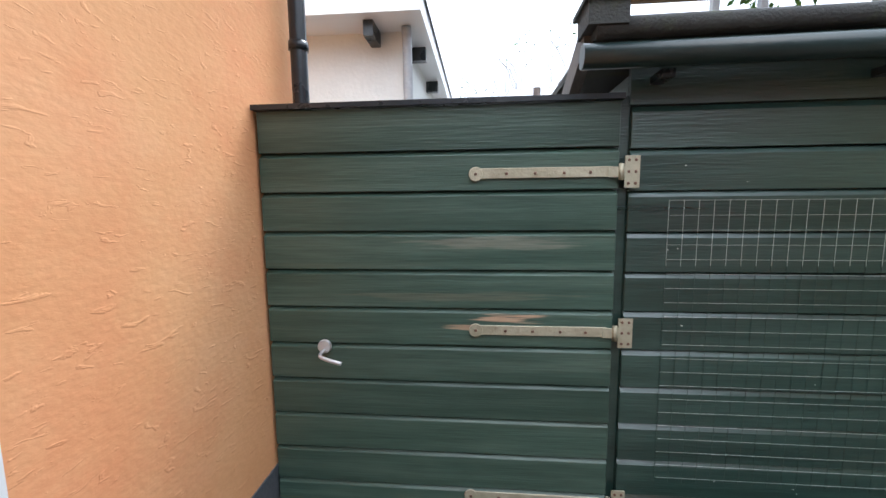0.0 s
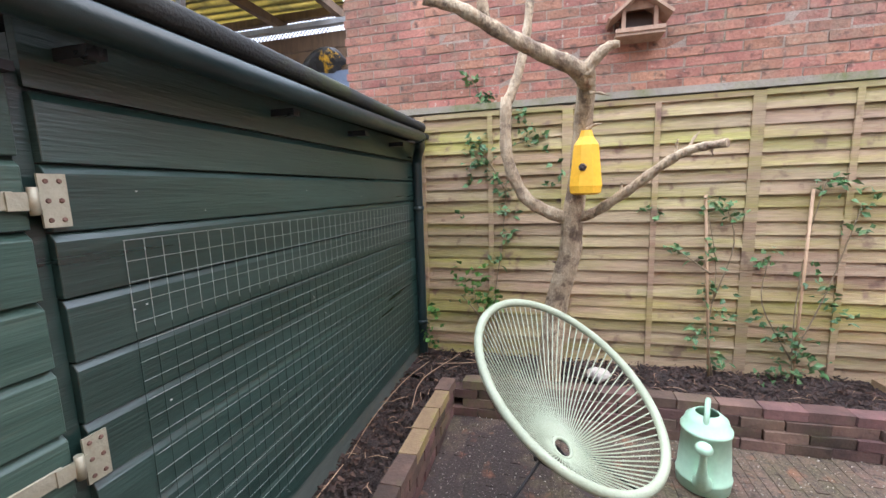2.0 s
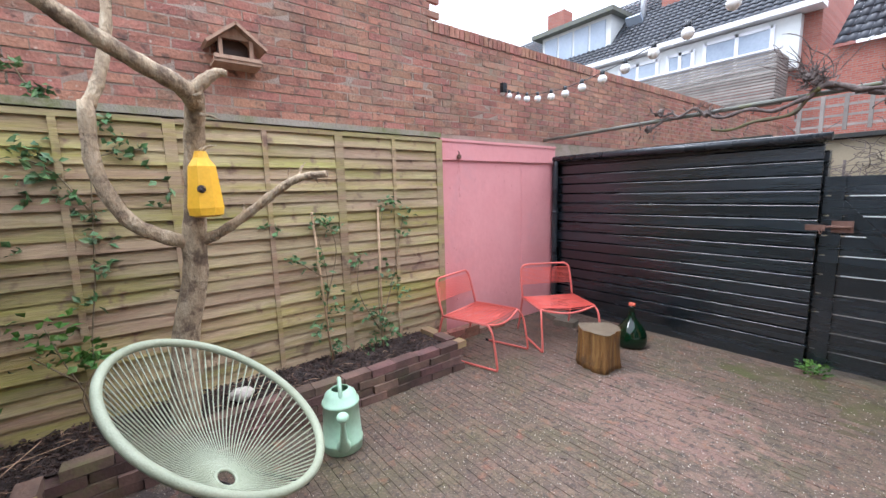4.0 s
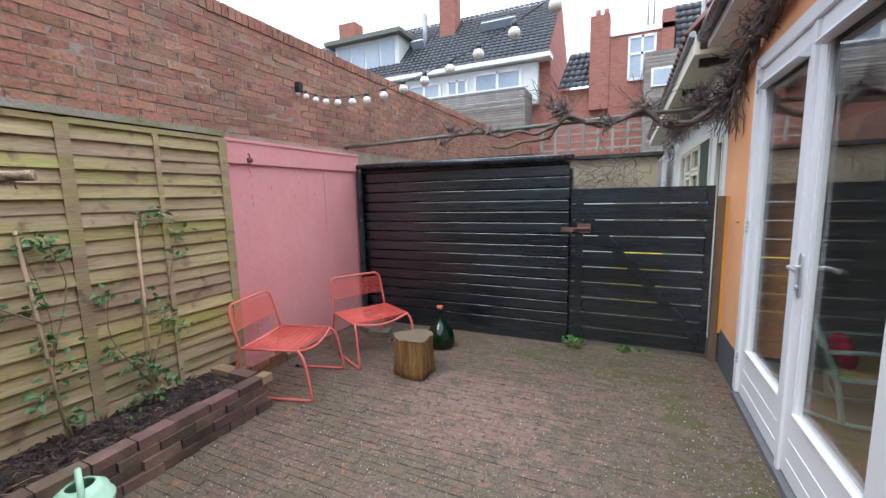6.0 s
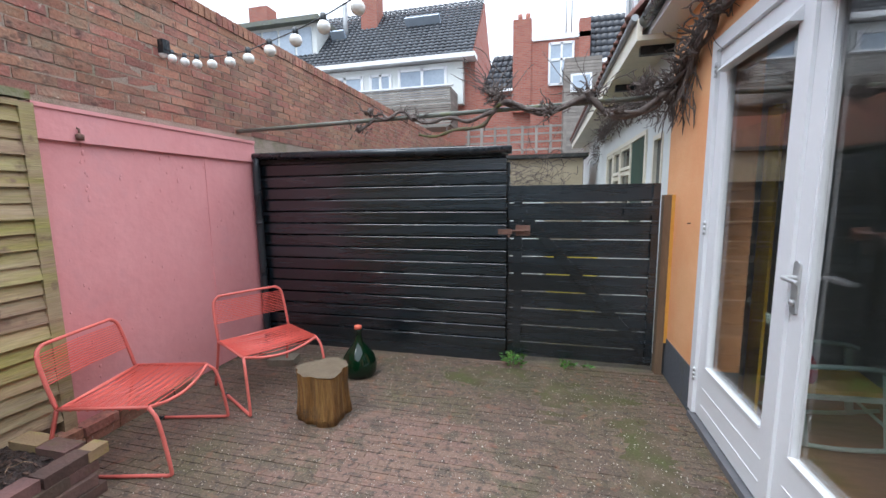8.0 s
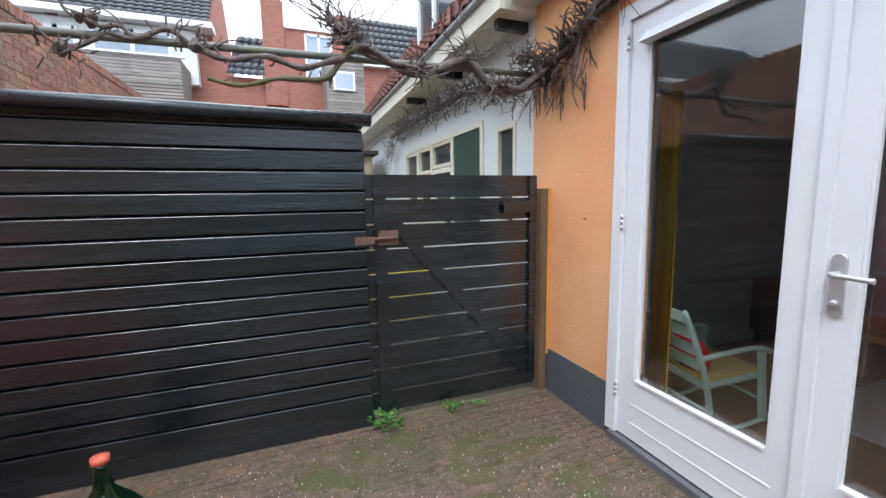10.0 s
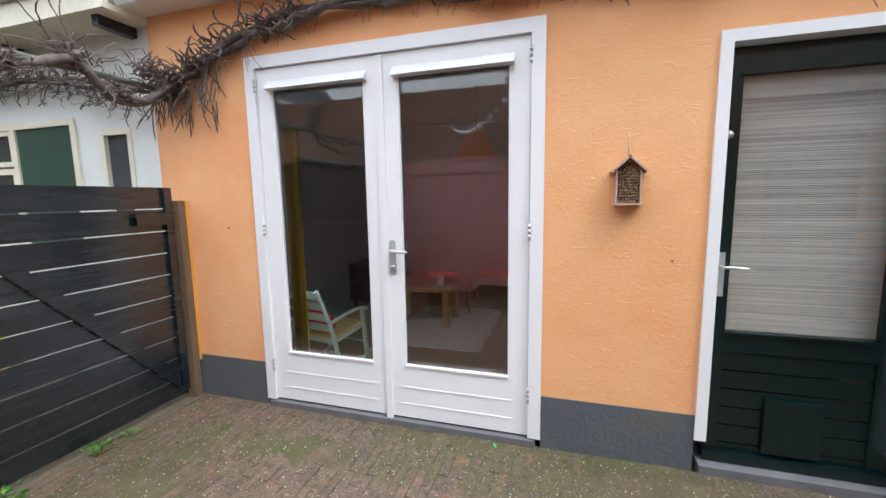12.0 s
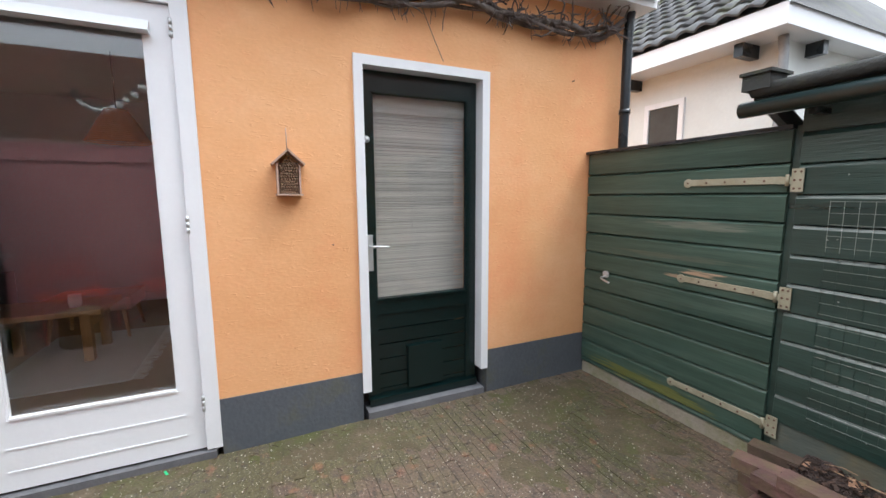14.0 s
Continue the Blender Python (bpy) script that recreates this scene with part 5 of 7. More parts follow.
limb("branch", [(2.46, 0.27, 1.30), (2.42, 0.42, 1.36), (2.38, 0.55, 1.46), (2.36, 0.645, 1.70), (2.34, 0.645, 2.02)], 0.036, 0.028)
limb("branch", [(2.35, 0.645, 1.98), (2.38, 0.58, 2.15), (2.42, 0.53, 2.40), (2.45, 0.50, 2.75)], 0.026, 0.02)
rb = limb("branch", [(2.45, 0.255, 1.30), (2.40, 0.14, 1.35), (2.28, 0.0, 1.46), (2.16, -0.16, 1.60), (2.08, -0.25, 1.655), (1.98, -0.36, 1.67)], 0.028, 0.016)
for p0, dx in (((1.76, 0.86, 2.31), (0.02, 0.05, 0.12)), ((2.14, -0.2, 1.63), (-0.02, 0.0, 0.08)), ((2.10, -0.24, 1.65), (0.02, -0.05, 0.09)), ((2.02, -0.3, 1.67), (0, -0.02, -0.05)), ((2.18, 0.21, 1.97), (0.0, -0.10, -0.02)), ((2.3, 0.21, 1.80), (-0.03, -0.08, 0.03)), ((2.53, 0.30, 0.98), (-0.02, 0.10, 0.06)), ((2.28, 0.02, 1.46), (0, 0, 0.06))):
    p0 = Vector(p0)
    limb("twig", [p0, p0 + Vector(dx) * 0.5 + Vector((0.01, 0, 0.01)), p0 + Vector(dx)], 0.009, 0.003, None, 3)

# wall bird house
M_cedar = surf("old_reddish_birdhouse_wood", [(0.34, 0.21, 0.14), (0.48, 0.33, 0.23)], 6, 0.8, 0.4, 50, stretch=(1, 4, 1))
bh = thing("bird_house", (BX, -0.15, 2.47), "small weathered wooden bird house fixed to the brick wall", "bird house")
by, bz = -0.15, 2.46
slab("back", (BX - 0.015, BX + 0.0, by - 0.10, by + 0.10, bz, bz + 0.17), M_darkwood, bh, "dark back board")
slab("base", (BX - 0.17, BX, by - 0.145, by + 0.145, bz - 0.02, bz), M_cedar, bh, "base board", soft=0.004)
slab("perch_rail", (BX - 0.18, BX - 0.15, by - 0.145, by + 0.145, bz, bz + 0.025), M_cedar, bh, "pale rail", soft=0.006)
for s in (-1, 1):
    slab("side_post", (BX - 0.14, BX - 0.12, by + s * 0.095 - 0.012, by + s * 0.095 + 0.012, bz, bz + 0.15), M_cedar, bh, soft=0.002)
    bm = bmesh.new()
    box(bm, BX - 0.19, BX, -0.005, 0.235, -0.009, 0.009, Matrix.Translation((0, by, bz + 0.235)) @ Matrix.Scale(s, 4, (0, 1, 0)) @ Matrix.Rotation(radians(-38), 4, "X"))
    bmesh.ops.recalc_face_normals(bm, faces=bm.faces)
    part("roof", bm, M_cedar, bh, "pitched roof board")
bm = bmesh.new()
pts = [bm.verts.new(p) for p in ((BX - 0.12, by - 0.11, bz + 0.15), (BX - 0.12, by + 0.11, bz + 0.15), (BX - 0.12, by, bz + 0.232), (BX - 0.10, by - 0.11, bz + 0.15), (BX - 0.10, by + 0.11, bz + 0.15), (BX - 0.10, by, bz + 0.232))]
for f in ((0, 1, 2), (5, 4, 3), (0, 3, 4, 1), (1, 4, 5, 2), (2, 5, 3, 0)):
    bm.faces.new([pts[k] for k in f])
bmesh.ops.recalc_face_normals(bm, faces=bm.faces)
part("gable", bm, M_cedar, bh)

# string of globe bulbs
M_bulb = surf("frosted_white_bulb", [(0.80, 0.80, 0.76), (0.86, 0.86, 0.82)], 4, 0.25, 0.02, 30)
sag = [(3.01, -2.86, 2.62), (2.82, -2.76, 2.54), (2.62, -2.67, 2.47), (2.42, -2.57, 2.41), (2.21, -2.47, 2.36), (1.98, -2.36, 2.32), (1.77, -2.26, 2.29), (1.55, -2.15, 2.275), (1.33, -2.05, 2.27), (1.12, -1.95, 2.27), (0.90, -1.84, 2.28), (0.69, -1.74, 2.30), (0.47, -1.64, 2.335), (0.26, -1.54, 2.38), (0.05, -1.44, 2.43), (-0.16, -1.34, 2.49), (-0.37, -1.24, 2.56), (-0.58, -1.13, 2.63), (-0.80, -1.03, 2.71)]
festoon = thing("string_lights", (3.01, -2.86, 2.6), "string of frosted white globe bulbs on a black cable, unlit", "string lights")
bm = bmesh.new()
tube(bm, smooth_path([Vector(p) + Vector((0, 0, 0.045)) for p in sag], 3), 0.003, 6)
part("cable", bm, M_gutter, festoon, "thin black cable")
slab("wall_hook", (BX - 0.05, BX, -2.89, -2.83, 2.62, 2.72), M_gutter, festoon, "black wall hook", soft=0.004)
for p in sag[:-1]:
    bm = bmesh.new()
    bmesh.ops.create_icosphere(bm, subdivisions=3, radius=0.030, matrix=Matrix.Translation(p))
    for f in bm.faces:
        f.smooth = True
    bulb = part("bulb", bm, M_bulb, festoon)
    bm = bmesh.new()
    lathe(bm, [(0.012, 0.022), (0.015, 0.03), (0.014, 0.056), (0.008, 0.06)], 10, at=p)
    part("socket", bm, M_gutter, bulb)

# ---- raised bed ----
bed = thing("raised_bed", (2.4, 0, 0), "low raised planting bed edged with loose stacked old bricks", "planting bed")
BRICKS = {}


def brick_mesh(lx, ly, lz, mat, seed=0, bev=0.006):
    """A worn brick, centred; alike bricks share it."""
    key = (round(lx, 4), round(ly, 4), round(lz, 4), mat.name, seed)
    if key not in BRICKS:
        bm = bmesh.new()
        vs = box(bm, -lx / 2, lx / 2, -ly / 2, ly / 2, -lz / 2, lz / 2)
        rnd = random.Random(seed)
        for v in vs:
            v.co += Vector([rnd.uniform(-0.0025, 0.0025) for _ in range(3)])
        if bev:
            soften(bm, bev)
        me = bpy.data.meshes.new("brick")
        bm.to_mesh(me)
        bm.free()
        me.materials.append(mat)
        BRICKS[key] = me
    return BRICKS[key]


def piece(name, me, parent, m, label=""):
    ob = new(name, me)
    ob.parent = parent
    ob.matrix_basis = Matrix.Translation(-base_of(parent)) @ m
    return tagged(ob, label)


M_edge_yellow = surf("yellow_lichen_brick", [(0.26, 0.17, 0.10), (0.38, 0.27, 0.14)], 6, 0.85, 0.6, 80, stain=(0.30, 0.28, 0.05), stain_scale=4)
rb_ = random.Random(5)
# front edge along y
for c in range(4):
    y = 1.06 - (0.11 if c % 2 else 0)
    k = 0
    while y > -1.58:
        L = min(0.215, y + 1.66)
        mt = M_edge_brick
        piece("brick", brick_mesh(0.10, L - 0.008, 0.055, mt, rb_.randrange(4)), bed,
              pose(2.43 - 0.012 * (3 - c) + rb_.uniform(-0.008, 0.008), y - L / 2, 0.03 + c * 0.060, 0, 0, rb_.uniform(-2, 2)))
        y -= 0.215
        k += 1
piece("brick", brick_mesh(0.09, 0.10, 0.055, M_edge_yellow, 1), bed, pose(2.42, -1.66, 0.21, 0, 0, 4))
# far end of the bed
for c in range(4):
    x = 2.50
    while x < 2.90:
        piece("brick", brick_mesh(0.205, 0.10, 0.055, M_edge_yellow if (c == 3 and x > 2.7) else M_edge_brick, rb_.randrange(4)), bed,
              pose(x + 0.1, -1.64 + rb_.uniform(-0.008, 0.008), 0.03 + c * 0.060, 0, 0, rb_.uniform(-3, 3)))
        x += 0.213
# side edge along x
for c in range(4):
    x = 0.62 + (0.10 if c % 2 else 0)
    k = 0
    while x < 2.36:
        L = min(0.215, 2.40 - x)
        top = c == 3
        mt = M_edge_yellow if top and k in (5, 6, 4) else M_edge_brick
        if L > 0.05:
            piece("brick", brick_mesh(L - 0.008, 0.095, 0.055, mt, rb_.randrange(4)), bed,
                  pose(x + L / 2, 1.055 + rb_.uniform(-0.006, 0.006), 0.03 + c * 0.060, 0, 0, rb_.uniform(-2, 2)))
        x += 0.215
        k += 1
M_salmon = surf("salmon_brick", [(0.42, 0.24, 0.15), (0.52, 0.32, 0.21)], 6, 0.85, 0.5, 80)
for x, y, z, rz, mt in ((0.60, 1.17, 0.03, 88, M_edge_brick), (0.60, 1.17, 0.09, 84, M_edge_brick), (0.57, 1.30, 0.03, 5, M_edge_brick), (0.58, 1.31, 0.09, 12, M_edge_brick), (0.58, 1.30, 0.15, 10, M_edge_brick), (0.60, 1.13, 0.15, 14, M_edge_brick), (0.78, 1.365, 0.14, 3, M_salmon)):
    piece("brick", brick_mesh(0.20, 0.095, 0.055, mt, 2), bed, pose(x, y, z, 0, 0, rz))
for k in range(5):
    for c in range(2 if k < 3 else 1):
        piece("brick", brick_mesh(0.10, 0.20, 0.055, M_brick, k % 4), bed, pose(2.93 + rb_.uniform(-0.01, 0.01), -1.82 - k * 0.21, 0.03 + c * 0.06, 0, 0, rb_.uniform(-3, 3)))


def soil_sheet(name, x0, x1, y0, y1, z, step=0.03):
    bm = bmesh.new()
    nx, ny = int((x1 - x0) / step) + 1, int((y1 - y0) / step) + 1
    g = []
    for i in range(nx + 1):
        row = []
        for j in range(ny + 1):
            x, y = x0 + (x1 - x0) * i / nx, y0 + (y1 - y0) * j / ny
            h = 0.035 * noise.noise(Vector((x * 4, y * 4, 0))) + 0.020 * noise.noise(Vector((x * 14, y * 14, 3))) + 0.012 * noise.noise(Vector((x * 35, y * 35, 7)))
            row.append(bm.verts.new((x, y, z + h)))
        g.append(row)
    for i in range(nx):
        for j in range(ny):
            bm.faces.new((g[i][j], g[i + 1][j], g[i + 1][j + 1], g[i][j + 1])).smooth = True
    return part(name, bm, M_soil, bed, "lumpy wet dark soil")


soil_sheet("soil", 2.47, 3.02, -1.60, 1.41, 0.19)
soil_sheet("soil", 0.66, 2.47, 1.09, 1.42, 0.165)
M_chip = surf("bark_chips", [(0.022, 0.013, 0.010), (0.05, 0.029, 0.022), (0.12, 0.068, 0.045)], 20, 0.8, 0.4, 60, rand=0.5)
M_twig = surf("pale_twigs", [(0.28, 0.18, 0.11), (0.45, 0.31, 0.20)], 20, 0.85, 0.3, 60, rand=0.3)


def in_bed(r):
    if r.random() < 0.7:
        return r.uniform(2.50, 2.98), r.uniform(-1.56, 1.38), 0.20
    return r.uniform(0.68, 2.5), r.uniform(1.11, 1.40), 0.172


bm = bmesh.new()
r = random.Random(3)
for _ in range(3200):
    x, y, z = in_bed(r)
    s = 0.004 + 0.016 * r.random() ** 2
    m = Matrix.Translation((x, y, z + r.uniform(-0.004, 0.022))) @ Euler((r.uniform(-.7, .7), r.uniform(-.7, .7), r.uniform(0, 6))).to_matrix().to_4x4()
    box(bm, -s, s, -s * 0.45, s * 0.45, -0.0025, 0.0025, m)
part("bark_chip", bm, M_chip, bed, "dark bark chips and crumbs", kind="stuff")
bm = bmesh.new()
for _ in range(110):
    x, y, z = in_bed(r)
    q, L = r.uniform(0, 6.3), r.uniform(0.03, 0.12)
    d = Vector((math.cos(q), math.sin(q), 0)) * L
    p = Vector((x, y, z + 0.02))
    tube(bm, [p - d * 0.5, p + Vector((r.uniform(-.01, .01), r.uniform(-.01, .01), 0.012)), p + d * 0.5], [0.0015, 0.0022, 0.001], 5)
tube(bm, smooth_path([(2.05, 1.20, 0.19), (2.35, 1.22, 0.235), (2.75, 1.05, 0.26)]), 0.0026, 6)
tube(bm, smooth_path([(1.55, 1.36, 0.19), (1.9, 1.38, 0.20), (2.3, 1.34, 0.23), (2.6, 1.25, 0.25)]), 0.0026, 6)
tube(bm, smooth_path([(0.75, 1.36, 0.18), (1.1, 1.37, 0.19), (1.5, 1.36, 0.19)]), 0.0026, 6)
tube(bm, smooth_path([(2.70, 0.9, 0.23), (2.62, 1.0, 0.25), (2.6, 1.2, 0.24)]), 0.0026, 6)
part("dead_twig", bm, M_twig, bed, "pale dead twigs", kind="stuff")
M_stone = surf("pale_stone", [(0.42, 0.38, 0.33), (0.55, 0.50, 0.44)], 8, 0.8, 0.5, 60)
bm = bmesh.new()
bmesh.ops.create_icosphere(bm, subdivisions=3, radius=1, matrix=Matrix.Translation((2.62, 0.08, 0.25)) @ Matrix.Diagonal((0.06, 0.085, 0.045, 1)))
for v in bm.verts:
    v.co += 0.02 * noise.noise_vector(v.co * 14)
for f in bm.faces:
    f.smooth = True
part("stone", bm, M_stone, None, "pale lumpy stone lying on the bed soil", category="stone")

# ---- plants ----
M_leaf = surf("young_green_leaf", [(0.05, 0.13, 0.02), (0.10, 0.23, 0.035)], 12, 0.5, 0.2, 60, rand=0.3, hue_rand=0.02)
M_leaf_dark = surf("dark_evergreen_leaf", [(0.06, 0.14, 0.05), (0.12, 0.22, 0.08)], 12, 0.4, 0.2, 60, rand=0.35, hue_rand=0.02)
M_stem = surf("thin_climber_stem", [(0.16, 0.12, 0.07), (0.28, 0.22, 0.13)], 20, 0.8, 0.3, 60)
M_cane = surf("bamboo_cane", [(0.42, 0.27, 0.15), (0.55, 0.38, 0.24)], 6, 0.6, 0.2, 50, stretch=(1, 1, 0.3))


def add_leaf(bm, p, d, L, W, r):
    """A folded pointed leaf at p along d."""
    d = d.normalized()
    side = d.cross(Vector((r.uniform(-1, 1), r.uniform(-1, 1), r.uniform(0.2, 1)))).normalized()
    up = side.cross(d)
    a = bm.verts.new(p)
    b1 = bm.verts.new(p + d * L * 0.45 + side * W * 0.5 + up * W * 0.15)
    b2 = bm.verts.new(p + d * L * 0.45 - side * W * 0.5 + up * W * 0.15)
    c = bm.verts.new(p + d * L * 0.5)
    e = bm.verts.new(p + d * L - up * W * 0.2)
    for f in ((a, b1, c), (a, c, b2), (b1, e, c), (c, e, b2)):
        bm.faces.new(f)


def climber(label, stems, clumps, leafmat, seed, L=0.062, W=0.036, cat="climbing plant", at=None):
    r = random.Random(seed)
    ob = thing("climbing_plant", at or stems[0][0], label, cat)
    bm = bmesh.new()
    for s in stems:
        P = smooth_path(s, 4)
        tube(bm, P, [0.006 * (1 - 0.6 * i / len(P)) for i in range(len(P))], 6)
    part("stem", bm, M_stem, ob, "thin brown stems")
    bm = bmesh.new()
    for (c, rad, n) in clumps:
        c = Vector(c)
        for _ in range(int(n * 1.25)):
            o = Vector((r.gauss(0, 0.35), r.gauss(0, 0.6), r.gauss(0, 0.5))) * rad
            p = c + o
            p.x = min(p.x, FXF - 0.012)
            add_leaf(bm, p, Vector((r.uniform(-1, 0.1), r.uniform(-1, 1), r.uniform(-0.6, 0.7))), L * r.uniform(0.6, 1.15), W * r.uniform(0.7, 1.2), r)
    part("leaves", bm, leafmat, ob, "small leaves", kind="stuff")
    return ob


X = 2.93
climber("ivy-like climber with sparse green leaf clusters on the wooden fence", [[(2.86, 0.72, 0.18), (X, 0.80, 0.6), (X, 0.74, 1.1), (X, 0.70, 1.6), (X, 0.66, 2.0)], [(X, 0.72, 1.5), (X, 0.85, 1.72), (X, 0.98, 1.8)], [(X, 0.68, 1.8), (X, 0.5, 1.86), (X, 0.42, 1.85)]],
        [((X, 0.93, 1.83), 0.09, 26), ((X, 0.88, 1.70), 0.09, 22), ((X, 0.78, 1.58), 0.06, 12), ((X, 0.72, 1.45), 0.06, 12), ((X, 0.70, 1.32), 0.06, 12), ((X, 0.62, 2.02), 0.07, 16), ((X, 0.55, 1.84), 0.08, 16), ((X, 0.46, 1.85), 0.06, 12), ((X, 0.98, 1.55), 0.05, 6), ((X, 0.38, 1.5), 0.04, 5), ((X, 0.7, 1.15), 0.05, 10), ((X, 0.78, 0.95), 0.05, 8), ((X, 1.05, 1.3), 0.04, 4), ((X, 0.33, 1.62), 0.04, 5)], M_leaf_dark, 11)
climber("young fresh green shrub shoots growing beside the shed downpipe", [[(2.80, 0.86, 0.18), (2.80, 0.84, 0.40), (2.82, 0.92, 0.65), (2.86, 0.98, 0.85)], [(2.80, 0.80, 0.18), (2.78, 0.86, 0.42), (2.80, 0.78, 0.6)], [(2.82, 0.86, 0.5), (2.82, 1.05, 0.72)]],
        [((2.80, 0.80, 0.66), 0.07, 34), ((2.84, 0.98, 0.72), 0.09, 20), ((2.86, 1.05, 0.86), 0.07, 10), ((2.84, 0.9, 0.85), 0.07, 10), ((2.80, 1.26, 0.58), 0.05, 12), ((2.78, 1.30, 0.42), 0.05, 10), ((2.8, 1.28, 0.3), 0.04, 8)], M_leaf, 12, 0.065, 0.042)
climber("small tuft of green leaves growing on the mossy ledge", [[(BX - 0.03, 0.86, 2.12), (BX - 0.04, 0.92, 2.22), (BX - 0.04, 0.96, 2.34)]],
        [((BX - 0.05, 0.84, 2.15), 0.05, 20), ((BX - 0.05, 0.95, 2.30), 0.05, 12)], M_leaf_dark, 13)


def cane(y0, y1, z1, label):
    ob = thing("plant_cane", (2.86, y0, 0.18), label, "plant support")
    bm = bmesh.new()
    tube(bm, [(2.84, y0, 0.15), (2.93, y1, z1)], 0.0095, 8)
    part("cane", bm, M_cane, ob)
    return ob


cane(-0.66, -0.60, 1.42, "pale cane leaning on the fence behind a young climber")
cane(-1.13, -1.19, 1.44, "brown cane leaning on the fence behind a young climber")
climber("young honeysuckle climber with small dark leaves twining up a cane", [[(2.84, -0.68, 0.18), (2.86, -0.64, 0.5), (2.90, -0.68, 0.9), (2.92, -0.62, 1.3)], [(2.88, -0.66, 0.7), (2.92, -0.78, 1.1), (2.92, -0.70, 1.4)], [(2.88, -0.64, 0.9), (2.93, -0.45, 1.05)]],
        [((2.90, -0.66, 1.36), 0.09, 20), ((2.90, -0.76, 1.28), 0.06, 12), ((2.90, -0.58, 1.0), 0.09, 16), ((2.89, -0.66, 0.78), 0.08, 16), ((2.88, -0.60, 0.5), 0.09, 18), ((2.86, -0.70, 0.3), 0.07, 14), ((2.92, -0.42, 1.06), 0.05, 8), ((2.92, -0.30, 1.32), 0.05, 10), ((2.90, -0.74, 0.6), 0.06, 10)], M_leaf_dark, 14)
climber("young honeysuckle climber with small dark leaves spreading over the fence", [[(2.84, -1.13, 0.18), (2.86, -1.12, 0.6), (2.92, -1.18, 1.1), (2.92, -1.25, 1.5)], [(2.86, -1.14, 0.4), (2.90, -1.30, 0.8), (2.93, -1.45, 1.35)], [(2.86, -1.12, 0.35), (2.91, -0.96, 0.7), (2.92, -0.98, 1.0)]],
        [((2.91, -1.28, 1.48), 0.06, 16), ((2.92, -1.47, 1.36), 0.07, 14), ((2.92, -1.42, 1.2), 0.06, 8), ((2.91, -0.99, 0.98), 0.08, 14), ((2.90, -1.20, 0.9), 0.07, 8), ((2.90, -1.30, 0.75), 0.08, 10), ((2.87, -1.10, 0.5), 0.10, 22), ((2.85, -1.18, 0.34), 0.12, 34), ((2.88, -1.38, 0.62), 0.07, 10), ((2.84, -1.05, 0.27), 0.09, 18), ((2.90, -0.93, 0.6), 0.05, 8)], M_leaf_dark, 15)


def weed(at, n, rad, label):
    r = random.Random(int(at[0] * 100))
    ob = thing("weed", at, label, "weed")
    bm = bmesh.new()
    for _ in range(n):
        q = r.uniform(0, 6.3)
        p = Vector(at) + Vector((math.cos(q), math.sin(q), 0)) * rad * r.random() + Vector((0, 0, r.uniform(0.005, 0.09 * rad / 0.1)))
        add_leaf(bm, p, Vector((math.cos(q), math.sin(q), r.uniform(0.1, 0.8))), r.uniform(0.025, 0.05), r.uniform(0.015, 0.028), r)
    part("leaves", bm, M_leaf, ob, "bright green weed leaves", kind="stuff")


weed((0.385, -3.72, 0), 120, 0.10, "low bright green weed at the foot of the black shed")
weed((-0.08, -3.74, 0), 40, 0.06, "small green weed under the black gate")
weed((-0.25, -3.76, 0), 14, 0.04, "tiny green seedling under the black gate")

# ---- bare vine over the facade and the pergola rod ----
M_vine = surf("bare_vine_wood", [(0.06, 0.046, 0.040), (0.115, 0.090, 0.080), (0.19, 0.160, 0.145)], 9, 0.85, 0.6, 60, stretch=(2, 2, 2), mid_bump=0.6)
M_vine_moss = surf("mossy_vine_wood", [(0.08, 0.06, 0.045), (0.11, 0.10, 0.055), (0.14, 0.145, 0.05)], 9, 0.9, 0.6, 60)
M_rod = surf("weathered_iron_rod", [(0.10, 0.11, 0.09), (0.17, 0.175, 0.15)], 6, 0.6, 0.4, 60, stain=(0.14, 0.15, 0.05), stain_scale=5)
bm = bmesh.new()
tube(bm, [(BX, -3.60, 2.15), (1.2, -3.70, 2.205), (FX, -3.74, 2.25)], 0.019, 12)
part("pergola_rod", bm, M_rod, None, "weathered grey iron rod spanning from the brick wall to the house", category="pergola rod")


def wander(r, p, d, n, step, wild, pull=None):
    pts = [Vector(p)]
    d = Vector(d).normalized()
    for i in range(n):
        d = (d + Vector((r.gauss(0, wild), r.gauss(0, wild), r.gauss(0, wild)))).normalized()
        if pull:
            d = (d + pull * 0.15).normalized()
        pts.append(pts[-1] + d * step)
    return pts


vine = thing("grape_vine", (FX, -1.2, 2.3), "leafless tangled grape vine along the facade and rod", "vine")
rv = random.Random(21)


def wood(name, path, r0, r1, mat, label, n=8, strands=3, spread=0.02):
    bm = bmesh.new()
    P0 = smooth_path(path, 6)
    for s in range(strands):
        ph = s * 2.1
        P = [p + Vector((math.sin(i * 0.5 + ph), math.cos(i * 0.37 + ph), math.sin(i * 0.43 + ph * 1.7))) * spread for i, p in enumerate(P0)]
        for p in P:
            p.x = max(p.x, FX + 0.012) if p.y > -3.75 else p.x
        tube(bm, P, [max(0.003, (r0 + (r1 - r0) * i / len(P)) * (1 + 0.18 * math.sin(i * 1.3 + ph)) / (1 + 0.5 * s)) for i in range(len(P))], n)
    return part(name, bm, mat, vine, label)


V = FX + 0.05
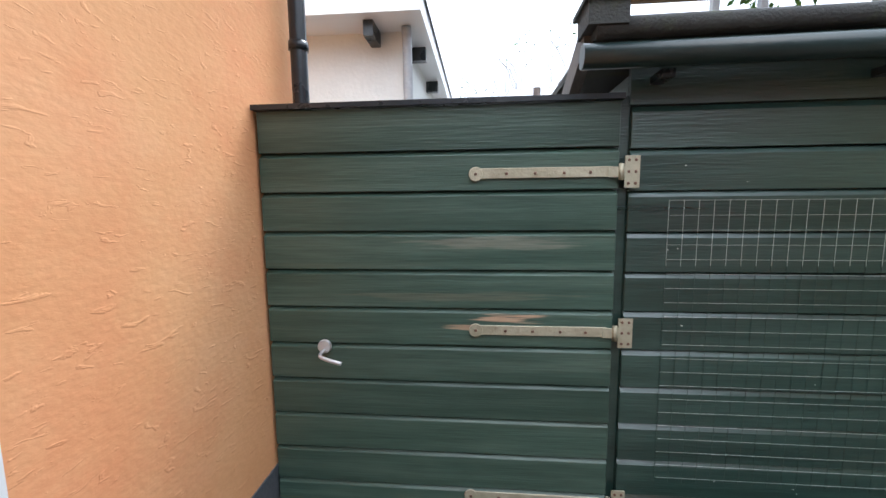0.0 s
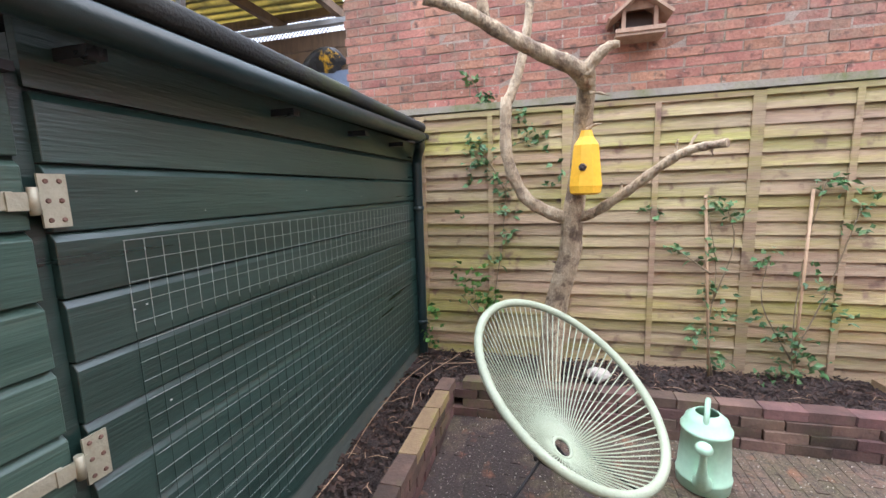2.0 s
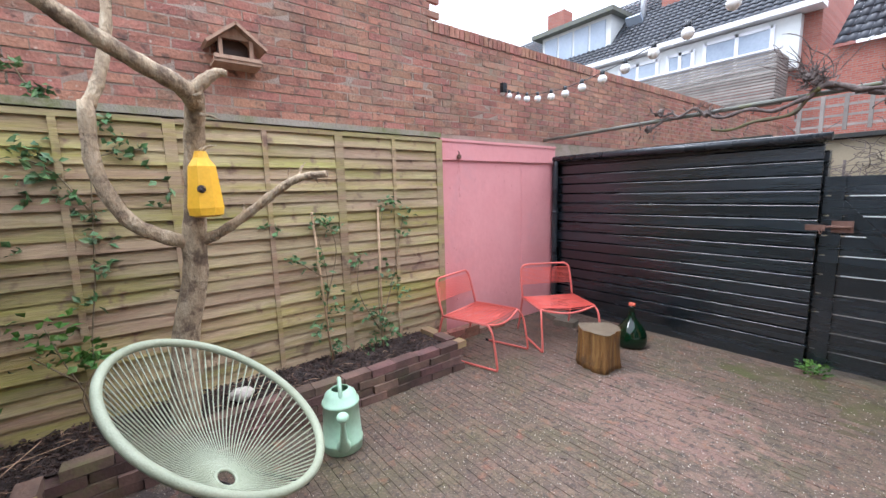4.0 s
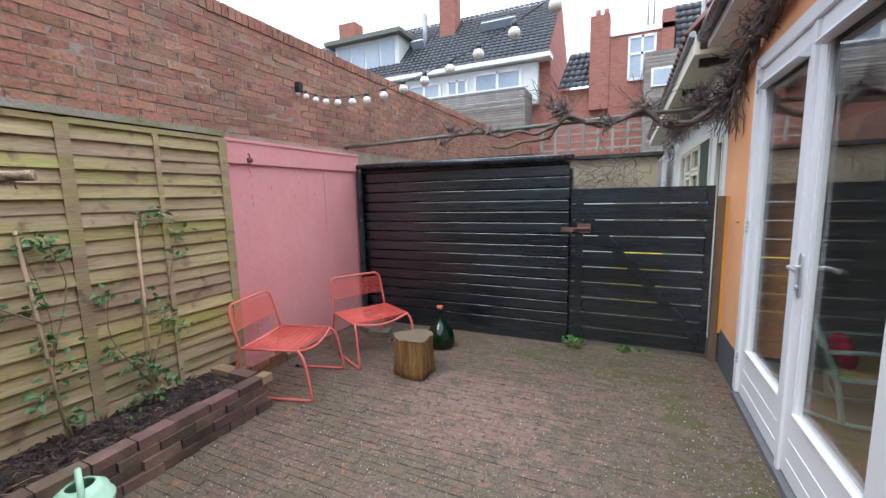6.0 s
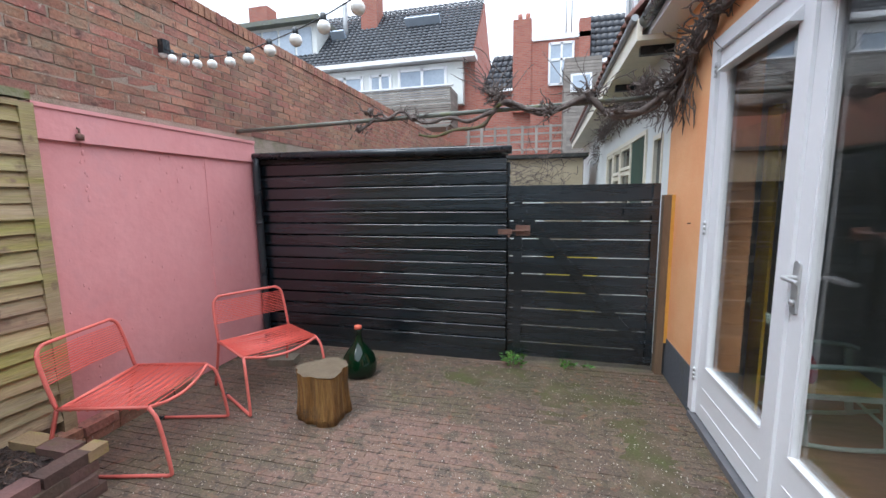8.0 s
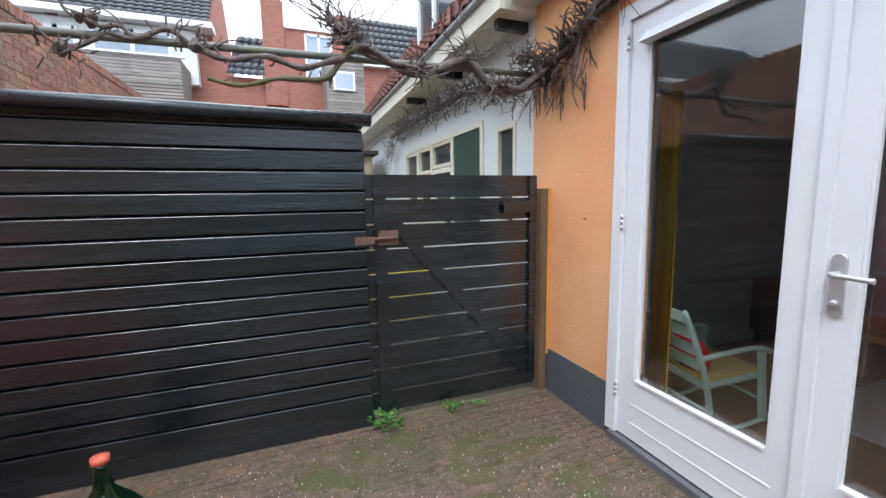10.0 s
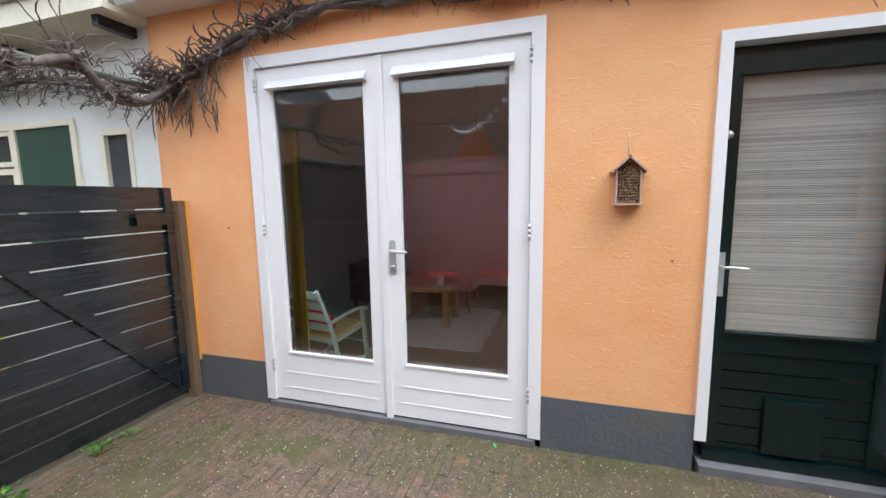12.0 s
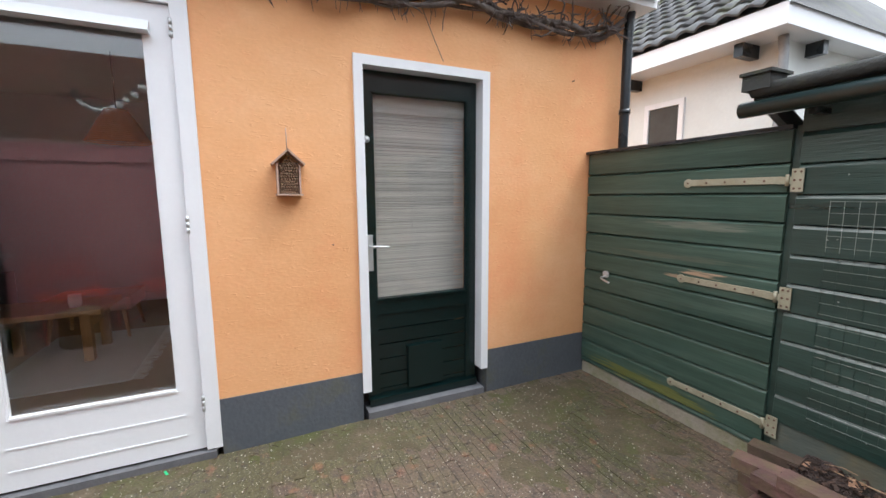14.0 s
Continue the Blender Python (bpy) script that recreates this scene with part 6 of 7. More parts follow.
facade = [(V, -3.80, 2.22), (V + 0.02, -3.66, 2.33), (V, -3.45, 2.42), (V + 0.01, -3.15, 2.52), (V, -2.8, 2.60), (V + 0.02, -2.3, 2.64), (V, -1.8, 2.60), (V + 0.02, -1.3, 2.57), (V, -0.9, 2.56), (V + 0.02, -0.55, 2.54), (V, -0.1, 2.57), (V + 0.02, 0.3, 2.62), (V, 0.7, 2.61), (V + 0.02, 1.1, 2.58), (V, 1.4, 2.62), (V + 0.02, 1.62, 2.70)]
wood("vine_trunk", facade, 0.030, 0.020, M_vine, "thick twisted vine stems", spread=0.030, strands=4)
STEM_A = [(-0.79, -3.72, 2.30), (-0.58, -3.68, 2.14), (-0.35, -3.68, 2.13), (-0.17, -3.68, 2.25), (0.12, -3.67, 2.18), (0.32, -3.66, 2.21), (0.50, -3.66, 2.26), (0.58, -3.66, 2.19), (0.68, -3.66, 2.09), (0.90, -3.66, 2.06), (1.07, -3.67, 2.03), (1.22, -3.68, 2.045)]
STEM_B = [(0.56, -3.66, 2.20), (0.77, -3.66, 2.13), (0.95, -3.67, 2.18), (1.12, -3.66, 2.13), (1.26, -3.66, 2.18), (1.36, -3.67, 2.25), (1.50, -3.66, 2.19), (1.60, -3.66, 2.21), (1.70, -3.66, 2.14), (1.80, -3.66, 2.11)]
wood("vine_trunk", STEM_A[:8], 0.026, 0.019, M_vine, "gnarled vine stem along the rod", spread=0.014, strands=2)
wood("vine_trunk", STEM_A[6:], 0.019, 0.010, M_vine_moss, "mossy vine stem under the rod", spread=0.006, strands=1)
wood("vine_trunk", STEM_B, 0.017, 0.010, M_vine, "thin vine stem along the rod", spread=0.006, strands=1)
wood("vine_trunk", [(1.50, -3.66, 2.19), (1.56, -3.66, 2.24), (1.63, -3.66, 2.23), (1.70, -3.67, 2.26)], 0.012, 0.007, M_vine, "short spur", spread=0.003, strands=1)
KNUCKLES = [(1.68, -3.66, 2.26), (1.78, -3.66, 2.11), (1.27, -3.66, 2.19), (0.52, -3.66, 2.29), (0.57, -3.66, 2.35), (-0.17, -3.67, 2.28), (-0.35, -3.67, 2.14), (-0.56, -3.68, 2.33), (0.12, -3.66, 2.18), (-0.72, -3.72, 2.24)]
bm = bmesh.new()
for c in KNUCKLES:
    for q in range(3):
        o = Vector((rv.gauss(0, 0.022), rv.gauss(0, 0.008), rv.gauss(0, 0.012)))
        got = bmesh.ops.create_icosphere(bm, subdivisions=2, radius=rv.uniform(0.018, 0.030), matrix=Matrix.Translation(Vector(c) + o))
        for v in got["verts"]:
            v.co += 0.012 * noise.noise_vector(v.co * 45)
part("knuckle", bm, M_vine, vine, "swollen pruning knuckles", kind="stuff")
bm = bmesh.new()
for i in range(0, 760):
    t = rv.random() * (len(facade) - 1)
    k = int(t)
    p = Vector(facade[k]).lerp(Vector(facade[min(k + 1, len(facade) - 1)]), t - k)
    p += Vector((rv.uniform(0, 0.05), rv.uniform(-0.04, 0.04), rv.uniform(-0.03, 0.06)))
    if p.y > -2.6 and rv.random() < 0.6:
        continue
    d = Vector((rv.uniform(0.0, 0.7), rv.uniform(-1, 1), rv.uniform(-0.4, 1.0)))
    P = wander(rv, p, d, rv.randint(2, 6), 0.035, 0.45)
    for q in P:
        q.x = max(q.x, FX + 0.01)
    tube(bm, P, [rv.uniform(0.0025, 0.0075)] * (len(P) - 1) + [0.0012], 5)
for i in range(130):
    # thin roots that hang down
    t = rv.random() * (len(facade) - 1)
    k = int(t)
    p = Vector(facade[k]).lerp(Vector(facade[min(k + 1, len(facade) - 1)]), t - k) + Vector((rv.uniform(0, 0.03), 0, -0.01))
    P = wander(rv, p, (0, rv.uniform(-0.4, 0.4), -1), rv.randint(2, 4 if p.y > -3 else 7), 0.03, 0.15)
    tube(bm, P, 0.0016, 4)
for i in range(70):
    # longer tufts of dry roots near the corner of the house
    p = Vector((FX + rv.uniform(0.02, 0.07), rv.uniform(-3.98, -3.35), rv.uniform(2.15, 2.42)))
    P = wander(rv, p, (rv.uniform(-0.1, 0.3), rv.uniform(-0.3, 0.3), -1), rv.randint(3, 7), 0.035, 0.12)
    for q in P:
        q.x = max(q.x, FX + 0.01)
    tube(bm, P, [0.004] * (len(P) - 1) + [0.001], 4)
part("twig", bm, M_vine, vine, "tangle of fine bare twigs", kind="stuff")
bm = bmesh.new()
for c in KNUCKLES:
    for j in range(40 if c[0] < 0.7 else 14):
        p = Vector(c) + Vector((rv.gauss(0, 0.05), rv.gauss(0, 0.02), rv.gauss(0, 0.025)))
        P = wander(rv, p, (rv.uniform(-1, 1), rv.uniform(-0.5, 0.5), rv.uniform(-0.3, 1.3)), rv.randint(2, 5), 0.028, 0.4)
        tube(bm, P, [0.0065, 0.005] + [0.0035] * (len(P) - 3) + [0.0015] if len(P) > 3 else 0.004, 5)
for path, m in ((STEM_A, 46), (STEM_B, 26)):
    for j in range(m):
        k = rv.randrange(len(path) - 1)
        p = Vector(path[k]).lerp(Vector(path[k + 1]), rv.random())
        P = wander(rv, p, (rv.uniform(-0.8, 0.8), rv.uniform(-0.4, 0.4), rv.choice((-0.5, 1.0, 1.0))), rv.randint(1, 3), 0.022, 0.3)
        tube(bm, P, 0.0045, 5)
for j in range(26):
    p = Vector(rv.choice(KNUCKLES[3:6])) + Vector((rv.gauss(0, 0.05), 0, 0.02))
    P = wander(rv, p, (rv.uniform(-1.2, 1.2), rv.uniform(-0.3, 0.4), rv.uniform(0.3, 1)), rv.randint(5, 10), 0.045, 0.2)
    tube(bm, P, [0.0036] * (len(P) - 1) + [0.001], 4)
part("twig", bm, M_vine, vine, "bare spurs and shoots on the rod", kind="stuff")
# the part that hangs on the neighbour's facade
bm = bmesh.new()
for j in range(850):
    u = rv.random()
    p = Vector((FX + 0.04 + rv.uniform(0, 0.10), -3.95 - 4.4 * u, 2.24 + 0.24 * min(1, u * 3.5) - 0.30 * max(0, u - 0.85) / 0.15 + rv.gauss(0, 0.055)))
    P = wander(rv, p, (rv.uniform(0, 0.6), rv.uniform(-1, 1), rv.uniform(-0.7, 0.7)), rv.randint(2, 5), 0.04, 0.4)
    tube(bm, P, rv.uniform(0.0015, 0.005), 4)
for j in range(4):
    P = [Vector((FX + 0.08 + 0.03 * math.sin(k + j), -3.9 - 0.6 * k, 2.26 + 0.21 * min(1, k * 0.5) + 0.03 * math.sin(k * 1.7 + j))) for k in range(8)]
    tube(bm, smooth_path(P, 4), 0.011, 6)
part("twig", bm, M_vine, vine, "vine tangle along the white neighbour wall", kind="stuff")

# ---- eaves of the house ----
M_pipe_grey = surf("grey_zinc_pipe", [(0.30, 0.31, 0.32), (0.40, 0.41, 0.42)], 5, 0.5, 0.1, 40, metal=0.3)
M_tile_red = surf("red_grey_pantile", [(0.13, 0.07, 0.06), (0.22, 0.10, 0.08), (0.25, 0.16, 0.13)], 4, 0.8, 0.4, 40, rand=0.3)
M_tile_grey = surf("grey_mossy_pantile", [(0.06, 0.062, 0.065), (0.12, 0.12, 0.12)], 4, 0.75, 0.5, 40, rand=0.25, stain=(0.10, 0.11, 0.05), stain_scale=2)
slab("eaves_board", (FX - 0.02, FX + 0.20, H0, H1 + 0.02, 2.80, 2.86), M_white, house, "white eaves board", soft=0.004)
bm = bmesh.new()
tube(bm, [(FX + 0.24, H0, 2.90), (FX + 0.24, H1, 2.90)], 0.05, 12)
part("gutter", bm, M_gutter, house, "dark gutter")
bm = bmesh.new()
tube(bm, smooth_path([(FX + 0.10, 1.70, 2.86), (FX + 0.06, 1.70, 2.7), (FX + 0.06, 1.70, 2.0), (FX + 0.06, 1.70, 0.1)]), 0.036, 12)
for z in (2.06, 1.0):
    tube(bm, [(FX + 0.06, 1.70, z), (FX + 0.06, 1.70, z + 0.035)], 0.043, 12)
part("downpipe", bm, M_gutter, house, "dark grey downpipe")
slab("roof", (-5.4, FX + 0.18, -4.0, H1 + 0.03, 2.87, 2.95), M_felt, house, "dark flat roof")
slab("wall_house_end", (-5.4, FX - WT, H1 - 0.25, H1, 0, 2.87), M_stucco, None, "stucco end wall of the house", "structure")


def tile_roof(name, parent, o, along, up, nx, nz, tw, th, mat, label):
    """Rows of curved pantiles from the corner o; along and up are unit directions on the slope."""
    o, along, up = Vector(o), Vector(along).normalized(), Vector(up).normalized()
    nrm = along.cross(up).normalized()
    if nrm.z < 0:
        nrm = -nrm
    bm = bmesh.new()
    prof = [(0, 0.0), (0.2, 0.55), (0.4, 0.9), (0.6, 0.75), (0.8, 0.3), (1.0, -0.05)]
    for j in range(nz):
        for i in range(nx):
            base = o + along * (i * tw) + up * (j * th)
            low = [bm.verts.new(base + along * (tw * a) + nrm * (0.045 * h + 0.035)) for a, h in prof]
            high = [bm.verts.new(base + along * (tw * a) + up * (th * 1.05) + nrm * (0.045 * h)) for a, h in prof]
            foot = [bm.verts.new(v.co - nrm * 0.022) for v in low]
            for k in range(5):
                bm.faces.new((low[k], low[k + 1], high[k + 1], high[k])).smooth = True
                bm.faces.new((foot[k], foot[k + 1], low[k + 1], low[k]))
    return part(name, bm, mat, parent, label, kind="stuff")


# ---- white neighbour beyond the black gate ----
nb = thing("neighbour_house", (-1.0, -7, 0), "low white rendered neighbour house with cream window frames and red pantiles", "house")
M_outwall = surf("weathered_render", [(0.30, 0.25, 0.17), (0.42, 0.36, 0.25)], 1.5, 0.85, 0.3, 30, stain=(0.2, 0.18, 0.13), stain_scale=3.0, stain_low=0.55, stain_high=0.75, stain_fac=0.4)
M_cream_paint = surf("cream_gloss_paint", [(0.68, 0.64, 0.52), (0.76, 0.72, 0.60)], 3, 0.4, 0.05, 40)
M_green_panel = surf("green_panel_paint", [(0.015, 0.05, 0.035), (0.025, 0.07, 0.05)], 3, 0.5, 0.1, 40)
NXW = -0.88
bm = bmesh.new()
for y0, y1, z0, z1 in ((-4.28, -4.0, 0, 2.75), (-4.62, -4.28, 0, 1.2), (-4.62, -4.28, 2.06, 2.75), (-4.88, -4.62, 0, 2.75), (-7.6, -4.88, 0, 1.1), (-7.6, -4.88, 2.17, 2.75), (-12, -7.6, 0, 2.75)):
    box(bm, NXW - 0.25, NXW, y0, y1, z0, z1)
part("wall", bm, M_white_wall, nb, "white rendered wall")
# added dark sheet in place of the shade inside the rooms
slab("room_shade_sheet", (NXW - 0.9, NXW - 0.85, -8, -4.2, 0, 2.7), M_plinth, nb, "dark sheet in place of the dim room behind the windows")


def window(parent, x, y0, y1, z0, z1, f=0.05, mat=None, tilt=0, deep=0.05):
    mat = mat or M_cream_paint
    bm = bmesh.new()
    box(bm, x - deep, x + 0.01, y0, y0 + f, z0, z1)
    box(bm, x - deep, x + 0.01, y1 - f, y1, z0, z1)
    box(bm, x - deep, x + 0.01, y0 + f, y1 - f, z0, z0 + f)
    box(bm, x - deep, x + 0.01, y0 + f, y1 - f, z1 - f, z1)
    w = part("window", bm, mat, parent)
    slab("pane", (x - 0.03, x - 0.024, y0 + f, y1 - f, z0 + f, z1 - f), M_dim_pane, w)
    return w


window(nb, NXW, -4.62, -4.28, 1.2, 2.06, 0.045)
slab("green_panel", (NXW - 0.04, NXW + 0.004, -5.62, -4.95, 1.1, 2.12), M_green_panel, nb, "dark green window panel")
window(nb, NXW, -6.35, -5.68, 1.1, 1.80, 0.05)
window(nb, NXW, -6.35, -5.68, 1.82, 2.12, 0.04)
window(nb, NXW, -6.95, -6.40, 1.1, 1.75, 0.05)
window(nb, NXW, -6.95, -6.40, 1.78, 2.12, 0.04)
window(nb, NXW, -7.6, -7.0, 1.1, 2.12, 0.05)
bm = bmesh.new()
box(bm, NXW - 0.06, NXW + 0.02, -7.6, -4.88, 2.12, 2.17)
for y in (-4.9, -5.65, -6.375, -6.975, -7.6):
    box(bm, NXW - 0.06, NXW + 0.02, y - 0.03, y + 0.03, 1.1, 2.12)
part("window_frame", bm, M_cream_paint, nb, "cream window band frame")
bm = bmesh.new()
box(bm, NXW - 0.02, NXW + 0.32, -12, -3.98, 2.75, 2.79)
box(bm, NXW + 0.28, NXW + 0.32, -12, -3.98, 2.79, 2.92)
part("eaves_board", bm, M_cream, nb, "cream eaves board and fascia")
bm = bmesh.new()
tube(bm, [(NXW + 0.34, -12, 2.93), (NXW + 0.34, -3.98, 2.93)], 0.028, 10)
part("gutter", bm, M_pipe_grey, nb, "grey gutter")
for y in (-4.15, -5.4, -6.6):
    slab("bracket", (NXW, NXW + 0.26, y - 0.03, y + 0.03, 2.68, 2.75), M_gutter, nb, "dark eaves bracket")
up = Vector((-0.58, 0, 0.81))
tile_roof("roof_tiles", nb, (NXW + 0.34, -4.0, 2.93), (0, -1, 0), up, 40, 10, 0.20, 0.28, M_tile_red, "red grey pantiles")
bm = bmesh.new()
vs = [bm.verts.new(p) for p in ((NXW + 0.3, -12, 2.90), (NXW + 0.3, -3.98, 2.90), (NXW - 1.25, -3.98, 5.06), (NXW - 1.25, -12, 5.06))]
bm.faces.new(vs)
bmesh.ops.solidify(bm, geom=bm.faces[:], thickness=0.05)
part("roof_base", bm, M_tile_red, nb, "roof under the tiles")
dm = slab("dormer", (NXW - 1.6, NXW - 0.17, -7.3, -5.15, 3.35, 4.9), M_cream, nb, "cream dormer", soft=0.01)
bm = bmesh.new()
for y in (-7.26, -6.6, -5.9, -5.19):
    box(bm, NXW - 0.175, NXW - 0.12, y - 0.04, y + 0.04, 3.35, 4.8)
box(bm, NXW - 0.175, NXW - 0.12, -7.3, -5.15, 3.38, 3.46)
part("window_frame", bm, M_white, dm)
slab("pane", (NXW - 0.169, NXW - 0.155, -7.25, -5.2, 3.44, 4.8), M_dim_pane, dm)

# ---- white house behind the green gate ----
nw = thing("white_house", (-2, 5, 0), "small white rendered house with grey pantiles and white eaves", "house")
bm = bmesh.new()
box(bm, -5.0, -0.66, 3.5, 3.7, 0, 2.86)
box(bm, -0.86, -0.66, 3.7, 9.0, 0, 2.86)
part("wall", bm, M_white_wall, nw, "white rendered wall")
for name_, dims in (("soffit", (-5.0, -0.50, 3.16, 3.5, 2.84, 2.88)), ("soffit", (-0.66, -0.50, 3.5, 9.0, 2.84, 2.88)), ("eaves_board", (-5.0, -0.50, 3.12, 3.16, 2.84, 3.02)), ("eaves_board", (-0.50, -0.46, 3.12, 9.0, 2.84, 3.02))):
    slab(name_, dims, M_white, nw, "white painted eaves timber")
tile_roof("roof_tiles", nw, (-5.24, 3.10, 3.02), (1, 0, 0), (0, 0.82, 0.57), 24, 10, 0.20, 0.30, M_tile_grey, "grey mossy pantiles")
bm = bmesh.new()
vs = [bm.verts.new(p) for p in ((-5.0, 3.12, 3.0), (-0.44, 3.12, 3.0), (-0.44, 9.0, 3.0), (-1.9, 5.6, 4.67), (-5.0, 5.6, 4.67))]
bm.faces.new((vs[0], vs[1], vs[3], vs[4]))
bm.faces.new((vs[1], vs[2], vs[3]))
part("roof_base", bm, M_tile_grey, nw, "grey roof")
for y in (3.9, 5.0, 6.2):
    slab("bracket", (-0.66, -0.52, y - 0.04, y + 0.04, 2.72, 2.84), M_gutter, nw, "dark eaves bracket")
for x in (-0.9, -2.2):
    slab("bracket", (x - 0.04, x + 0.04, 3.24, 3.5, 2.72, 2.84), M_gutter, nw, "dark eaves bracket")
bm = bmesh.new()
tube(bm, smooth_path([(-0.62, 3.40, 2.84), (-0.62, 3.44, 2.5), (-0.62, 3.45, 1.0), (-0.62, 3.45, 0.0)]), 0.04, 10)
part("downpipe", bm, M_pipe_grey, nw, "grey zinc downpipe")
bm = bmesh.new()
for x in (-2.05, -1.60):
    box(bm, x - 0.03, x + 0.03, 3.47, 3.52, 1.6, 2.52)
box(bm, -2.02, -1.63, 3.47, 3.52, 2.46, 2.52)
w = part("window_frame", bm, M_white, nw)
slab("pane", (-2.02, -1.63, 3.490, 3.498, 1.6, 2.46), M_dim_pane, w)

# ---- neighbour's covered terrace behind the green shed ----
terrace = thing("covered_terrace", (3.2, 4.5, 0), "neighbour's timber terrace with a yellow corrugated plastic roof", "terrace cover")
M_yplastic = surf("yellow_corrugated_plastic", [(0.60, 0.50, 0.16), (0.72, 0.62, 0.25)], 1.5, 0.5, 0.1, 40, stain=(0.20, 0.17, 0.08), stain_scale=2, stain_low=0.5, stain_high=0.7)
bm = bmesh.new()
n = 80
rows = []
for yy, zz in ((3.0, 3.98), (5.35, 4.02)):
    rows.append([bm.verts.new((1.6 + k * 0.0456, yy, zz + 0.02 * math.sin(k * 1.57))) for k in range(n)])
for k in range(n - 1):
    bm.faces.new((rows[0][k], rows[0][k + 1], rows[1][k + 1], rows[1][k])).smooth = True
bmesh.ops.solidify(bm, geom=bm.faces[:], thickness=0.004)
part("roof_sheet", bm, M_yplastic, terrace, "yellow corrugated sheet")
for x, y in ((2.10, 4.0), (2.51, 4.0), (3.46, 4.0)):
    slab("post", (x - 0.03, x + 0.03, y - 0.03, y + 0.03, 0, 3.96), M_pipe_grey, terrace, "grey steel post")
for x in (1.62, 2.85, 4.05, 5.12):
    slab("rafter", (x - 0.035, x + 0.035, 3.0, 5.35, 3.86, 3.96), M_brownwood, terrace, "brown rafter")
for y in (3.05, 4.0, 5.30):
    slab("beam", (1.6, 5.2, y - 0.04, y + 0.04, 3.76, 3.86), M_brownwood, terrace, "brown roof beam")
slab("rail", (4.66, 4.74, 2.6, 5.3, 3.56, 3.62), M_pipe_grey, terrace, "dark steel rail")
for k in range(5):
    slab("cladding_board", (4.78, 4.81, 2.4, 5.3, 2.55 + k * 0.195, 2.735 + k * 0.195), M_brownwood, terrace, "brown side board")
slab("panel", (4.60, 4.64, 2.4, 3.6, 2.2, 2.99), surf("blue_grey_board", [(0.14, 0.18, 0.26), (0.18, 0.23, 0.32)], 3, 0.6, 0.1, 30), terrace, "blue grey board")
slab("side_post", (4.76, 4.84, 5.3, 5.38, 0, 3.76), M_brownwood, terrace, "brown corner post")
slab("side_post", (4.76, 4.84, 2.36, 2.44, 0, 3.56), M_brownwood, terrace, "brown corner post")
slab("deck", (2.0, 7.0, 5.4, 5.5, 0, 3.3), M_brownwood, terrace, "brown back boarding")
bm = bmesh.new()
for k in range(46):
    y = 2.7 + k * 0.06
    for sgn in (-1, 1):
        a_, b_ = (y, 3.62), (y + sgn * 0.38, 4.0)
        tube(bm, [(5.22, a_[0], a_[1]), (5.22, b_[0], b_[1])], 0.006, 4)
part("trellis", bm, M_gutter, terrace, "dark diagonal trellis", kind="stuff")
M_bag = surf("black_yellow_bag", [(0.02, 0.02, 0.022), (0.05, 0.05, 0.05)], 5, 0.4, 0.4, 20, stain=(0.70, 0.40, 0.03), stain_scale=1.6, stain_low=0.52, stain_high=0.56)
bm = bmesh.new()
bmesh.ops.create_icosphere(bm, subdivisions=3, radius=1, matrix=Matrix.Translation((4.60, 3.12, 3.09)) @ Matrix.Diagonal((0.10, 0.30, 0.12, 1)))
for v in bm.verts:
    v.co += 0.09 * noise.noise_vector(v.co * 5)
part("tarpaulin", bm, M_bag, None, "crumpled black and yellow bundle on the neighbour's terrace", category="bundle")

# ---- far terrace of houses ----
far_a = thing("terraced_house", (9, -18, 0), "terraced houses with dark tiled roof, dormer and white upper storey", "house")
slab("wall", (3.45, 26, -24, -17.3, -0.5, 6.9), M_farbrick, far_a, "red brick wall")
bm = bmesh.new()
box(bm, 3.9, 24, -17.3, -16.95, 5.1, 6.75)
part("upper_storey", bm, M_white_wall, far_a, "white upper storey")
slab("eaves_board", (3.35, 26, -17.3, -16.6, 6.80, 6.98), M_white, far_a, "white eaves")
for s in (0,):
    u = Vector((0, -0.78, 0.80)).normalized()
    tile_roof("roof_tiles", far_a, (3.45, -16.7, 6.98), (1, 0, 0), u, 90, 18, 0.25, 0.26, M_rooftile, "dark grey roof tiles")
bm = bmesh.new()
vs = [bm.verts.new(p) for p in ((3.45, -16.75, 6.9), (3.45, -20.05, 10.2), (3.45, -23.4, 6.9), (26, -16.75, 6.9), (26, -20.05, 10.2), (26, -23.4, 6.9))]
for f in ((0, 2, 1), (3, 4, 5), (0, 1, 4, 3), (1, 2, 5, 4)):
    bm.faces.new([vs[k] for k in f])
bmesh.ops.recalc_face_normals(bm, faces=bm.faces)
part("gable", bm, M_farbrick, far_a, "brick gable")
for x0, x1, z0, z1 in ((4.6, 6.6, 5.3, 6.6), (7.0, 7.9, 5.2, 6.5), (8.3, 9.9, 5.1, 6.5), (10.5, 11.6, 5.3, 6.5), (12.2, 13.6, 5.3, 6.5)):
    bm = bmesh.new()
    for x in (x0, (x0 + x1) / 2, x1):
        box(bm, x - 0.06, x + 0.06, -16.95, -16.88, z0, z1)
    box(bm, x0, x1, -16.95, -16.88, z1 - 0.1, z1)
    box(bm, x0, x1, -16.95, -16.88, z0, z0 + 0.1)
    w = part("window", bm, M_white, far_a)
    slab("pane", (x0, x1, -16.94, -16.91, z0 + 0.1, z1 - 0.1), M_sky_pane, w)
dorm = slab("dormer", (10.7, 14.5, -20, -17.5, 7.3, 9.15), M_white_wall, far_a, "white dormer")
slab("dormer_roof", (10.4, 14.9, -20.2, -17.1, 9.15, 9.35), M_rod, dorm)
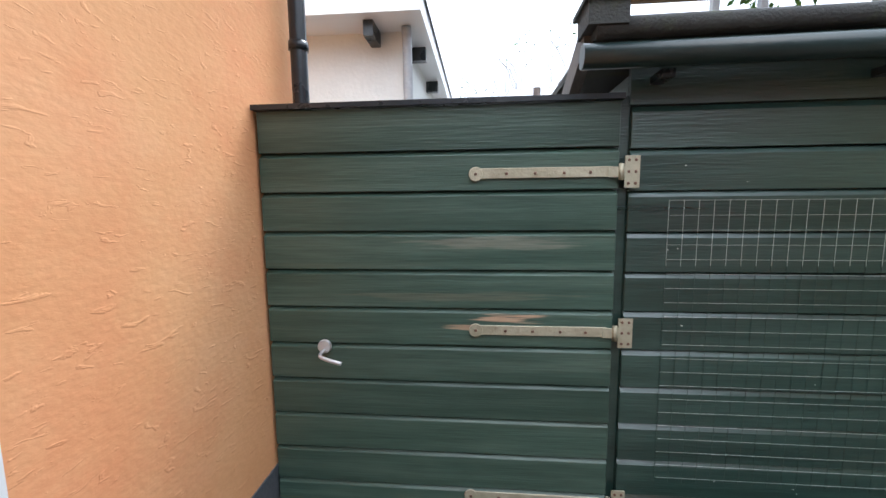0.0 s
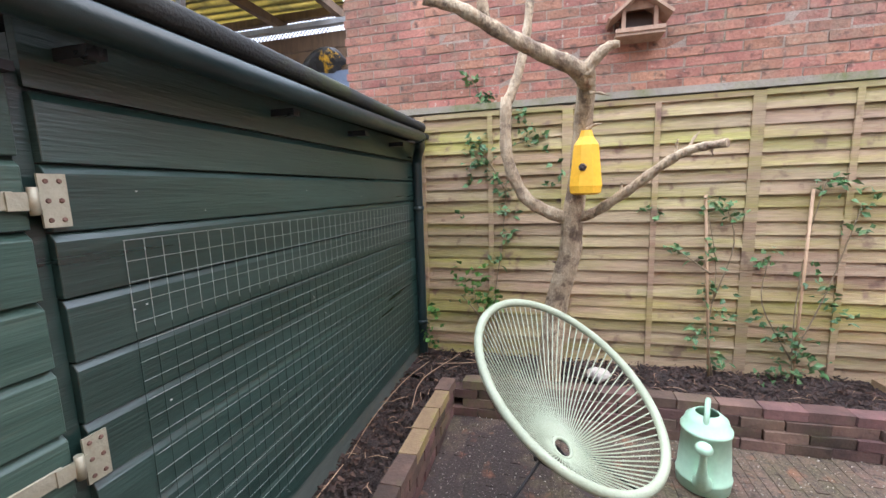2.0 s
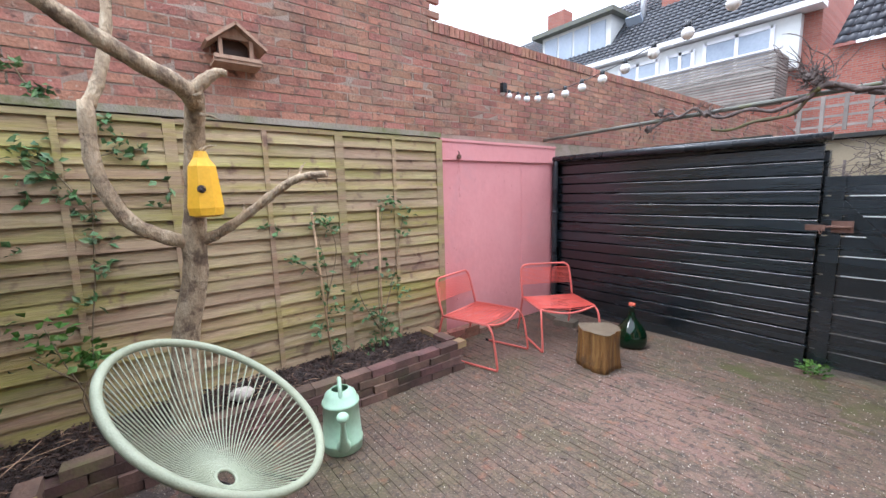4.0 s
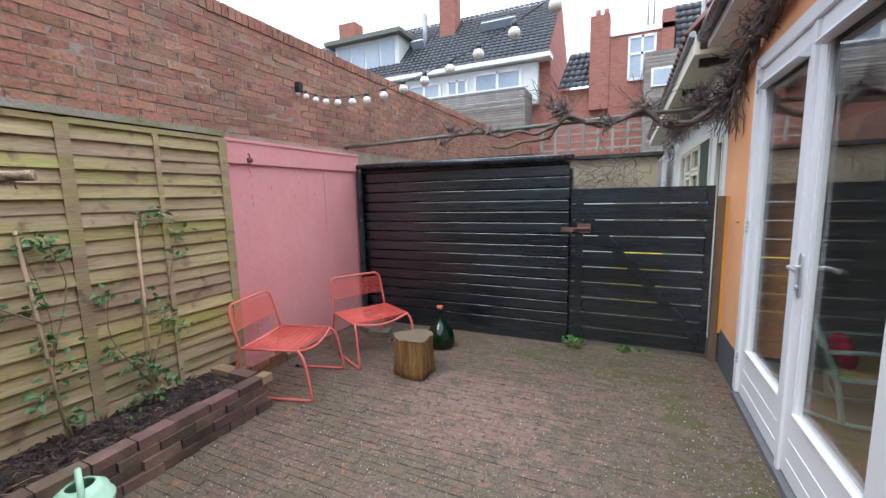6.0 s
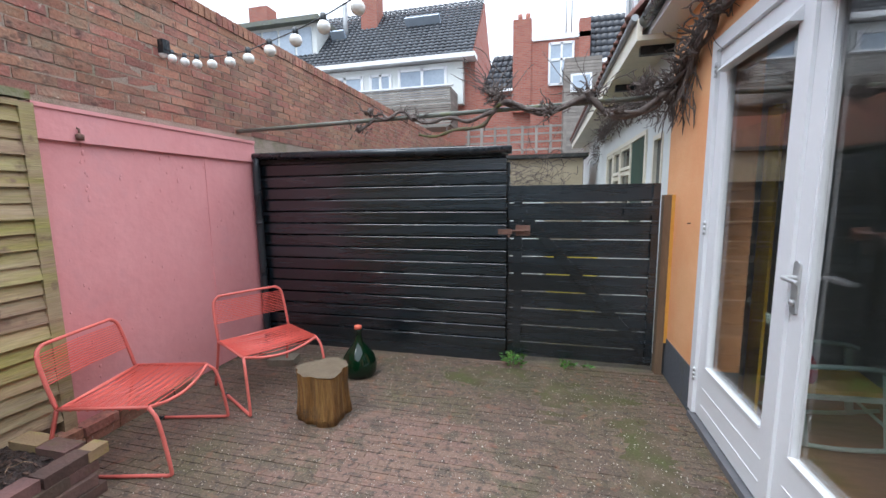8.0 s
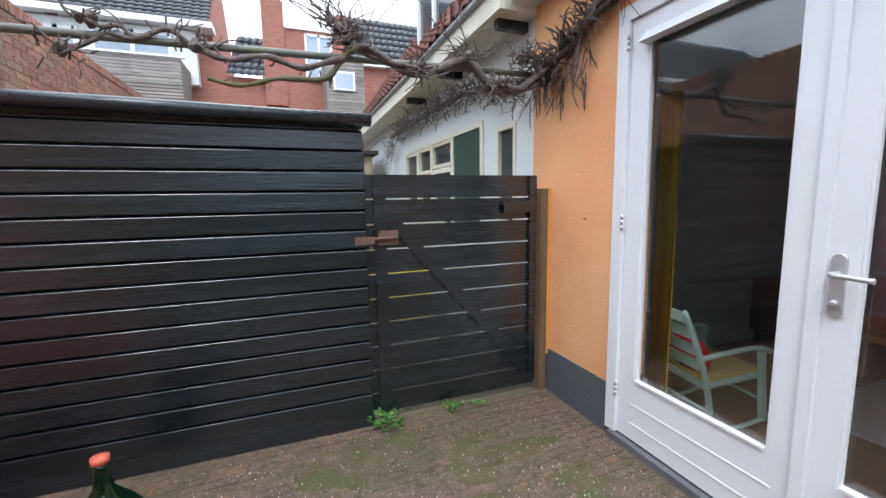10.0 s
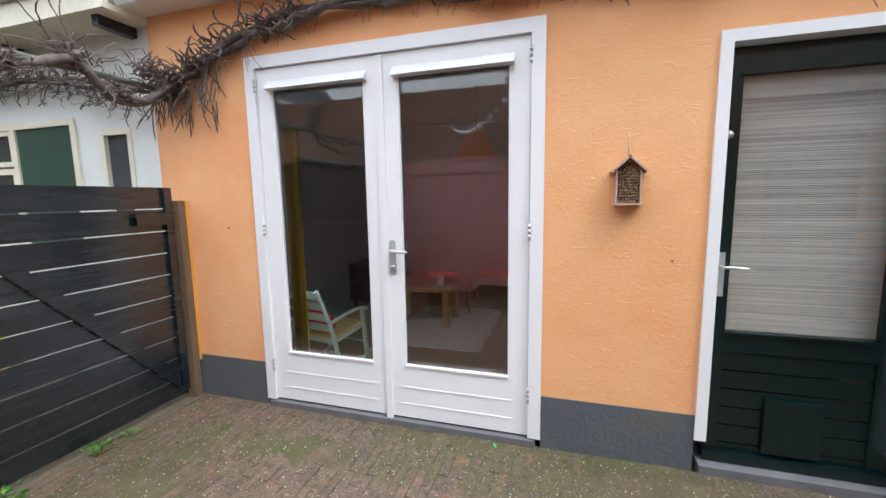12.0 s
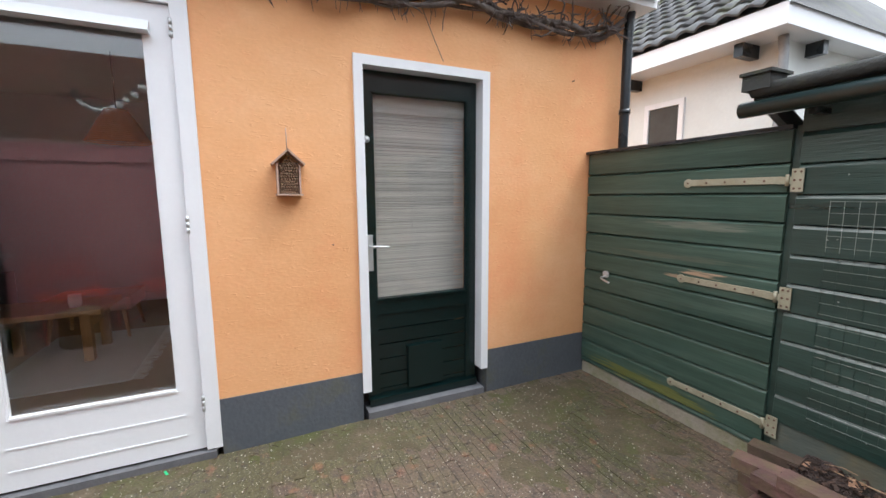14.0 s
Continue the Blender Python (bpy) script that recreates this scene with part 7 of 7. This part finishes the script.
for k in range(4):
    slab("pane", (10.95 + k * 0.88, 11.70 + k * 0.88, -17.5, -17.46, 7.65, 9.0), M_sky_pane, dorm)
for x, z in ((10.0, 8.6), (6.0, 8.9)):
    bm = bmesh.new()
    w_ = 0.35 if x > 9 else 0.8
    yy = -16.7 - (z - 6.98) * 0.975
    box(bm, -w_, w_, -0.40, 0.40, 0.02, 0.14, Matrix.Translation((x, yy, z)) @ Matrix.Rotation(radians(-46), 4, "X").inverted() @ Matrix.Rotation(0, 4, "Z"))
    w = part("roof_window", bm, M_sky_pane, far_a, "roof window")
chA = slab("chimney", (8.3, 9.1, -19.6, -18.8, 8.8, 11.2), M_farbrick, far_a, "brick chimney")
slab("chimney", (14.8, 15.9, -20.5, -19.7, 9.4, 11.3), M_farbrick, far_a, "brick chimney")
bm = bmesh.new()
tube(bm, [(9.8, -18.6, 8.4), (9.8, -18.6, 10.3)], 0.12, 10)
part("vent_pipe", bm, M_pipe_grey, far_a, "grey vent pipe")
M_slatwood = surf("grey_larch_slats", [(0.20, 0.18, 0.16), (0.30, 0.27, 0.24)], 3, 0.8, 0.3, 30, rand=0.2)
balc = slab("balcony", (4.2, 12.0, -16.9, -15.6, 4.0, 4.1), M_slatwood, far_a, "slatted wooden balcony")
bm = bmesh.new()
for k in range(15):
    box(bm, 4.1, 12.0, -15.64, -15.58, 4.05 + k * 0.095, 4.05 + k * 0.095 + 0.07)
    box(bm, 4.1, 4.16, -16.9, -15.64, 4.05 + k * 0.095, 4.05 + k * 0.095 + 0.07)
part("balcony_slats", bm, M_slatwood, balc, kind="stuff")
slab("balcony_cap", (4.0, 12.0, -15.66, -15.52, 5.48, 5.54), M_white, balc)

far_b = thing("brick_house", (0, -18, 0), "tall red brick house with flat roof, chimney and wood-clad annex", "house")
slab("wall", (-1.0, 1.15, -24, -17, -0.5, 7.15), M_farbrick, far_b, "red brick wall")
slab("side_wall", (1.15, 3.4, -23.5, -17.2, -0.5, 5.4), M_farbrick, far_b, "red brick wall")
slab("parapet", (-1.0, 1.1, -17.12, -16.95, 7.10, 7.28), M_white, far_b, "white parapet edge")
slab("chimney", (1.15, 1.85, -17.6, -16.95, 4.5, 7.95), M_farbrick, far_b, "brick chimney")
for x in (1.3, 1.6):
    bm = bmesh.new()
    tube(bm, [(x, -17.3, 7.95), (x, -17.3, 8.25)], 0.09, 8)
    part("chimney_pot", bm, M_farbrick, far_b, "chimney pot")
slab("wall", (-4.5, -1.0, -24, -17.1, -0.5, 6.15), M_farbrick, far_b, "red brick wall")
slab("chimney", (-1.0, -0.60, -17.4, -16.95, 6.0, 7.75), M_farbrick, far_b, "brick wall pier")
slab("eaves_board", (-4.5, -1.0, -17.2, -16.9, 6.10, 6.24), M_white, far_b, "white gutter board")
tile_roof("roof_tiles", far_b, (-4.5, -17.0, 6.25), (1, 0, 0), (0, -0.45, 0.89), 15, 7, 0.235, 0.30, M_rooftile, "glazed black roof tiles")
tile_roof("roof_tiles", far_b, (1.85, -17.0, 5.42), (1, 0, 0), (-0.20, -0.5, 0.86), 5, 6, 0.24, 0.30, M_rooftile, "glazed black roof tiles")
bm = bmesh.new()
for x in (-0.40, 0.02, 0.46):
    box(bm, x - 0.04, x + 0.04, -17.0, -16.93, 5.45, 6.98)
for z in (5.45, 6.35, 6.94):
    box(bm, -0.40, 0.46, -17.0, -16.93, z - 0.04, z + 0.05)
w = part("window", bm, M_white, far_b)
slab("pane", (-0.38, 0.44, -16.99, -16.96, 5.48, 6.92), M_sky_pane, w)
ann = slab("annex", (-1.25, -0.05, -16.9, -15.4, -0.5, 5.9), M_slatwood, far_b, "grey wood-clad annex")
bm = bmesh.new()
for k in range(34):
    box(bm, -1.26, -0.04, -15.42, -15.38, 2.3 + k * 0.105, 2.3 + k * 0.105 + 0.09)
part("cladding", bm, M_slatwood, ann, kind="stuff")
w = slab("window", (-0.95, -0.25, -15.37, -15.32, 4.75, 5.35), M_white, ann)
slab("pane", (-0.88, -0.32, -15.318, -15.31, 4.82, 5.28), M_sky_pane, w)
bm = bmesh.new()
for k in range(8):
    box(bm, -0.1 + k * 0.45, -0.02 + k * 0.45, -14.1, -14.02, 2.6, 3.5)
for z in (2.7, 2.95, 3.2, 3.42):
    box(bm, -0.1, 3.2, -14.08, -14.04, z, z + 0.06)
part("roof_railing", bm, M_slatwood, far_b, "grey wooden roof railing")
# low yards beyond the black shed
yard_wall = slab("garden_wall_far", (-0.6, 3.0, -9.2, -9.0, 0, 2.25), M_outwall, None, "pale rendered outbuilding wall beyond the gate", "structure")
slab("outbuilding_roof", (-0.7, 3.0, -10.5, -8.9, 2.27, 2.34), M_felt, None, "dark flat outbuilding roof", "structure")
M_yb = surf("yellow_slide", [(0.70, 0.55, 0.03), (0.80, 0.63, 0.05)], 3, 0.6, 0.05, 30)
slab("garden_box", (-0.5, 0.1, -5.9, -5.4, -0.03, 0.75), M_yb, None, "yellow painted box behind the black gate", category="box", soft=0.02)
slab("yard_screen", (0.15, 0.8, -8.0, -7.9, -0.03, 1.5), M_white_wall, None, "white wall beyond the gate", "structure")

# ---- shrub tops over the walls ----
bm = bmesh.new()
r = random.Random(9)
for c in ((0.45, 4.4, 3.05), (0.9, 4.6, 3.2), (1.5, 4.5, 3.2), (-0.1, 4.6, 2.7)):
    for _ in range(7):
        P = wander(r, Vector(c) + Vector((r.gauss(0, .2), r.gauss(0, .2), -0.5)), (r.uniform(-.3, .3), r.uniform(-.3, .3), 1), 6, 0.07, 0.2)
        tube(bm, P, 0.004, 4)
sh = thing("shrub", (0.6, 4.5, 0), "twiggy budding shrub showing above the shed roof", "shrub")
tube(bm, [(0.6, 4.5, 0), (0.6, 4.5, 2.6)], 0.04, 8)
part("branches", bm, M_vine, sh, "thin budding twigs", kind="stuff")
bm = bmesh.new()
for _ in range(120):
    c = r.choice(((0.45, 4.4, 3.05), (0.9, 4.6, 3.1), (1.5, 4.5, 3.15), (-0.1, 4.6, 2.6)))
    add_leaf(bm, Vector(c) + Vector((r.gauss(0, .12), r.gauss(0, .12), r.gauss(0, .10))), Vector((r.uniform(-1, 1), r.uniform(-1, 1), r.uniform(0, 1))), 0.04, 0.018, r)
part("leaves", bm, M_leaf_dark, sh, "small buds and leaves", kind="stuff")
bm = bmesh.new()
for _ in range(900):
    add_leaf(bm, Vector((2.9, 5.0, 3.15)) + Vector((r.gauss(0, .3), r.gauss(0, .3), r.gauss(0, .12))), Vector((r.uniform(-1, 1), r.uniform(-1, 1), r.uniform(0, 1))), 0.09, 0.05, r)
sh2 = thing("shrub", (2.9, 5.0, 0), "bright yellow green bush beside the neighbour's terrace", "shrub")
part("leaves", bm, M_leaf, sh2, "bright leaves", kind="stuff")
bm = bmesh.new()
tube(bm, [(2.9, 5.0, 0), (2.9, 5.0, 3.2)], 0.03, 8)
part("stem", bm, M_vine, sh2)

# dry brambles over the outbuilding, and a bare tree behind the brick wall
r = random.Random(15)
bm = bmesh.new()
for _ in range(150):
    P = wander(r, (r.uniform(-0.4, 2.6), -8.7 + r.uniform(-.2, .3), r.uniform(1.3, 2.2)), (r.uniform(-1, 1), 0, r.uniform(-.4, .7)), r.randint(4, 10), 0.09, 0.35)
    tube(bm, P, 0.006, 4)
br = thing("bramble", (1.0, -8.7, 0), "dry brown bramble stems over the outbuilding wall", "shrub")
tube(bm, [(1.0, -8.7, 0), (1.0, -8.7, 1.9)], 0.02, 6)
part("stem", bm, M_vine, br, "dry stems", kind="stuff")
bare = thing("bare_tree", (10, -1.5, 0), "tall leafless tree behind the brick wall", "tree")
bm = bmesh.new()
tube(bm, smooth_path([(10, -1.5, 0), (10.05, -1.45, 2.5), (9.95, -1.5, 5.0), (10, -1.4, 7.0)]), [0.16 - 0.006 * i for i in range(19)], 10)
part("trunk", bm, M_barktree, bare)
bm = bmesh.new()


def sprout(bm, p, d, n, rad, depth):
    P = wander(r, p, d, n, 0.16, 0.2)
    tube(bm, P, [max(0.005, rad * (1 - 0.75 * k / len(P))) for k in range(len(P))], 5)
    if depth:
        for k in range(1, len(P), 2):
            dd = (P[k] - P[k - 1]).normalized() + Vector((r.uniform(-.9, .9), r.uniform(-.9, .9), r.uniform(-.3, .7)))
            sprout(bm, P[k], dd, max(3, int(n * 0.65)), rad * 0.5, depth - 1)


for k in range(11):
    q = k * 2.4
    sprout(bm, (10, -1.47, 3.6 + k * 0.30), (math.cos(q), math.sin(q), 0.6), 11, 0.05, 2)
part("crown", bm, M_barktree, bare, "bare branching crown", kind="stuff")

# small things on the walls, roofs and paving
bm = bmesh.new()
tube(bm, smooth_path([(FX + 0.02, 0.02, 2.56), (FX + 0.012, 0.10, 2.40), (FX + 0.02, 0.16, 2.27)]), 0.0022, 5)
part("twig", bm, M_vine, vine, "thin shoot hanging down to the door frame", kind="stuff")
bm = bmesh.new()
tube(bm, [(-0.35, -17.6, 6.9), (-0.35, -17.6, 9.6)], 0.03, 6)
tube(bm, [(-0.15, -17.6, 6.9), (-0.15, -17.6, 9.4)], 0.03, 6)
tube(bm, [(-0.9, -17.6, 9.0), (0.2, -17.6, 9.0)], 0.02, 6)
part("antenna_mast", bm, M_pipe_grey, far_b, "thin grey antenna mast")
M_flag = surf("flat_mossy_stone", [(0.13, 0.12, 0.085), (0.24, 0.21, 0.16)], 6, 0.85, 0.5, 60)
for x, y, rz in ((2.45, -3.30, 12), (2.62, -3.38, -20)):
    m = pose(x, y, 0.03, 0, 0, rz)
    bm = bmesh.new()
    vs = box(bm, -0.12, 0.12, -0.08, 0.08, -0.03, 0.03)
    for v in vs:
        v.co += 0.015 * noise.noise_vector(v.co * 9 + Vector((x * 5, 0, 0)))
    soften(bm, 0.01, 2)
    bm.transform(m)
    part("flat_stone", bm, M_flag, None, "flat mossy stone lying by the black shed", category="stone", group="flat stones by the shed")
bm = bmesh.new()
box(bm, -0.02, 0.02, -0.006, 0.006, 0, 0.003, pose(FX + 0.075, -1.47, 0.004, 0, 8, 30))
part("plastic_scrap", bm, surf("bright_green_plastic", [(0.02, 0.40, 0.16), (0.03, 0.5, 0.2)], 5, 0.4, 0, 40), None, "small scrap of bright green plastic by the door", category="litter")
for y, z in ((1.22, 2.27), (-0.56, 1.15), (-3.4, 1.30)):
    bm = bmesh.new()
    tube(bm, [(FX, y, z), (FX + 0.02, y, z)], 0.004, 6)
    part("nail", bm, M_rust, None, "small rusty nail in the stucco wall", category="nail", group="nails in the stucco")
# peeling flecks and bird-lime spots on the green shed
M_fleck = surf("pale_flecks", [(0.55, 0.58, 0.55), (0.7, 0.72, 0.7)], 30, 0.7, 0, 60)
bm = bmesh.new()
rr = random.Random(44)
for _ in range(26):
    x, z = rr.uniform(0.55, 2.7), rr.choice([0.28 + 0.1443 * k for k in range(10)]) + rr.uniform(0.02, 0.105)
    s = rr.uniform(0.0007, 0.0018)
    box(bm, x - s, x + s * rr.uniform(1, 3), GY - 0.0335, GY - 0.0315, z - s, z + s)
part("flecks", bm, M_fleck, green_shed, "pale paint flecks", kind="stuff")

# ---- bricks of the boundary wall ----
rw = random.Random(31)
COURSE, BL = 0.0665, 0.222
mean_y = -0.3


def wall_bricks():
    near, far = [], []
    z, c = 2.125, 0
    while z < 3.60:
        y = -14.0 + (BL / 2 if c % 2 else 0)
        while y < 1.98:
            lim = 3.60 if y + BL > -1.84 else 3.06
            y1 = min(y + BL, 1.98)
            if z + COURSE <= lim + 0.01 and y1 - y > 0.06:
                item = (y, y1, z)
                (near if (-3.35 < y < 1.3 and z < 2.93) else far).append(item)
            y += BL
        z += COURSE
        c += 1
    return near, far


near, far = wall_bricks()
near.sort(key=lambda i: abs(i[0] + 0.6))
far += near[300:]
for y, y1, z in near[:300]:
    me = brick_mesh(0.05, round(y1 - y, 3) - 0.011, COURSE - 0.011, M_brick, rw.randrange(5), 0.004)
    piece("brick", me, brick_wall, pose(BX + 0.028 + rw.uniform(-0.003, 0.004), (y + y1) / 2 + rw.uniform(-0.005, 0.005), z + COURSE / 2 + rw.uniform(-0.0025, 0.0025), rw.uniform(-0.6, 0.6), 0, rw.uniform(-0.8, 0.8)))


def many_boxes(name, items, mat, parent, label, jitter=0.002):
    """Joined small blocks, each with chamfered front edges. items: x0, x1, y0, y1, z0, z1."""
    vs, fs = [], []
    rr = random.Random(8)
    for x0, x1, y0, y1, z0, z1 in items:
        b = len(vs)
        for x in (x0, x1):
            for y in (y0, y1):
                for z in (z0, z1):
                    vs.append((x + rr.uniform(-jitter, jitter), y + rr.uniform(-jitter, jitter), z + rr.uniform(-jitter, jitter)))
        fs += [(b, b + 1, b + 3, b + 2), (b + 4, b + 6, b + 7, b + 5), (b, b + 4, b + 5, b + 1), (b + 2, b + 3, b + 7, b + 6), (b, b + 2, b + 6, b + 4), (b + 1, b + 5, b + 7, b + 3)]
    base = base_of(parent)
    me = bpy.data.meshes.new(name)
    me.from_pydata([(v[0] - base.x, v[1] - base.y, v[2] - base.z) for v in vs], [], fs)
    me.update()
    me.materials.append(mat)
    ob = new(name, me)
    ob.parent = parent
    return tagged(ob, label, kind="stuff")


many_boxes("brickwork", [(BX + 0.003, BX + 0.05, y + 0.005, y1 - 0.006, z + 0.005, z + COURSE - 0.006) for y, y1, z in far], M_brick, brick_wall, "further bricks of the wall")
# rowlock coping along the top
cop = []
y = -14.0
while y < 1.96:
    top = 3.60 if y > -1.86 else 3.06
    cop.append((BX - 0.008, BX + 0.225, y + 0.004, y + 0.060, top, top + 0.10))
    y += 0.066
many_boxes("coping_bricks", cop, M_brick, brick_wall, "bricks on edge along the wall top", 0.003)
# the wall's end
many_boxes("end_bricks", [(BX + 0.0 + (0.11 if c % 2 else 0), BX + 0.22, 1.94, 1.99, 2.13 + c * COURSE, 2.13 + (c + 1) * COURSE - 0.011) for c in range(22)], M_brick, brick_wall, "bricks of the wall's end")

# pink panel details
slab("pink_head", (BX - 0.055, BX - 0.028, -3.75, -1.95, 1.87, 2.06), M_pink, pink, "raised pink band", soft=0.010)
slab("pink_cap", (BX - 0.065, BX + 0.012, -3.75, -1.93, 2.05, 2.075), M_pink, pink, "pink top edge", soft=0.008)
slab("pink_seam", (BX - 0.036, BX - 0.028, -3.17, -3.14, 0.02, 1.87), M_pink, pink, "raised seam", soft=0.004)
bm = bmesh.new()
lathe(bm, [(0.0, -0.02), (0.022, -0.015), (0.024, 0.015), (0.0, 0.03)], 10, at=(BX - 0.07, -2.16, 1.90))
tube(bm, [(BX - 0.03, -2.16, 1.97), (BX - 0.07, -2.16, 1.95), (BX - 0.07, -2.16, 1.91)], 0.006, 6)
part("wall_hook", bm, M_rust, None, "rusty hook with a knot of wire on the pink wall", category="hook")

bm = bmesh.new()
rk = random.Random(52)
spots = [(rk.uniform(-3.68, -2.0), rk.uniform(0.15, 1.85), rk.uniform(0.003, 0.009)) for _ in range(90)]
spots += [(-2.19 + rk.gauss(0, 0.012), 1.86 - 0.045 * k * rk.uniform(0.8, 1.1), rk.uniform(0.006, 0.012)) for k in range(9)]
spots += [(-3.155 + rk.gauss(0, 0.012), rk.uniform(0.2, 1.85), rk.uniform(0.006, 0.011)) for k in range(34)]
for y, z, q in spots:
    bmesh.ops.create_icosphere(bm, subdivisions=2, radius=1, matrix=Matrix.Translation((BX - 0.030, y, z)) @ Matrix.Diagonal((q * 0.55, q, q * rk.uniform(1, 2.4), 1)))
for f in bm.faces:
    f.smooth = True
part("paint_lumps", bm, M_pink, pink, "lumps and runs under the pink paint", kind="stuff")

# ---- paving of narrow clinker bricks ----
PL, PW, TH = 0.200, 0.052, 0.05
cells = []
y = -3.78
row = 0
while y < 1.72:
    x = FX + 0.005 - (PL / 2 if row % 2 else 0)
    while x < 2.99:
        x0, x1 = max(x, FX + 0.01), min(x + PL, 2.99)
        if x1 - x0 > 0.05 and not (x0 > 2.5 and y > -1.6) and not (x0 > 0.7 and y > 1.12):
            cells.append((x0, x1, y))
        x += PL
    y += PW + 0.002
    row += 1
rp = random.Random(77)
closest = sorted(cells, key=lambda c: abs((c[0] + c[1]) / 2 + 0.1) + abs(c[2] + 1.9) * 0.55)[:300]
close_set = set(closest)


def lift(x, y):
    return 0.0025 * noise.noise(Vector((x * 0.9, y * 0.9, 5)))


for x0, x1, y in closest:
    me = brick_mesh(round(x1 - x0, 3) - 0.0025, PW - 0.0018, TH, M_paver, rp.randrange(5), 0.003)
    piece("brick", me, floor_box, pose((x0 + x1) / 2, y + PW / 2, lift(x0, y) - TH / 2 + rp.uniform(-0.002, 0.001), rp.uniform(-0.6, 0.6), rp.uniform(-0.4, 0.4), rp.uniform(-0.5, 0.5)))
many_boxes("clinker_bricks", [(x0 + 0.0012, x1 - 0.0012, y + 0.0008, y + PW - 0.0008, -0.06, lift(x0, y) + rp.uniform(-0.002, 0.001)) for x0, x1, y in cells if (x0, x1, y) not in close_set], M_paver, floor_box, "further clinker bricks", 0.0012)

# a film of moss and trodden dirt over the joints near the house
M_moss = surf("moss_and_dirt_film", [(0.050, 0.046, 0.020), (0.090, 0.070, 0.040), (0.150, 0.105, 0.072)], 6, 0.8, 1.0, 80, coord="World", grain=0.5, stain=(0.070, 0.075, 0.022), stain_scale=3.2, stain_low=0.48, stain_high=0.62, bump_dist=0.006, specks=[(60, 0.66, 0.72, (0.30, 0.25, 0.20))])
FILM = [(-0.70, -0.55, 0.35, 0.55), (-0.55, 0.70, 0.50, 0.50), (-0.10, 1.00, 0.55, 0.35), (-0.15, -3.25, 0.65, 0.40), (-0.45, -2.7, 0.35, 0.6), (0.55, -3.45, 0.7, 0.22), (0.05, 0.25, 0.35, 0.25), (-0.78, -1.6, 0.14, 0.8)]
bm = bmesh.new()
nx_, ny_ = 74, 190
grid = []
for i in range(nx_ + 1):
    col_ = []
    for j in range(ny_ + 1):
        x, y = FX + 0.008 + 2.2 * i / nx_, -3.74 + 5.1 * j / ny_
        near_ = max(math.exp(-((x - cx_) / wx_) ** 2 - ((y - cy_) / wy_) ** 2) for cx_, cy_, wx_, wy_ in FILM)
        m_ = 1.25 * near_ - 0.50 + 0.75 * noise.noise(Vector((x * 2.3, y * 2.3, 1))) + 0.45 * noise.noise(Vector((x * 7, y * 7, 2))) + 0.25 * noise.noise(Vector((x * 22, y * 22, 3)))
        col_.append(bm.verts.new((x, y, -0.0075 + 0.0125 * min(1, max(0, m_ + 0.15)) + lift(x, y))))
    grid.append(col_)
for i in range(nx_):
    for j in range(ny_):
        bm.faces.new((grid[i][j], grid[i + 1][j], grid[i + 1][j + 1], grid[i][j + 1])).smooth = True
part("moss_film", bm, M_moss, floor_box, "thin brown green film of moss and dirt", kind="stuff")

# scattered bits on the paving
M_grit = surf("pale_grit", [(0.36, 0.33, 0.28), (0.56, 0.52, 0.46)], 30, 0.8, 0.1, 60, rand=0.4)
bm = bmesh.new()
for _ in range(9000):
    x, y = rp.uniform(FX + 0.03, 2.35), rp.uniform(-3.7, 1.0)
    s = 0.0010 + 0.0022 * rp.random() ** 3
    box(bm, -s, s, -s, s, -s * 0.5, s * 0.7, Matrix.Translation((x, y, 0.004 + lift(x, y))) @ Euler((rp.random(), rp.random(), rp.random() * 6)).to_matrix().to_4x4())
part("grit", bm, M_grit, floor_box, "pale grit and seed specks", kind="stuff")
bm = bmesh.new()
for _ in range(230):
    if rp.random() < 0.6:
        x, y = rp.uniform(FX + 0.02, FX + 0.16), rp.uniform(-3.7, 1.3)
    else:
        x, y = rp.uniform(FX, 2.2), rp.uniform(-3.7, 0.9)
    q, L = rp.uniform(0, 6.3), rp.uniform(0.01, 0.05)
    d = Vector((math.cos(q), math.sin(q), 0)) * L
    p = Vector((x, y, 0.006))
    tube(bm, [p - d * 0.5, p + Vector((0, 0, 0.003)), p + d * 0.5], 0.0016, 5)
part("fallen_twig", bm, M_chip, floor_box, "fallen twigs and leaf bits", kind="stuff")
far_a.location += Vector((-0.45, 0, 0.14))
far_b.location += Vector((-0.40, 0, 0.26))
